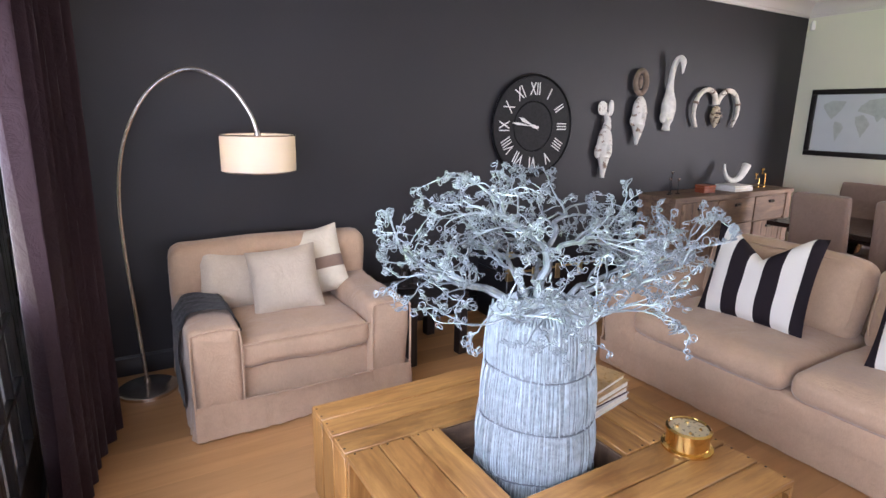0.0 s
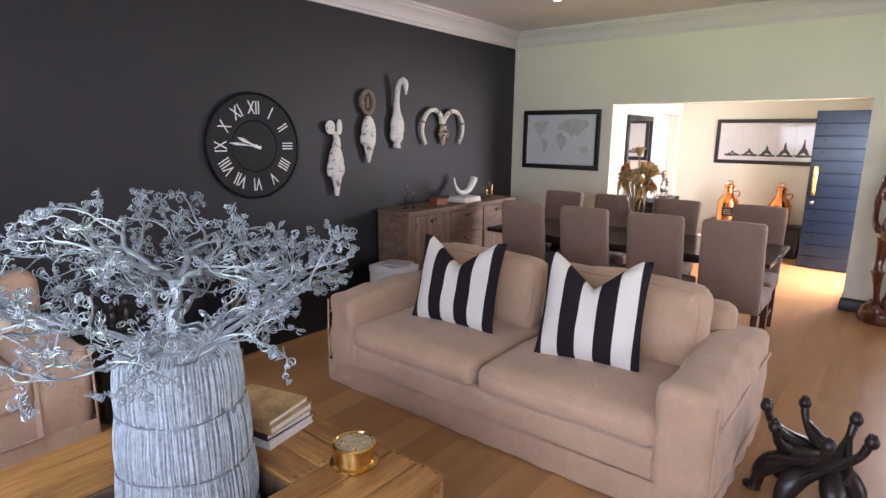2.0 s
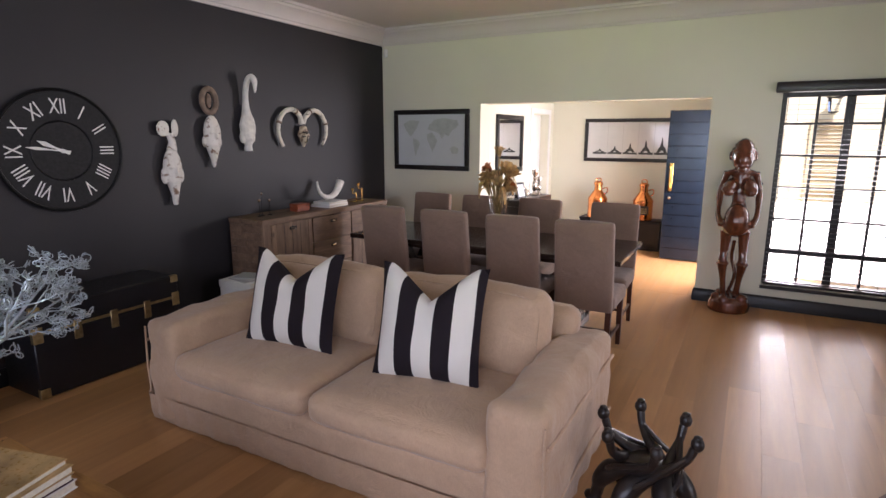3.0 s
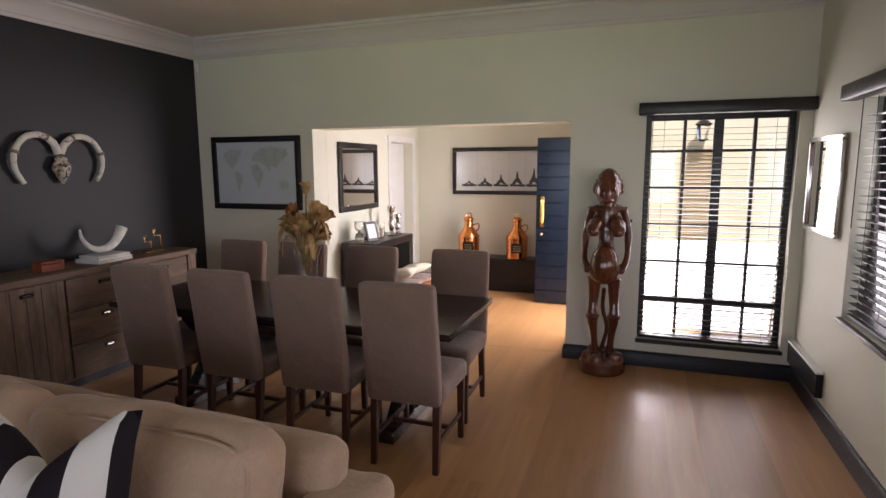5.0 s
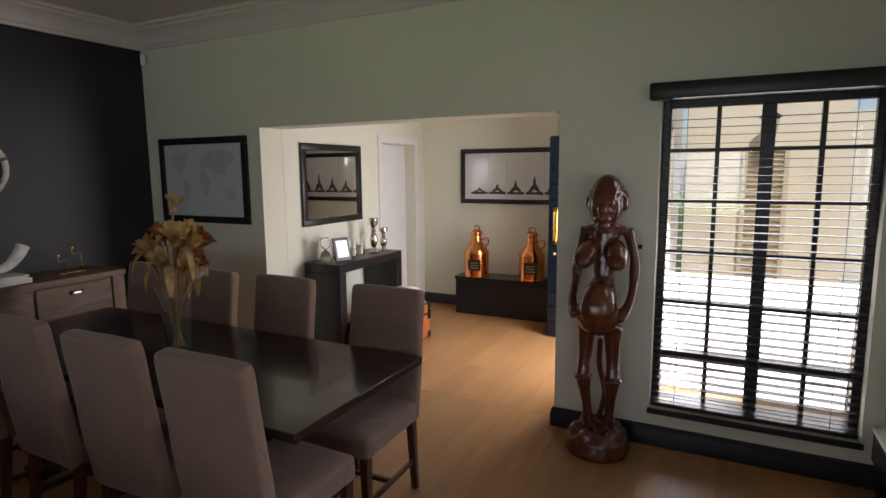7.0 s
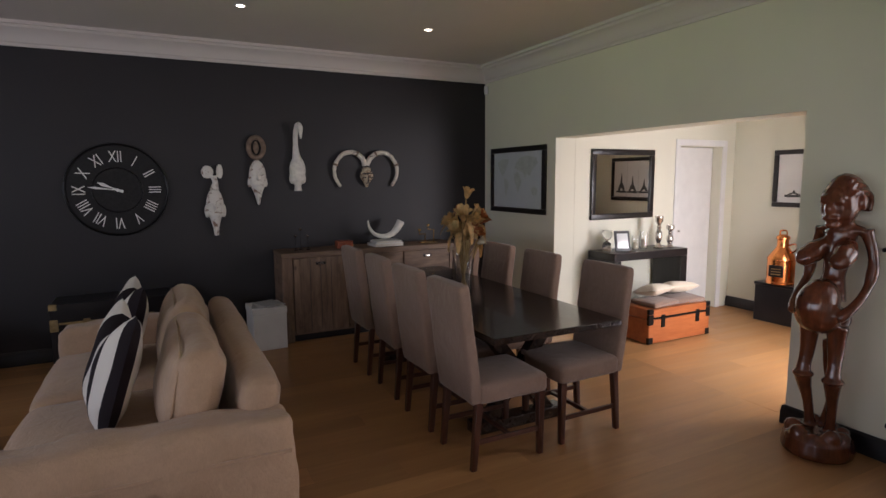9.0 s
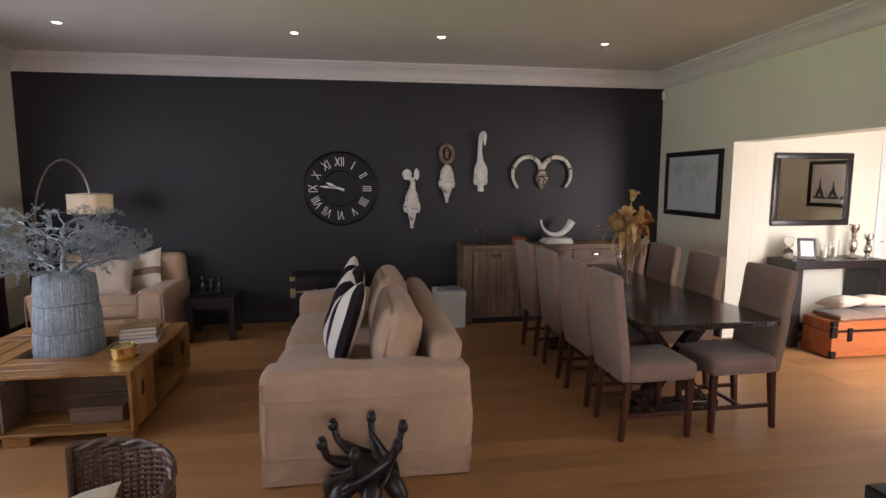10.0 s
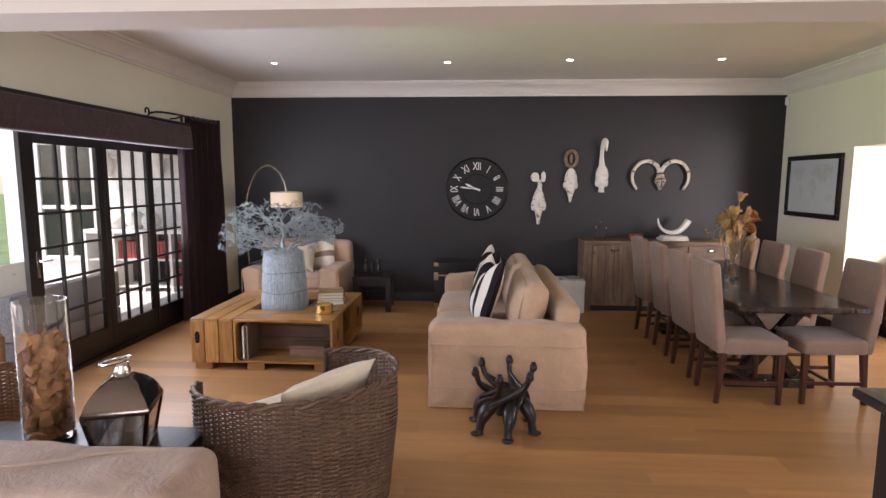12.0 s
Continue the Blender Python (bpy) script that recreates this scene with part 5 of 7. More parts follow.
for pts in ([(0.14, 0.58), (0.24, 0.63), (0.38, 0.62), (0.35, 0.54), (0.30, 0.48), (0.25, 0.42), (0.21, 0.46), (0.16, 0.53)],
            [(0.29, 0.40), (0.36, 0.38), (0.39, 0.33), (0.35, 0.25), (0.32, 0.17), (0.30, 0.26), (0.28, 0.34)],
            [(0.49, 0.45), (0.56, 0.47), (0.61, 0.43), (0.64, 0.37), (0.60, 0.28), (0.57, 0.22), (0.54, 0.30), (0.50, 0.37)],
            [(0.50, 0.51), (0.53, 0.57), (0.60, 0.63), (0.75, 0.65), (0.92, 0.62), (0.95, 0.56), (0.86, 0.50), (0.80, 0.42), (0.75, 0.45), (0.71, 0.39), (0.67, 0.46), (0.58, 0.49)],
            [(0.82, 0.27), (0.88, 0.31), (0.94, 0.28), (0.94, 0.22), (0.86, 0.21)]):
    patch(pts, -0.0168, M_LAND, mp, "land_print")

M_PRINT = plain("white photograph paper", (0.66, 0.66, 0.65), 0.10, var=0.03, relief=0.0, coat=0.6)
M_INK = plain("dark grey photograph ink", (0.05, 0.05, 0.05), 0.4, var=0.4, scale=40, relief=0.0)
M_INKL = plain("light grey photograph ink", (0.42, 0.42, 0.42), 0.4, var=0.15, scale=10, relief=0.0)
hp = picture("framed_photograph", 1.62, 0.66, pose(HX, 2.34, 1.31, 0, 0, -90), "long framed photograph of a tower rising in six stages", "picture", M_PRINT, 0.055)
for k in range(6):
    x0, hgt = 0.14 + k * 0.232, 0.045 + 0.044 * k
    patch([(x0, 0.115), (x0 + 0.215, 0.115), (x0 + 0.215, 0.145), (x0, 0.145)], -0.0168, M_INK, hp, "foreground_print", 4)
    patch([(x0 + 0.03, 0.146), (x0 + 0.075, 0.146), (x0 + 0.098, 0.146 + hgt * 0.16), (x0 + 0.117, 0.146 + hgt * 0.16), (x0 + 0.14, 0.146), (x0 + 0.185, 0.146), (x0 + 0.152, 0.146 + hgt * 0.34), (x0 + 0.128, 0.146 + hgt * 0.5), (x0 + 0.112, 0.15 + hgt), (x0 + 0.102, 0.15 + hgt), (x0 + 0.087, 0.146 + hgt * 0.5), (x0 + 0.063, 0.146 + hgt * 0.34)], -0.0168, M_INK, hp, "tower_print", 2)
    if k:
        part("divider_print", boxes((x0 - 0.010, x0 - 0.006, -0.0172, -0.0162, 0.06, 0.60)), M_INKL, hp)

picture("hall_mirror", 0.93, 0.77, pose(8.50, HN, 1.205), "rectangular hall mirror in a black frame", "mirror", M_MIRROR, 0.062)
picture("wall_mirror", 0.74, 0.66, pose(7.96, SY, 1.235, 0, 0, 180), "landscape wall mirror in a thin silver frame", "mirror", M_MIRROR, 0.035, M_CHROME)
lp = thing("wall_panel", 7.25, SY, 0, 0, "low black wall panel above the skirting board", "panel")
part("panel", boxes((0.0, 0.76, 0.002, 0.045, 0.17, 0.335), bevel=0.005), M_SKIRT, lp)
part("top_rail", boxes((-0.005, 0.765, 0.002, 0.055, 0.336, 0.352), bevel=0.004), M_WHITE, lp)
sn = thing("alarm_sensor", EX - 0.03, NY - 0.075, 2.69, 45, "small white motion sensor in the corner", "sensor")
part("housing", boxes((-0.028, 0.028, -0.022, 0.022, 0, 0.10), bevel=0.008, seg=2), M_WHITE, sn)
hk = thing("wall_hook", EX, -0.16, 1.245, 0, "small dark wall hook beside the window", "hook")
part("hook", lathe([(0.015, 0), (0.012, 0.012), (0.006, 0.02), (0.012, 0.032), (0.006, 0.04)], 12, m=pose(0, 0, 0, 0, -90, 0)), M_BLACKMETAL, hk)

# recessed downlights, lit
M_SPOT = glow("lit downlight", (1.0, 0.86, 0.66), 14)
dl = thing("downlight", 1.66, 2.96, CEIL, 0, "small recessed ceiling downlight, lit", "downlight", "ceiling downlights")
part("trim_ring", lathe([(0.032, -0.001), (0.034, -0.006), (0.046, -0.006), (0.05, -0.001)], 24), M_WHITE, dl)
part("lens", lathe([(0.001, -0.004), (0.031, -0.004)], 20, cap=False), M_SPOT, dl)
for x, y in ((3.63, 2.99), (4.98, 2.93), (6.61, 2.95)):
    copy_thing(dl, pose(x, y, CEIL))

# ---- coffee table: wire tree in its vase, books, brass clock ----
M_WIRE = plain("galvanised wire", (0.28, 0.32, 0.35), 0.42, 0.5, var=0.25, scale=30, grain=200, relief=0.2)
M_STRAND = plain("pale galvanised strand", (0.46, 0.53, 0.57), 0.5, 0.3, var=0.25, scale=30, grain=200, relief=0.2)
M_WIREDARK = plain("dark binding wire", (0.17, 0.19, 0.21), 0.5, 0.5, var=0.2)
M_BUNDLE = plain("grey wire bundle", (0.34, 0.38, 0.41), 0.55, 0.3, var=0.35, scale=60, grain=200, relief=0.5)


def wire_tree():
    v = thing("wire_tree_vase", 2.085, 1.864, 0.07, 0, "wire tree sculpture growing from a bound galvanised wire vase", "sculpture")
    prof = [(0.165, 0.0), (0.20, 0.02), (0.212, 0.12), (0.218, 0.25), (0.214, 0.42), (0.205, 0.58), (0.192, 0.75), (0.180, 0.92)]
    part("vase_body", lathe([(r - 0.007, z) for r, z in prof] + [(0.16, 0.90), (0.17, 0.5), (0.17, 0.1)], 40), M_BUNDLE, v, "inner wire bundle of the vase")
    rnd = random.Random(5)

    def rad(z):
        for (r0, z0), (r1, z1) in zip(prof, prof[1:]):
            if z0 <= z <= z1:
                return r0 + (r1 - r0) * (z - z0) / (z1 - z0)
        return prof[-1][0]

    bands = [0.0, 0.17, 0.36, 0.55, 0.74, 0.925]
    bm = bmesh.new()
    for lo, hi in zip(bands, bands[1:]):
        n = 165
        for k in range(n):
            a = 2 * math.pi * (k + rnd.uniform(-0.4, 0.4)) / n
            z0, z1 = lo + rnd.uniform(-0.012, 0.02), hi + rnd.uniform(-0.02, 0.016)
            z0 = max(z0, 0.003)
            off = rnd.uniform(-0.002, 0.007)
            da = rnd.uniform(-0.03, 0.03)
            pts = []
            for q in range(4):
                z = z0 + (z1 - z0) * q / 3
                bulge = 0.006 * math.sin(math.pi * q / 3)
                r = rad(z) + off + bulge
                pts.append((r * math.cos(a + da * q / 3), r * math.sin(a + da * q / 3), z))
            tube(pts, rnd.uniform(0.0016, 0.0028), 4, bm)
    tagged(part("wire_wrap", bm, M_STRAND, v, "upright galvanised wires round the vase", smooth=0), kind="stuff")
    for z in bands[1:-1]:
        r = rad(z) + 0.006
        part("binding_wire", tube([((r + 0.002 * math.sin(9 * a)) * math.cos(a), r * math.sin(a), z + 0.006 * math.sin(3 * a + z * 40)) for a in [2 * math.pi * k / 48 for k in range(48)]], 0.0032, 5, closed=True), M_WIREDARK, v)
    # pointed collar of wire bundles
    for k in range(6):
        a0, a1 = 2 * math.pi * k / 6 + 0.3, 2 * math.pi * (k + 1) / 6 + 0.3
        bm = bmesh.new()
        for q in range(16):
            u = q / 15
            a = a0 + (a1 - a0) * u
            dip = 0.07 * (1 - abs(2 * u - 1))
            r = rad(0.92)
            tube([(r * math.cos(a), r * math.sin(a), 0.915 - dip * 0.4), ((r - 0.03) * math.cos(a), (r - 0.03) * math.sin(a), 0.955 - dip * 0.5), (0.09 * math.cos(a), 0.09 * math.sin(a), 0.985 - dip * 0.2)], 0.004, 4, bm)
        part("collar", bm, M_STRAND, v, smooth=0)
    part("trunk", tube(curve_through([(0, 0, 0.60), (0.005, 0.0, 0.90), (-0.01, 0.01, 1.02), (0.012, -0.005, 1.09), (0.0, 0, 1.16)], 18), [0.024] * 8 + [0.016] * 10, 9), M_WIRE, v, "twisted wire trunk")

    def curl(bm, p, d, r0, rd):
        side = d.cross(Vector((rd.uniform(-1, 1), rd.uniform(-1, 1), rd.uniform(-1, 1)))).normalized()
        up = side.cross(d).normalized()
        turns, pts = rd.uniform(1.3, 2.3), []
        for q in range(15):
            u = q / 14
            a = u * turns * 2 * math.pi
            r = r0 * (1 - 0.55 * u)
            pts.append(p + d * (r0 * 0.9 * u + r * math.sin(a)) + up * r * (1 - math.cos(a)) + side * 0.012 * u)
        tube(pts, 0.0016, 4, bm)

    def bounded(p):
        r = math.hypot(p.x, p.y)
        if r > 0.58:
            p = Vector((p.x * 0.58 / r, p.y * 0.58 / r, p.z))
            r = 0.58
        p.z = max(0.98 if r < 0.3 else 0.96, min(p.z, 1.46 - 0.55 * r * r))
        return p

    def grow(bm, p, d, ln, rad, level, rd):
        pts = [p]
        for q in range(4):
            jig = Vector((rd.uniform(-1, 1), rd.uniform(-1, 1), rd.uniform(-0.8, 0.8)))
            d = (d + jig * 0.55).normalized()
            pts.append(bounded(pts[-1] + d * ln / 4))
        tube(pts, [rad * (1 - 0.09 * q) for q in range(5)], 6 if level < 2 else 4, bm)
        if level == 3:
            for k in range(4):
                o = pts[1 + k]
                dd = (d * 0.7 + Vector((rd.uniform(-1, 1), rd.uniform(-1, 1), rd.uniform(-0.7, 1)))).normalized()
                curl(bm, o, dd, rd.uniform(0.008, 0.017), rd)
            return pts
        for k in range(2 if level == 2 else 3):
            base = pts[4] if k else pts[rd.choice((2, 3))]
            out = Vector((base.x, base.y, 0.0))
            out = out.normalized() if out.length > 0.01 else Vector((1, 0, 0))
            th = rd.uniform(0.5, 1.0) * (-1, 1)[(k + level) % 2]
            turn = Matrix.Rotation(th, 3, "Z") @ d
            dd = (turn + out * 0.25 + Vector((0, 0, rd.uniform(-0.28, 0.42)))).normalized()
            grow(bm, base, dd, ln * rd.uniform(0.62, 0.80), rad * 0.60, level + 1, rd)
        return pts

    for k in range(13):
        rd = random.Random(420 + k)
        low = k % 3 != 1
        a = 2 * math.pi * (k + rd.uniform(-0.25, 0.25)) / 13
        el = rd.uniform(0.18, 0.52) if low else rd.uniform(0.30, 0.62)
        p = Vector((0.11 * math.cos(a), 0.11 * math.sin(a), 0.96)) if low else Vector((0, 0, 1.15))
        d = Vector((math.cos(a) * math.cos(el), math.sin(a) * math.cos(el), math.sin(el)))
        ln = rd.uniform(0.27, 0.34) if low else rd.uniform(0.18, 0.26)
        stem = [p + d * ln * q / 5 + Vector((rd.uniform(-1, 1), rd.uniform(-1, 1), rd.uniform(-1, 1))) * (0.016 if q else 0) for q in range(6)]
        limb = part("limb", tube(curve_through(stem, 16), [0.0112 - 0.00024 * q for q in range(16)], 7), M_WIRE, v)
        bm = bmesh.new()
        for q, sgn in ((5, 0.5), (5, -0.6), (4, 0.9), (3, -1.0), (2, 1.1)):
            dd = (Matrix.Rotation(sgn + rd.uniform(-0.2, 0.2), 3, "Z") @ d + Vector((0, 0, rd.uniform(-0.2, 0.35)))).normalized()
            grow(bm, stem[q], dd, rd.uniform(0.13, 0.19), 0.0050, 1, rd)
        tagged(part("wirework", bm, M_WIRE, limb, "curled wire twigs", smooth=60), kind="stuff")
    return v


wire_tree()


def book(x, y, z, rz, w, d, t, mat, label, group):
    b = thing("book", x, y, z, rz, label, "book", group)
    part("cover", boxes((-w / 2, w / 2, -d / 2, d / 2, 0, 0.003), (-w / 2, w / 2, -d / 2, d / 2, t - 0.003, t), (-w / 2, -w / 2 + 0.003, -d / 2, d / 2, 0.003, t - 0.003)), mat, b)
    part("page_block", boxes((-w / 2 + 0.0035, w / 2 - 0.005, -d / 2 + 0.005, d / 2 - 0.005, 0.0035, t - 0.0035)), M_PAGE, b)
    return b


M_PAGE = plain("cream paper edge", (0.66, 0.61, 0.52), 0.8, var=0.1, scale=80)
M_PLUM = plain("dark plum book cloth", (0.06, 0.025, 0.04), 0.6)
M_OCHRE = plain("ochre picture jacket", (0.50, 0.33, 0.15), 0.3, var=0.35, scale=9, relief=0.0)
book(2.50, 2.06, 0.47, 12, 0.26, 0.34, 0.032, M_WHITE, "white hardback book at the bottom of the pile", "books on the coffee table")
book(2.505, 2.065, 0.502, 9, 0.25, 0.33, 0.028, M_PLUM, "dark plum hardback book in the pile", "books on the coffee table")
book(2.50, 2.055, 0.530, 13, 0.25, 0.33, 0.030, M_OCHRE, "brown and ochre picture book in the pile", "books on the coffee table")
book(2.495, 2.06, 0.560, 15, 0.24, 0.31, 0.022, M_OCHRE, "ochre picture book on top of the pile", "books on the coffee table")
bc = thing("brass_clock", 2.565, 1.555, 0.47, 20, "round polished brass ship clock lying on its back", "clock")
part("case", lathe([(0.085, 0), (0.092, 0.004), (0.092, 0.012), (0.078, 0.016), (0.076, 0.066), (0.082, 0.07), (0.082, 0.082), (0.074, 0.088), (0.070, 0.082)], 40, cap=False), M_BRASS, bc)
part("dial", lathe([(0.002, 0.079), (0.071, 0.079)], 32, cap=False), plain("silvered brass dial", (0.70, 0.60, 0.40), 0.3, 0.6), bc)
for k in range(4):
    a = k * math.pi / 2 + 0.4
    part("screw", lathe([(0.005, 0.079), (0.005, 0.084), (0.002, 0.086)], 10, m=pose(0.04 * math.cos(a), 0.04 * math.sin(a), 0)), M_BRASS, bc)

# board games and a basket inside the crates
for k in range(2):
    rec = thing("record_sleeve", 1.895 + 0.03 * k, 1.42, 0.093, 3 * k, "thin upright white and brown folder in the crate", "folder", "folders in the crate")
    part("sleeve", boxes((-0.008, 0.008, -0.14, 0.16, 0, 0.30), bevel=0.002), M_WHITE if k == 0 else M_BONEDARK, rec)
bx = thing("wooden_box", 2.45, 1.46, 0.093, 0, "flat dark wooden box inside the crate", "box")
part("box", boxes((-0.16, 0.16, -0.10, 0.10, 0, 0.085), bevel=0.004), M_RUSTICX, bx)
part("lid", boxes((-0.165, 0.165, -0.105, 0.105, 0.086, 0.11), bevel=0.004), M_RUSTICX, bx)


# ---- along the charcoal wall ----
st = thing("side_table", 2.62, 3.78, 0, 4, "low square black wooden side table", "side table")
part("top", boxes((-0.25, 0.25, -0.25, 0.25, 0.42, 0.46), bevel=0.005), M_BLACKWOOD, st)
for x in (-0.21, 0.21):
    for y in (-0.21, 0.21):
        part("leg", boxes((x - 0.035, x + 0.035, y - 0.035, y + 0.035, 0, 0.419), bevel=0.004), M_BLACKZ, st)
for y in (-0.21, 0.21):
    part("apron", boxes((-0.174, 0.174, y - 0.015, y + 0.015, 0.34, 0.419)), M_BLACKWOOD, st)
bm = bmesh.new()
for k in range(3):
    x = -0.09 + 0.085 * k
    ball(bm, (x, 0, 0.07), (0.03, 0.03, 0.07))
    ball(bm, (x, 0, 0.165 - 0.02 * (k % 2)), (0.028, 0.028, 0.038))
ball(bm, (0, 0, 0.012), (0.15, 0.07, 0.014))
carved("figurine", bm, M_EBONY, 2.60, 3.82, 0.461, 0, "small ebony carving of huddled shapes on the side table", "figurine", 0.007)


def trunk(x0, x1, y0, y1, h, mat, label, hardware, straps, group=""):
    w, d = x1 - x0, y1 - y0
    t = thing("trunk", (x0 + x1) / 2, (y0 + y1) / 2, 0, 0, label, "trunk", group)
    part("body", boxes((-w / 2, w / 2, -d / 2, d / 2, 0.01, h * 0.70), bevel=0.006), mat, t)
    part("lid", boxes((-w / 2, w / 2, -d / 2, d / 2, h * 0.70 + 0.004, h), bevel=0.008), mat, t)
    for sx in (-1, 1):
        for za, zb in ((0.008, 0.075), (h * 0.70 - 0.05, h * 0.70 + 0.055), (h - 0.05, h + 0.003)):
            x = sx * (w / 2 - 0.028)
            part("corner_fitting", boxes((x - 0.031, x + 0.031, -d / 2 - 0.004, -d / 2 + 0.03, za, zb), bevel=0.003), hardware, t)
    for x in straps:
        part("clasp", boxes((x - 0.026, x + 0.026, -d / 2 - 0.012, -d / 2 + 0.002, h * 0.70 - 0.085, h * 0.70 + 0.045), bevel=0.004), hardware, t)
    part("edge_band", boxes((-w / 2 + 0.062, w / 2 - 0.062, -d / 2 - 0.003, -d / 2 + 0.004, h * 0.70 + 0.006, h * 0.70 + 0.026), bevel=0.001), hardware, t)
    return t


M_OLDBRASS = plain("dull old brass", (0.42, 0.32, 0.16), 0.4, 0.9, var=0.25, scale=30, relief=0.2)
trunk(3.42, 4.46, 3.82, 4.24, 0.62, M_SKIRT, "black travel trunk with dull brass fittings against the wall", M_OLDBRASS, (-0.25, 0.0, 0.25))
wb = thing("storage_box", 5.21, 3.88, 0, 3, "white cardboard storage box with papers on top", "box")
part("box", boxes((-0.16, 0.16, -0.18, 0.18, 0, 0.36), bevel=0.004), M_WHITE, wb)
part("lid", boxes((-0.166, 0.166, -0.186, 0.186, 0.361, 0.42), bevel=0.004), M_WHITE, wb)
for k in range(3):
    p = thing("magazine", 5.18 + 0.03 * k, 3.86, 0.42 + 0.007 * k, 14 * k - 10, "magazine with a grey cover on the white box", "magazine", "magazines on the box")
    part("page_block", boxes((-0.105, 0.105, -0.14, 0.14, 0, 0.006), bevel=0.001), (M_PRINT, M_INKL, M_PAPER)[k], p)

SB = 0.93
for k, (dx, h) in enumerate(((-0.06, 0.14), (0.0, 0.20), (0.07, 0.13))):
    c = thing("candle_holder", 5.63 + dx, 4.06 + 0.03 * (k % 2), SB, 0, "slim dark stick candle holder with a silver cup on the sideboard", "candle holder", "slim candle holders")
    part("foot", lathe([(0.024, 0), (0.024, 0.006), (0.006, 0.012)], 16), M_BLACKMETAL, c)
    part("stem", tube([(0, 0, 0.008), (0, 0, h)], 0.004, 8), M_BLACKMETAL, c)
    part("cup", lathe([(0.008, h), (0.014, h + 0.01), (0.014, h + 0.028), (0.010, h + 0.028)], 12), M_CHROME, c)
M_CASKET = plain("red brown varnished casket", (0.24, 0.060, 0.025), 0.4, var=0.25, scale=20)
rb2 = thing("wooden_casket", 6.08, 4.02, SB, -4, "small red brown wooden casket on the sideboard", "box")
part("body", boxes((-0.085, 0.085, -0.06, 0.06, 0, 0.055), bevel=0.004), M_CASKET, rb2)
part("lid", boxes((-0.088, 0.088, -0.063, 0.063, 0.056, 0.078), bevel=0.006), M_CASKET, rb2)
book(6.56, 4.02, SB, 2, 0.34, 0.25, 0.032, M_WHITE, "white hardback book under the horn", "books on the sideboard")
book(6.57, 4.02, SB + 0.032, -2, 0.30, 0.23, 0.026, M_WHITE, "smaller white hardback book under the horn", "books on the sideboard")
hn = thing("horn_ornament", 6.565, 4.02, SB + 0.058, 0, "white curved horn ornament standing on two books", "ornament")
pts = curve_through([(-0.205, 0, 0.225), (-0.19, 0, 0.15), (-0.13, 0, 0.075), (-0.03, 0, 0.042), (0.07, 0, 0.065), (0.14, 0, 0.13), (0.185, 0, 0.205)], 36)
part("horn", tube(pts, [0.008 + 0.0011 * q for q in range(36)], 14), M_BONE, hn, "white bone horn")
for dx, h, r in ((-0.07, 0.10, 0), (0.04, 0.15, 0)):
    c = thing("bracket_candlestick", 7.10 + dx, 4.04, SB, r, "angular brass bracket candlestick on the sideboard", "candle holder", "angular candlesticks")
    part("foot", boxes((-0.05, 0.05, -0.03, 0.03, 0, 0.008), bevel=0.002), M_BRASS, c)
    part("stem", tube([(0.03, 0, 0.006), (0.03, 0, h), (-0.04, 0, h), (-0.04, 0, h + 0.04)], 0.006, 8), M_BRASS, c)
    part("cup", lathe([(0.016, h + 0.04), (0.018, h + 0.06), (0.014, h + 0.06)], 12, m=pose(-0.04, 0, 0)), M_BRASS, c)

# ---- dining table: glass vase of dried flowers ----
fv = thing("flower_vase", 6.41, 1.93, 0.775, 0, "clear glass vase of golden dried lilies and proteas", "vase")
part("vase", lathe([(0.058, 0), (0.062, 0.004), (0.060, 0.03), (0.066, 0.14), (0.082, 0.29), (0.098, 0.37), (0.095, 0.37), (0.079, 0.29), (0.062, 0.14), (0.054, 0.035), (0.002, 0.03)], 28), M_GLASS, fv, "clear flared glass vase")
M_DRY = plain("golden dried petal", (0.66, 0.45, 0.20), 0.5, var=0.3, scale=30, relief=0.4)
M_DRY2 = plain("rust dried petal", (0.40, 0.15, 0.05), 0.6, var=0.35, scale=30, relief=0.4)
M_STEM = plain("dry straw stem", (0.30, 0.20, 0.08), 0.7, var=0.25, scale=30)


def trumpet(c, d, size, mat, parent, rd):
    """A dried lily: six curled petals round the direction d."""
    bm = bmesh.new()
    rot = Vector(d).to_track_quat("Z", "Y").to_matrix().to_4x4()
    for k in range(6):
        a0 = 2 * math.pi * k / 6 + rd.uniform(-0.15, 0.15)
        rows = []
        for q in range(6):
            u = q / 5
            r = size * (0.10 + 0.42 * u ** 1.6)
            z = size * (1.0 * u - 0.25 * max(0, u - 0.7) * 3)
            w = size * (0.10 + 0.34 * math.sin(math.pi * min(1, u * 0.85 + 0.08)))
            row = []
            for s in (-1, 0, 1):
                row.append(bm.verts.new((r * math.cos(a0) - s * w * 0.5 * math.sin(a0) + size * 0.04 * rd.uniform(-1, 1), r * math.sin(a0) + s * w * 0.5 * math.cos(a0) + size * 0.04 * rd.uniform(-1, 1), z + (0.06 * size if s else 0))))
            rows.append(row)
        for p, n in zip(rows, rows[1:]):
            for s in (0, 1):
                bm.faces.new((p[s], p[s + 1], n[s + 1], n[s]))
    bmesh.ops.solidify(bm, geom=bm.faces[:], thickness=0.002)
    bm.transform(Matrix.Translation(c) @ rot)
    return part("flower", bm, mat, parent)


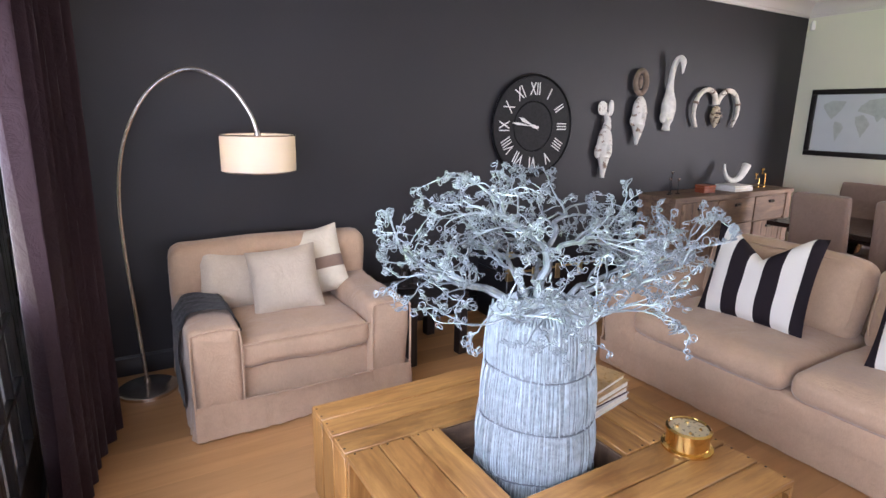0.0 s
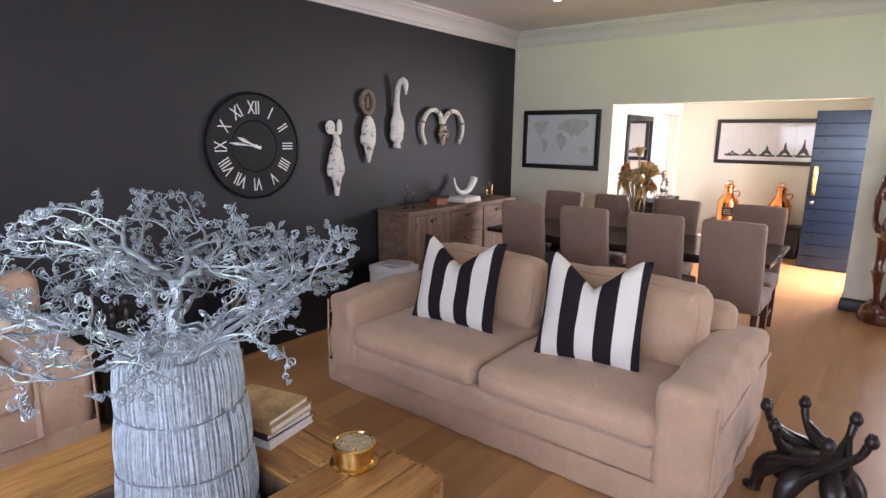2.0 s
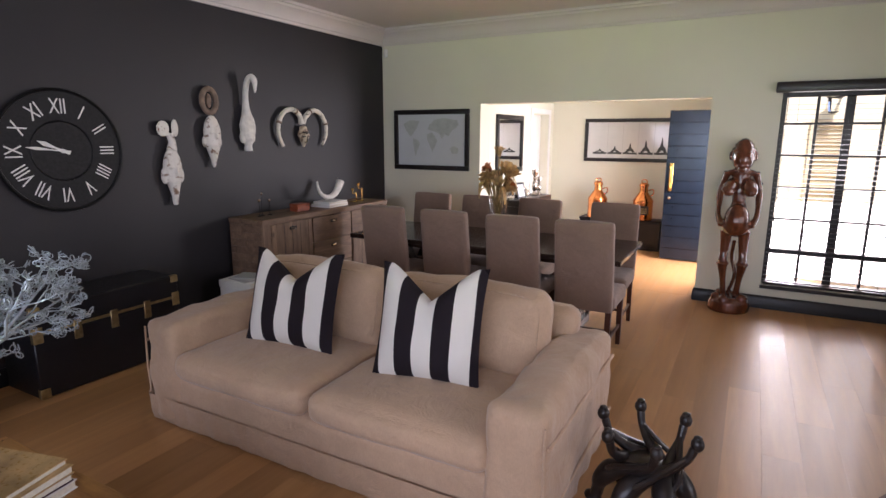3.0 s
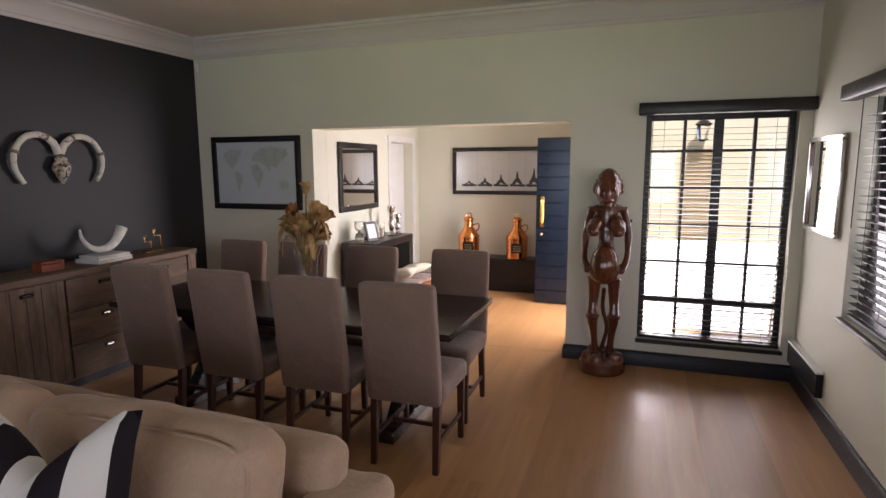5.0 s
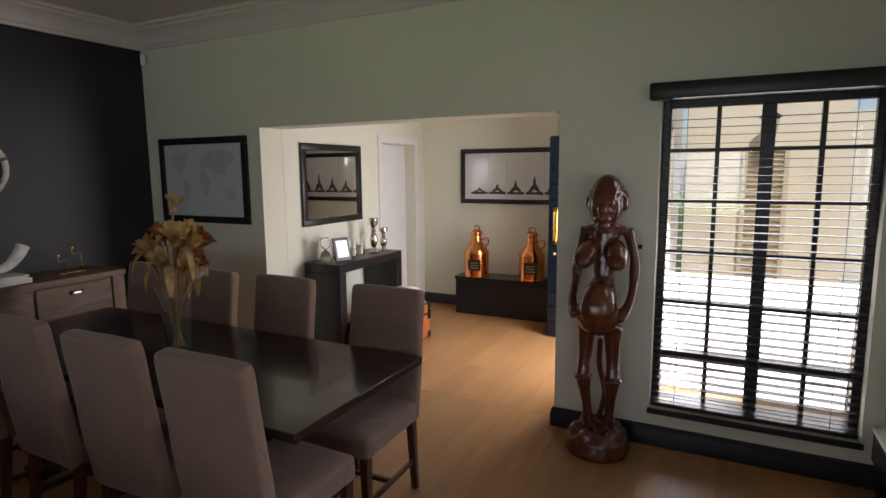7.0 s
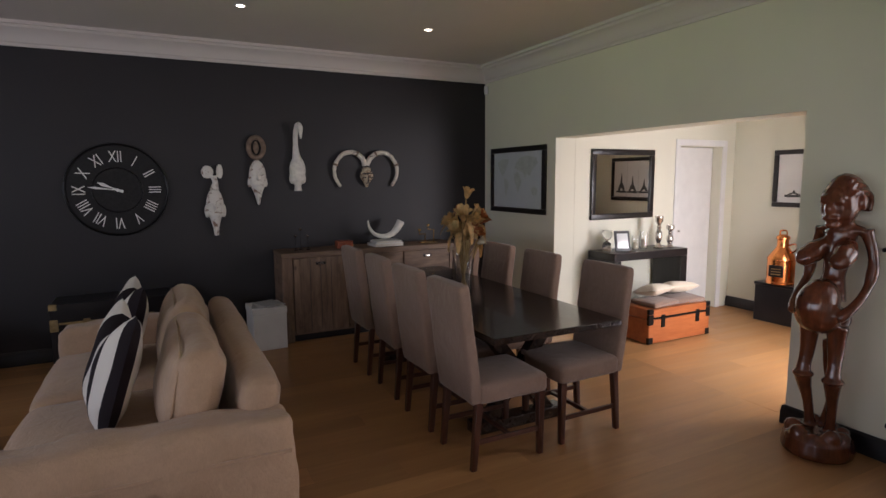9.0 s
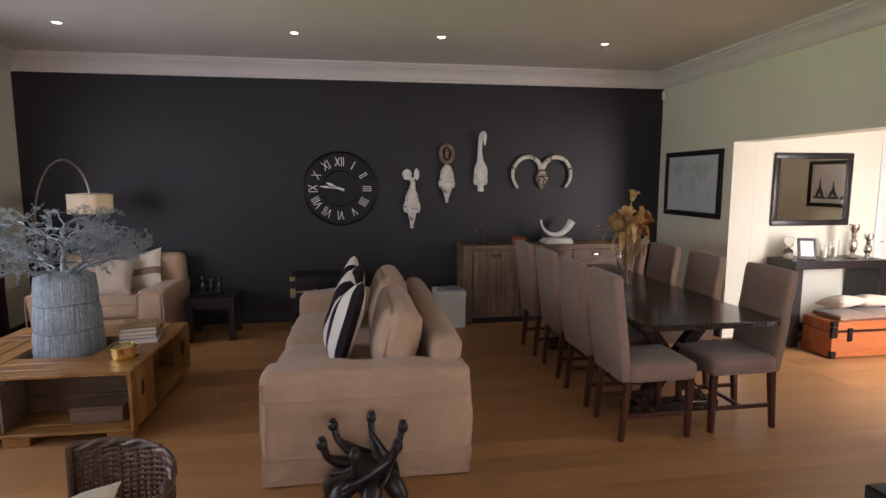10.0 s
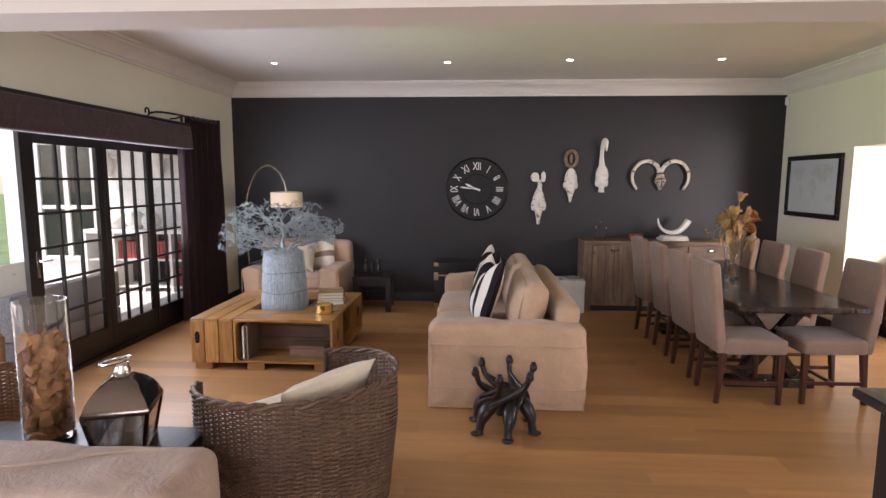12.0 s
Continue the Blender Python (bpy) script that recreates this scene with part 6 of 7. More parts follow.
rd = random.Random(11)
M_IVORY = plain("ivory dried petal", (0.74, 0.68, 0.56), 0.6, var=0.12, scale=30, relief=0.3)
for k in range(17):
    a = 2 * math.pi * k / 17 * 3 + rd.uniform(-0.2, 0.2)
    tall, white = k == 4, k == 9
    sp = rd.uniform(0.03, 0.115)
    top = rd.uniform(0.40, 0.60)
    if tall:
        a, sp, top = 0.4, 0.035, 0.74
    if white:
        a, sp, top = 0.0, 0.125, 0.38
    tip = Vector((sp * math.cos(a), sp * math.sin(a), top))
    foot = Vector((0.025 * math.cos(a + 2.5), 0.025 * math.sin(a + 2.5), 0.036))
    part("stem", tube(curve_through([foot, (0.02 * math.cos(a), 0.02 * math.sin(a), 0.22), foot * 0.2 + tip * 0.72 + Vector((0, 0, 0.05)), tip], 12), 0.006, 6), M_STEM, fv)
    d = Vector((math.cos(a), math.sin(a), 2.5 if tall else rd.uniform(0.5, 1.6)))
    size = 0.10 if tall else 0.08 if white else rd.uniform(0.10, 0.15)
    trumpet(tip, d, size, M_IVORY if white else M_DRY2 if k % 5 == 1 else M_DRY, fv, rd)
    if k % 2:
        # a curled strap leaf hanging from the bunch
        bm = bmesh.new()
        q = a + 0.6
        line = curve_through([tip * 0.7, tip * 0.8 + Vector((0.06 * math.cos(q), 0.06 * math.sin(q), 0.10)), tip * 0.8 + Vector((0.11 * math.cos(q), 0.11 * math.sin(q), 0.05)), tip * 0.75 + Vector((0.12 * math.cos(q), 0.12 * math.sin(q), -0.03))], 9)
        rows = []
        for n, c in enumerate(line):
            w = 0.024 * math.sin(math.pi * (n + 0.7) / 9.4)
            o = Vector((-math.sin(q), math.cos(q), 0.4 * math.sin(n))) * w
            rows.append([bm.verts.new(c - o), bm.verts.new(c + Vector((0, 0, 0.008))), bm.verts.new(c + o)])
        for r0, r1 in zip(rows, rows[1:]):
            for g in (0, 1):
                bm.faces.new((r0[g], r0[g + 1], r1[g + 1], r1[g]))
        bmesh.ops.solidify(bm, geom=bm.faces[:], thickness=0.002)
        part("leaf", bm, M_DRY, fv, smooth=60)


# ---- the tall carved figure beside the window: one plain shape ----
bm = lathe([(0.02, 0), (0.185, 0), (0.195, 0.03), (0.185, 0.10), (0.15, 0.14), (0.03, 0.15)], 28)
for s in (-1, 1):
    # legs with ringed knees
    tube(curve_through([(0.02, s * 0.055, 0.12), (0.0, s * 0.07, 0.30), (-0.035, s * 0.085, 0.47), (-0.01, s * 0.08, 0.62), (0.0, s * 0.075, 0.80)], 14), [0.046, 0.032, 0.028, 0.029, 0.032, 0.038, 0.046, 0.042, 0.037, 0.038, 0.042, 0.047, 0.054, 0.062], 12, bm)
    tube([(-0.035 + 0.05 * math.cos(q), s * 0.085 + 0.047 * math.sin(q), 0.475) for q in [2 * math.pi * k / 16 for k in range(16)]], 0.013, 6, bm, closed=True)
    # arms reaching down to the belly
    tube(curve_through([(0.02, s * 0.12, 1.36), (0.06, s * 0.165, 1.20), (0.07, s * 0.17, 1.06), (-0.01, s * 0.165, 0.95), (-0.10, s * 0.125, 0.86)], 16), [0.040, 0.034, 0.030, 0.028, 0.027, 0.031, 0.034, 0.030, 0.027, 0.026, 0.026, 0.026, 0.028, 0.031, 0.032, 0.026], 10, bm)
    tube([(-0.02, s * 0.06, 1.27), (-0.09, s * 0.085, 1.22), (-0.155, s * 0.10, 1.185), (-0.185, s * 0.105, 1.17)], [0.05, 0.068, 0.055, 0.018], 12, bm)
tube(curve_through([(0.06, 0.02, 0.14), (0.05, -0.03, 0.35), (0.07, 0.01, 0.52), (0.03, 0.0, 0.70)], 12), 0.019, 8, bm)
ball(bm, (-0.085, 0, 0.93), (0.125, 0.110, 0.145))
ball(bm, (-0.06, 0, 0.86), (0.12, 0.125, 0.11))
ball(bm, (0.06, 0, 0.83), (0.085, 0.115, 0.085))
tube([(0.0, 0, 0.95), (0.025, 0, 1.08), (0.015, 0, 1.22), (0.01, 0, 1.35)], [0.10, 0.058, 0.07, 0.085], 14, bm)
ball(bm, (0.01, 0, 1.355), (0.055, 0.135, 0.04))
tube([(0.01, 0, 1.34), (-0.02, 0, 1.43)], [0.070, 0.066], 10, bm)
ball(bm, (-0.040, 0, 1.495), (0.105, 0.098, 0.128))
# cap of ridged hair swept back
for k in range(-4, 5):
    tube(curve_through([(-0.095, k * 0.016, 1.595 - 0.004 * k * k), (-0.03, k * 0.022, 1.665 - 0.0055 * k * k), (0.055, k * 0.024, 1.660 - 0.0055 * k * k), (0.105, k * 0.023, 1.59 - 0.004 * k * k), (0.10, k * 0.021, 1.46)], 14), 0.016, 7, bm)
ball(bm, (0.02, 0, 1.565), (0.105, 0.092, 0.092))
ball(bm, (-0.142, 0, 1.480), (0.026, 0.026, 0.036))
ball(bm, (-0.125, 0, 1.425), (0.036, 0.050, 0.018))
ball(bm, (-0.105, 0, 1.385), (0.035, 0.042, 0.024))
for s in (-1, 1):
    ball(bm, (0.0, s * 0.104, 1.515), (0.034, 0.022, 0.048))
    ball(bm, (-0.132, s * 0.040, 1.520), (0.016, 0.026, 0.010))
    ball(bm, (-0.118, s * 0.040, 1.545), (0.022, 0.034, 0.012))
for k in range(9):
    q = 2 * math.pi * k / 9
    ball(bm, (0.13 * math.cos(q), 0.13 * math.sin(q), 0.12 + 0.02 * math.sin(k * 2.3)), (0.05, 0.05, 0.05))
for v in bm.verts:
    # the body sways: belly forward, shoulders back
    u = min(1.0, max(0.0, (v.co.z - 0.85) / 0.55))
    w = min(1.0, max(0.0, (v.co.z - 0.15) / 0.7))
    v.co.x += 0.11 * u * u * (3 - 2 * u) - 0.03 * w
carved("statue", bm, M_CARVE, 7.82, 0.02, 0, 0, "tall polished red brown wooden figure on a round base", "statue", 0.009)


# ---- carved stand of leaning figures in front of the sofa ----
def carved_stand():
    c = thing("carved_stand", 4.18, 0.23, 0, 20, "ebony stand carved as a ring of interlocked leaning figures", "stand")
    c.scale = (0.94, 0.94, 0.91)
    for k in range(6):
        a = 2 * math.pi * k / 6 + 0.26

        def at(r, da, z):
            return (r * math.cos(a + da), r * math.sin(a + da), z * 0.87 if z > 0.1 else z)

        bm = tube(curve_through([at(0.225, 0.0, 0.012), at(0.215, 0.0, 0.06), at(0.20, 0.05, 0.15), at(0.15, 0.15, 0.235), at(0.10, 0.7, 0.29), at(0.13, 1.5, 0.35), at(0.19, 1.75, 0.42), at(0.215, 1.8, 0.50)], 26),
                  [0.036, 0.033, 0.030] + [0.031] * 3 + [0.037, 0.043, 0.049, 0.053, 0.055, 0.054, 0.050, 0.046, 0.041, 0.036, 0.032, 0.028, 0.025, 0.023, 0.021, 0.019, 0.019, 0.02, 0.021, 0.019], 9)
        ball(bm, at(0.225, 1.8, 0.525), (0.030, 0.030, 0.036))
        ball(bm, at(0.225, 1.8, 0.562), (0.020, 0.020, 0.012))
        ball(bm, at(0.245, -0.02, 0.018), (0.045, 0.034, 0.018))
        tube(curve_through([at(0.19, 1.75, 0.43), at(0.15, 1.2, 0.36), at(0.17, 0.55, 0.30), at(0.18, 0.1, 0.22)], 12), 0.015, 7, bm)
        part("figure", bm, M_EBONY, c)
    part("hub", lathe([(0.02, 0.20), (0.11, 0.22), (0.125, 0.26), (0.08, 0.29), (0.01, 0.295)], 20), M_EBONY, c)


carved_stand()

# ---- lounge edge: wicker chairs, low table, lantern, jar, sofa ----


def wicker_mat(name, dark, light):
    m, nt, b = material(name)
    vec = coords(nt)
    k = noise_tex(nt, vec, 55, 3)
    big = noise_tex(nt, vec, 4, 3)
    nt.links.new(mix(nt, 0.3, ramp(nt, k, [(0.3, dark), (0.7, light)]), ramp(nt, big, [(0.3, dark), (0.7, light)])), b.inputs["Base Color"])
    b.inputs["Roughness"].default_value = 0.5
    bump(nt, b, noise_tex(nt, vec, 260, 2), 0.3, 0.002)
    return m


M_WICK = wicker_mat("greyed rattan", (0.050, 0.024, 0.014), (0.17, 0.095, 0.056))
M_WICK2 = wicker_mat("brown rattan", (0.11, 0.045, 0.018), (0.27, 0.125, 0.05))


def barrel_chair(x, y, rz, mat, label, seat_mat, with_cushion=True):
    c = thing("wicker_chair", x, y, 0, rz, label, "armchair", "wicker chairs")
    R, half = 0.50, math.radians(131)
    # the shell opens towards +x

    def rim(a):
        return 0.74 - 0.07 * (abs(a - math.pi) / half) ** 3

    def pt(a, z, off=0.0):
        r = (R + off) * (0.90 + 0.10 * min(1, z / 0.5))
        return (r * math.cos(a), r * math.sin(a), z)

    n_st, rows = 56, 58
    a0, a1 = math.pi - half, math.pi + half
    bm = bmesh.new()
    for j in range(rows):
        f = j / (rows - 1)
        pts = []
        for i in range(n_st * 2 + 1):
            a = a0 + (a1 - a0) * i / (n_st * 2)
            z = 0.10 + (rim(a) - 0.115) * f
            k = (i // 2 + j) % 2
            off = (0.0065 if k else -0.0065) if i % 2 == 0 else 0.0
            pts.append(pt(a, z, off))
        tube(pts, 0.0056, 5, bm, flat=0.6)
    tagged(part("weave", bm, mat, c, "woven rattan strands of the shell", smooth=60), kind="stuff")
    bm = bmesh.new()
    for i in range(n_st + 1):
        a = a0 + (a1 - a0) * i / n_st
        tube([pt(a, 0.05), pt(a, 0.4), pt(a, rim(a) - 0.01)], 0.006, 5, bm)
    tagged(part("stake_ring", bm, mat, c, "upright rattan stakes", smooth=60), kind="stuff")
    line = [pt(a0 + (a1 - a0) * i / 60, rim(a0 + (a1 - a0) * i / 60)) for i in range(61)]
    for ph in (0, math.pi):
        tw = [(p[0] * (1 + 0.016 * math.cos(i * 1.3 + ph)), p[1] * (1 + 0.016 * math.cos(i * 1.3 + ph)), p[2] + 0.012 * math.sin(i * 1.3 + ph)) for i, p in enumerate(line)]
        part("rim_braid", tube(tw, 0.011, 7), mat, c)
    for a in (a0, a1):
        part("arm_end", tube([pt(a, 0.04), pt(a, 0.4), pt(a, rim(a))], 0.016, 8), mat, c)
    part("seat", lathe([(0.02, 0.30), (0.44, 0.30), (0.45, 0.33), (0.44, 0.36), (0.02, 0.36)], 36), mat, c)
    part("front_apron", boxes((0.40, 0.43, -0.26, 0.26, 0.06, 0.30), bevel=0.008), mat, c)
    for a in (0.7, 2.2, 4.0, 5.5):
        part("foot", lathe([(0.022, 0), (0.026, 0.06)], 10, m=pose(0.38 * math.cos(a), 0.38 * math.sin(a), 0)), M_LEG, c)
    part("seat_pad", soft_box(0.74, 0.74, 0.11, 0.05, 10, (0, 0, 0.03), 0.004, 4, 71, 0, pose(0.02, 0, 0.362)), seat_mat, c)
    return c


barrel_chair(3.07, -0.75, 139, M_WICK, "round-backed greyed wicker tub chair with a pale seat pad", M_CREAM)
cushion(3.14, -0.81, 0.48, 49, 38, 0.50, 0.40, 0.15, M_CREAM, "plain cream cushion in the wicker tub chair", 0, 15.0, "", -9)
barrel_chair(1.02, -0.55, 60, M_WICK2, "round-backed brown wicker tub chair by the patio doors", M_CREAM)

lt = thing("low_table", 2.12, -1.33, 0, 0, "low black wooden side table beside the beige sofa", "side table")
part("top", boxes((-0.62, 0.62, -0.27, 0.27, 0.51, 0.55), bevel=0.004), M_BLACKWOOD, lt)
for x in (-0.58, 0.58):
    for y in (-0.23, 0.23):
        part("leg", boxes((x - 0.035, x + 0.035, y - 0.035, y + 0.035, 0, 0.509), bevel=0.003), M_BLACKZ, lt)

M_NICKEL = plain("dark polished nickel", (0.20, 0.165, 0.14), 0.12, 1.0, var=0.08, relief=0.02)
la = thing("lantern", 2.46, -1.25, 0.55, 18, "polished steel and glass table lantern with a ring handle", "lantern")
la.scale = (0.80, 0.80, 0.92)
part("base", boxes((-0.13, 0.13, -0.13, 0.13, 0, 0.02), bevel=0.004), M_CHROME, la)
for sx in (-1, 1):
    for sy in (-1, 1):
        part("post", tube([(sx * 0.118, sy * 0.118, 0.018), (sx * 0.152, sy * 0.152, 0.20)], [0.013, 0.016], 4), M_NICKEL, la)
for k in range(4):
    bm = bmesh.new()
    q = [(-0.112, -0.120, 0.022), (0.112, -0.120, 0.022), (0.150, -0.157, 0.198), (-0.150, -0.157, 0.198)]
    bm.faces.new([bm.verts.new(v) for v in q])
    bmesh.ops.solidify(bm, geom=bm.faces[:], thickness=0.003)
    bm.transform(Matrix.Rotation(k * math.pi / 2, 4, "Z"))
    part("pane", bm, M_GLASS, la, smooth=0)
bm = bmesh.new()
rings = []
for r, z in ((0.172, 0.190), (0.180, 0.196), (0.180, 0.206), (0.172, 0.222), (0.158, 0.25), (0.132, 0.285), (0.100, 0.314), (0.06, 0.338), (0.045, 0.346)):
    ring = []
    for k in range(32):
        a = 2 * math.pi * k / 32 + math.pi / 4
        s = 0.92 * r / (abs(math.cos(a)) ** 26 + abs(math.sin(a)) ** 26) ** (1 / 26)
        ring.append(bm.verts.new((s * math.cos(a), s * math.sin(a), z)))
    rings.append(ring)
for p, n in zip(rings, rings[1:]):
    for k in range(32):
        bm.faces.new((p[k], p[(k + 1) % 32], n[(k + 1) % 32], n[k]))
bm.faces.new(rings[-1])
part("roof", bm, M_NICKEL, la, "domed dark nickel roof")
part("chimney", lathe([(0.042, 0.345), (0.045, 0.37), (0.036, 0.385), (0.036, 0.40), (0.02, 0.405)], 20), M_CHROME, la)
part("ring_handle", tube([(0.075 * math.cos(a) - 0.03, 0.055 * math.sin(a), 0.412 + 0.012 * math.cos(a)) for a in [2 * math.pi * k / 28 for k in range(28)]], 0.007, 7, closed=True), M_CHROME, la)
part("candle", lathe([(0.04, 0.021), (0.04, 0.11), (0.034, 0.115), (0.002, 0.112)], 20), M_CREAM, la)

jar = thing("glass_cylinder", 2.09, -1.22, 0.55, 0, "tall clear glass cylinder half full of dried wood shavings", "vase")
jar.scale = (1, 1, 1.26)
part("glass", lathe([(0.098, 0), (0.10, 0.004), (0.10, 0.50), (0.096, 0.50), (0.096, 0.012), (0.002, 0.012)], 36), M_GLASS, jar, "clear glass wall")
M_SHAVE = plain("orange brown wood shaving", (0.50, 0.255, 0.10), 0.6, var=0.4, scale=18, relief=0.4)
rd = random.Random(21)
bm = bmesh.new()
for k in range(300):
    r, a, z = 0.072 * math.sqrt(rd.random()), rd.uniform(0, 6.283), rd.uniform(0.03, 0.36)
    m = pose(r * math.cos(a), r * math.sin(a), z, rd.uniform(0, 360), rd.uniform(0, 360), rd.uniform(0, 360))
    s = rd.uniform(1.1, 2.0)
    vs = []
    for q in range(5):
        u = q / 4 - 0.5
        vs.append([bm.verts.new(m @ Vector((0.04 * s * u, w * 0.011 * s, 0.014 * s * math.cos(u * 4)))) for w in (-1, 1)])
    for p, n in zip(vs, vs[1:]):
        bm.faces.new((p[0], p[1], n[1], n[0]))
tagged(part("shaving_heap", bm, M_SHAVE, jar, "orange brown dried wood shavings"), kind="stuff")
part("heap_core", lathe([(0.05, 0.016), (0.058, 0.10), (0.058, 0.30), (0.03, 0.33), (0.002, 0.335)], 18), M_SHAVE, jar)

M_GREYBEIGE = cloth("dusty beige lounge cover", (0.40, 0.295, 0.24))
ls = thing("lounge_sofa", 2.12, -2.16, 0, 0, "dusty beige covered sofa with a wrinkled top in the lounge", "sofa")
part("base", soft_box(1.80, 0.98, 0.42, 0.05, 14, (0, 0, 0), 0.010, 3, 81, 0, pose(0, 0, 0.01)), M_GREYBEIGE, ls)
part("backrest", soft_box(1.90, 0.38, 0.755, 0.060, 40, (0, 0.008, 0.010), 0.013, 4.0, 83, 0, pose(0, 0.34, 0.012)), M_GREYBEIGE, ls)
part("armrest", soft_box(0.26, 0.70, 0.60, 0.06, 12, (0.006, 0, 0.01), 0.012, 4, 85, 0, pose(0.82, -0.16, 0.012)), M_GREYBEIGE, ls)
part("armrest", soft_box(0.26, 0.70, 0.60, 0.06, 12, (0.006, 0, 0.01), 0.012, 4, 87, 0, pose(-0.82, -0.16, 0.012)), M_GREYBEIGE, ls)
part("piping", tube(curve_through([(-0.90, 0.30, 0.775), (-0.2, 0.24, 0.772), (0.35, 0.30, 0.776), (0.62, 0.42, 0.772), (0.90, 0.50, 0.755)], 30), 0.006, 6), M_GREYBEIGE, ls)

for k in range(7):
    # gathers in the stretched cover
    x = -0.72 + 0.13 * k
    part("pleat", tube(curve_through([(x + 0.10, 0.20, 0.768), (x + 0.03, 0.30, 0.777), (x - 0.03, 0.40, 0.774), (x - 0.06, 0.47, 0.762)], 12), [0.002, 0.005, 0.008, 0.010, 0.011, 0.011, 0.010, 0.009, 0.007, 0.005, 0.003, 0.002], 6, flat=0.7), M_GREYBEIGE, ls)

cn = thing("counter", 5.63, -2.0, 0, 0, "black wooden serving counter with an overhanging top", "counter")
part("top", boxes((-0.17, 0.165, -0.75, 0.73, 0.86, 0.90), bevel=0.006), M_BLACKWOOD, cn)
part("body", boxes((-0.09, 0.165, -0.70, 0.68, 0, 0.859), bevel=0.004), M_BLACKZ, cn)

# ---- hall: console, trunk, mirror things, bench and copper cans ----
co = thing("console_table", 9.01, 2.645, 0, 0, "black wooden console table against the hall wall", "console table")
part("top", boxes((-0.54, 0.54, -0.20, 0.20, 0.80, 0.88), bevel=0.004), M_BLACKWOOD, co)
for x in (-0.49, 0.49):
    part("side", boxes((x - 0.05, x + 0.05, -0.20, 0.20, 0, 0.799), bevel=0.004), M_BLACKZ, co)
part("shelf", boxes((-0.439, 0.439, -0.04, 0.19, 0.02, 0.06), bevel=0.003), M_BLACKWOOD, co)
M_TRUNKWOOD = timber("orange varnished trunk wood", (0.30, 0.075, 0.02), (0.50, 0.16, 0.05), 0.35, "X", ring=6, stretch=8, relief=0.3)
trunk(8.58, 9.46, 2.06, 2.42, 0.36, M_TRUNKWOOD, "orange varnished wooden trunk with dark straps in the hall", M_BLACKMETAL, (-0.25, 0.25))
for x, rz in ((8.84, 5), (9.22, -8)):
    sc = thing("seat_pad", x, 2.24, 0.364, rz, "grey flat seat pad on the hall trunk", "cushion", "pads on the trunk")
    part("cover", soft_box(0.38, 0.32, 0.05, 0.022, 8, (0, 0, 0.012), 0.003, 5, x, 0), M_CHAIR, sc)
for x, rz in ((8.86, 10), (9.20, -12)):
    sc = thing("cushion", x, 2.27, 0.425, rz, "white rumpled cushion on the hall trunk", "cushion", "white hall cushions")
    bm = pillow(0.36, 0.28, 0.12, 0, 14, x)
    bm.transform(pose(0, 0.14, 0.05, 78, 0, 0))
    part("cover", bm, M_CREAM, sc)
for x, h in ((9.26, 0.36), (9.44, 0.25)):
    cs = thing("candlestick", x, 2.60, 0.88, 0, "turned mercury silver candlestick on the console", "candle holder", "silver candlesticks")
    k = h / 0.36
    part("stem", lathe([(0.05, 0), (0.055, 0.012 * k), (0.03, 0.03 * k), (0.018, 0.06 * k), (0.032, 0.09 * k), (0.04, 0.13 * k), (0.034, 0.18 * k), (0.016, 0.21 * k), (0.026, 0.235 * k), (0.016, 0.255 * k), (0.028, 0.28 * k), (0.044, 0.30 * k), (0.046, 0.355 * k), (0.040, 0.36 * k), (0.036, 0.31 * k)], 24), M_CHROME, cs, "mercury silver stem and cup")
pf = thing("photo_frame", 8.72, 2.60, 0.88, -20, "black standing photo frame on the console", "photo frame")
bm = boxes((-0.085, 0.085, -0.008, 0.008, 0, 0.22), bevel=0.003)
bm.transform(pose(0, -0.03, 0.004, -16, 0, 0))
fr = part("frame", bm, M_BLACKWOOD, pf)
bm = boxes((-0.06, 0.06, -0.0105, -0.0085, 0.03, 0.19))
bm.transform(pose(0, -0.03, 0.004, -16, 0, 0))
part("print", bm, M_PRINT, fr)
bm = boxes((-0.03, 0.03, -0.004, 0.004, 0, 0.17), bevel=0.002)
bm.transform(pose(0, 0.085, 0.003, 24, 0, 0))
part("strut", bm, M_BLACKWOOD, pf)
hg = thing("hourglass", 8.58, 2.68, 0.88, 0, "glass hourglass with white sand on the console", "hourglass")
part("glass", lathe([(0.045, 0.004), (0.052, 0.04), (0.04, 0.09), (0.008, 0.115), (0.04, 0.14), (0.052, 0.19), (0.045, 0.226)], 24), M_GLASS, hg)
part("sand", lathe([(0.04, 0.006), (0.045, 0.03), (0.002, 0.05)], 18), M_CREAM, hg)
for x, h in ((8.98, 0.15), (9.10, 0.19)):
    vz = thing("candle_jar", x, 2.66, 0.88, 0, "small clear glass candle jar on the console", "candle holder", "glass candle jars")
    part("glass", lathe([(0.036, 0), (0.04, 0.004), (0.04, h), (0.037, h), (0.037, 0.01), (0.002, 0.01)], 20), M_GLASS, vz)
    part("candle", lathe([(0.03, 0.011), (0.03, h * 0.55), (0.002, h * 0.55)], 16), M_CREAM, vz)
be = thing("bench", 10.66, 1.66, 0, 0, "low black wooden chest bench below the photograph", "bench")
part("body", boxes((-0.17, 0.165, -0.60, 0.60, 0, 0.42), bevel=0.004), M_SKIRT, be)
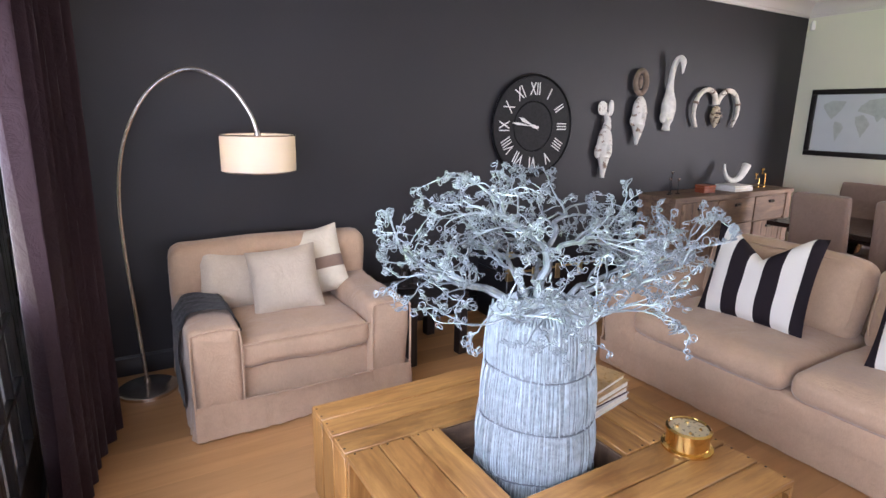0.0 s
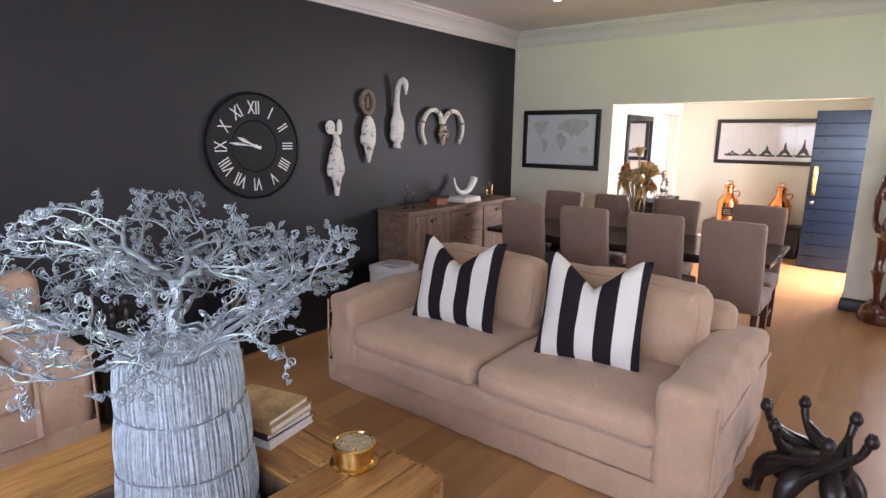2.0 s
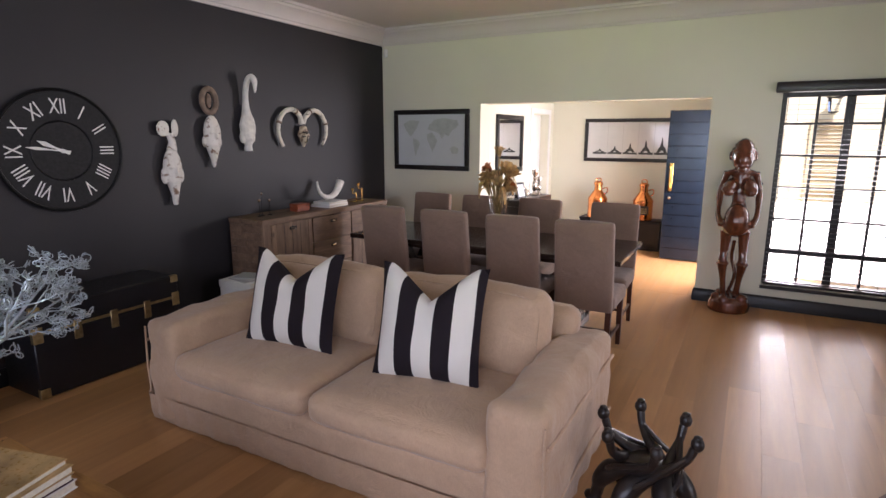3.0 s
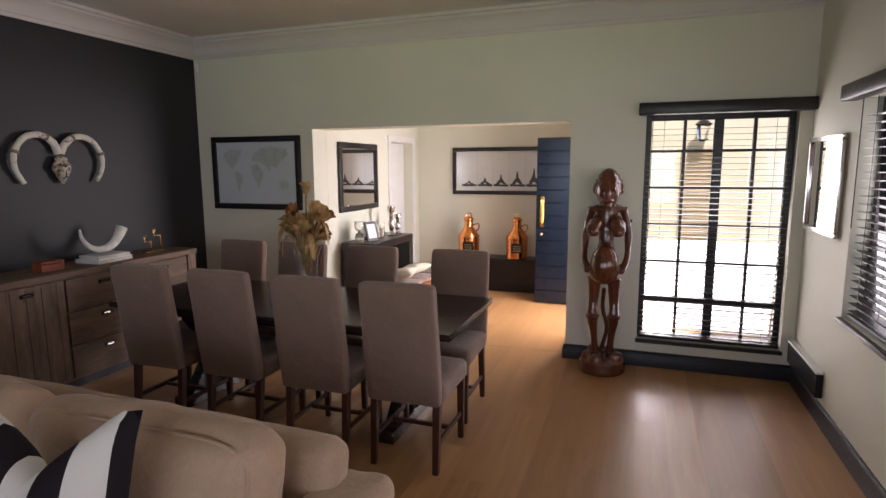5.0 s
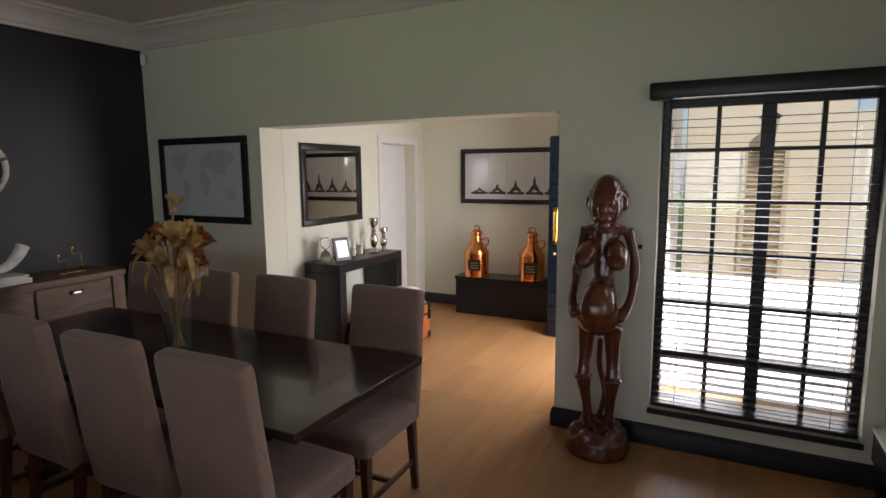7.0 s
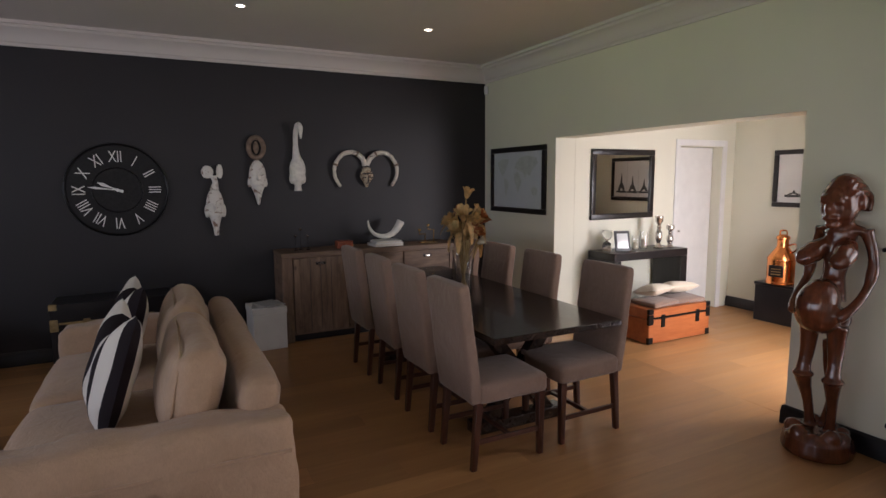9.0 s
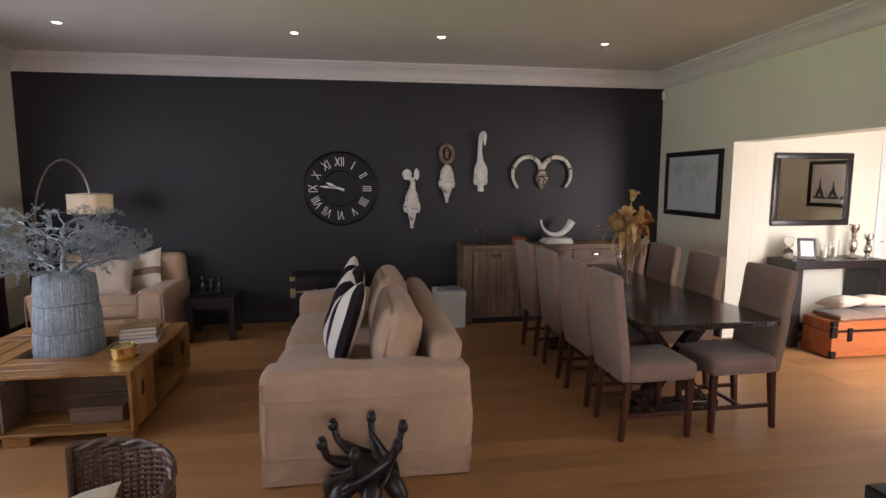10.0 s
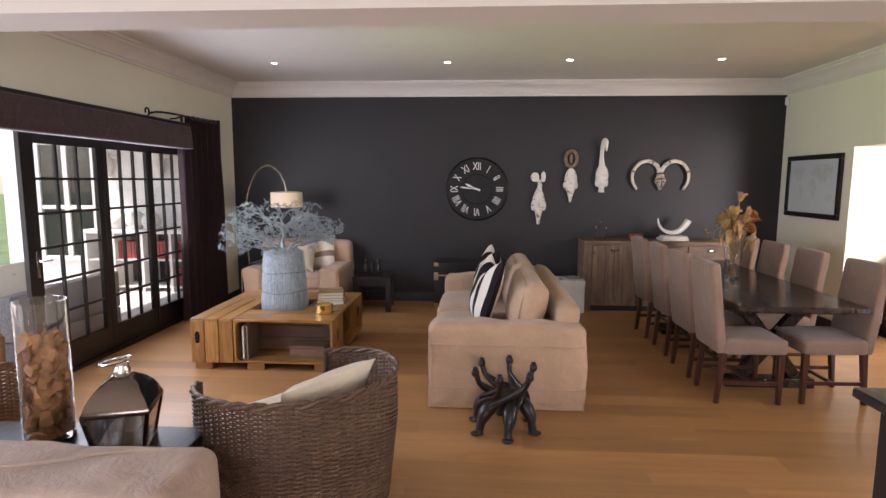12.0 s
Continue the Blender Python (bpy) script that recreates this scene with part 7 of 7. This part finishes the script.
part("top", boxes((-0.18, 0.165, -0.61, 0.61, 0.421, 0.455), bevel=0.005), M_SKIRT, be)


def copper_can(x, y):
    c = thing("copper_can", x, y, 0.455, 12, "polished copper milk can with a dark label plate", "milk can", "copper cans on the bench")
    part("body", lathe([(0.145, 0), (0.152, 0.006), (0.152, 0.02), (0.145, 0.028), (0.145, 0.27), (0.150, 0.275), (0.150, 0.29), (0.075, 0.40), (0.06, 0.425), (0.058, 0.50), (0.07, 0.51), (0.07, 0.53), (0.06, 0.545), (0.03, 0.56), (0.004, 0.562)], 32), M_COPPER, c)
    part("label_plate", boxes((-0.154, -0.140, -0.075, 0.075, 0.09, 0.22), bevel=0.003), M_EBONY, c, "dark label plate with unreadable lines")
    for k in range(3):
        part("label_line", boxes((-0.1565, -0.1545, -0.05, 0.05, 0.115 + 0.03 * k, 0.125 + 0.03 * k)), M_OLDBRASS, c)
    part("handle", tube(curve_through([(0, -0.06, 0.44), (0, -0.13, 0.46), (0, -0.14, 0.40), (0, -0.10, 0.36)], 14), 0.009, 7), M_COPPER, c)
    part("lid_handle", tube(curve_through([(0, -0.035, 0.555), (0, -0.03, 0.60), (0, 0.03, 0.60), (0, 0.035, 0.555)], 14), 0.008, 7), M_COPPER, c)


copper_can(10.58, 2.02)
copper_can(10.60, 1.34)


# ---- floor planks, laid along x ----
PL = {}


def plank(x0, x1, y, parent):
    n = round(x1 - x0, 3)
    if n not in PL:
        PL[n] = finish(boxes((0.0002, n - 0.0002, 0.0002, 0.1898, -0.011, 0.0)), "plank", M_FLOOR, 0)
    o = new("plank", PL[n])
    o.parent = parent
    o.location = (x0, y, 0)


def lay(x0, x1, y0, rows, parent):
    for row in range(rows):
        x = x0 - (0.0, 0.7, 1.2, 0.35)[row % 4]
        while x < x1 - 0.05:
            plank(max(x, x0), min(x + 1.9, x1), y0 + 0.19 * row, parent)
            x += 1.9


lay(WX - 0.06, EX + 0.13, -3.87, 43, floor)
lay(EX + 0.132, HX, HS, 15, floor)
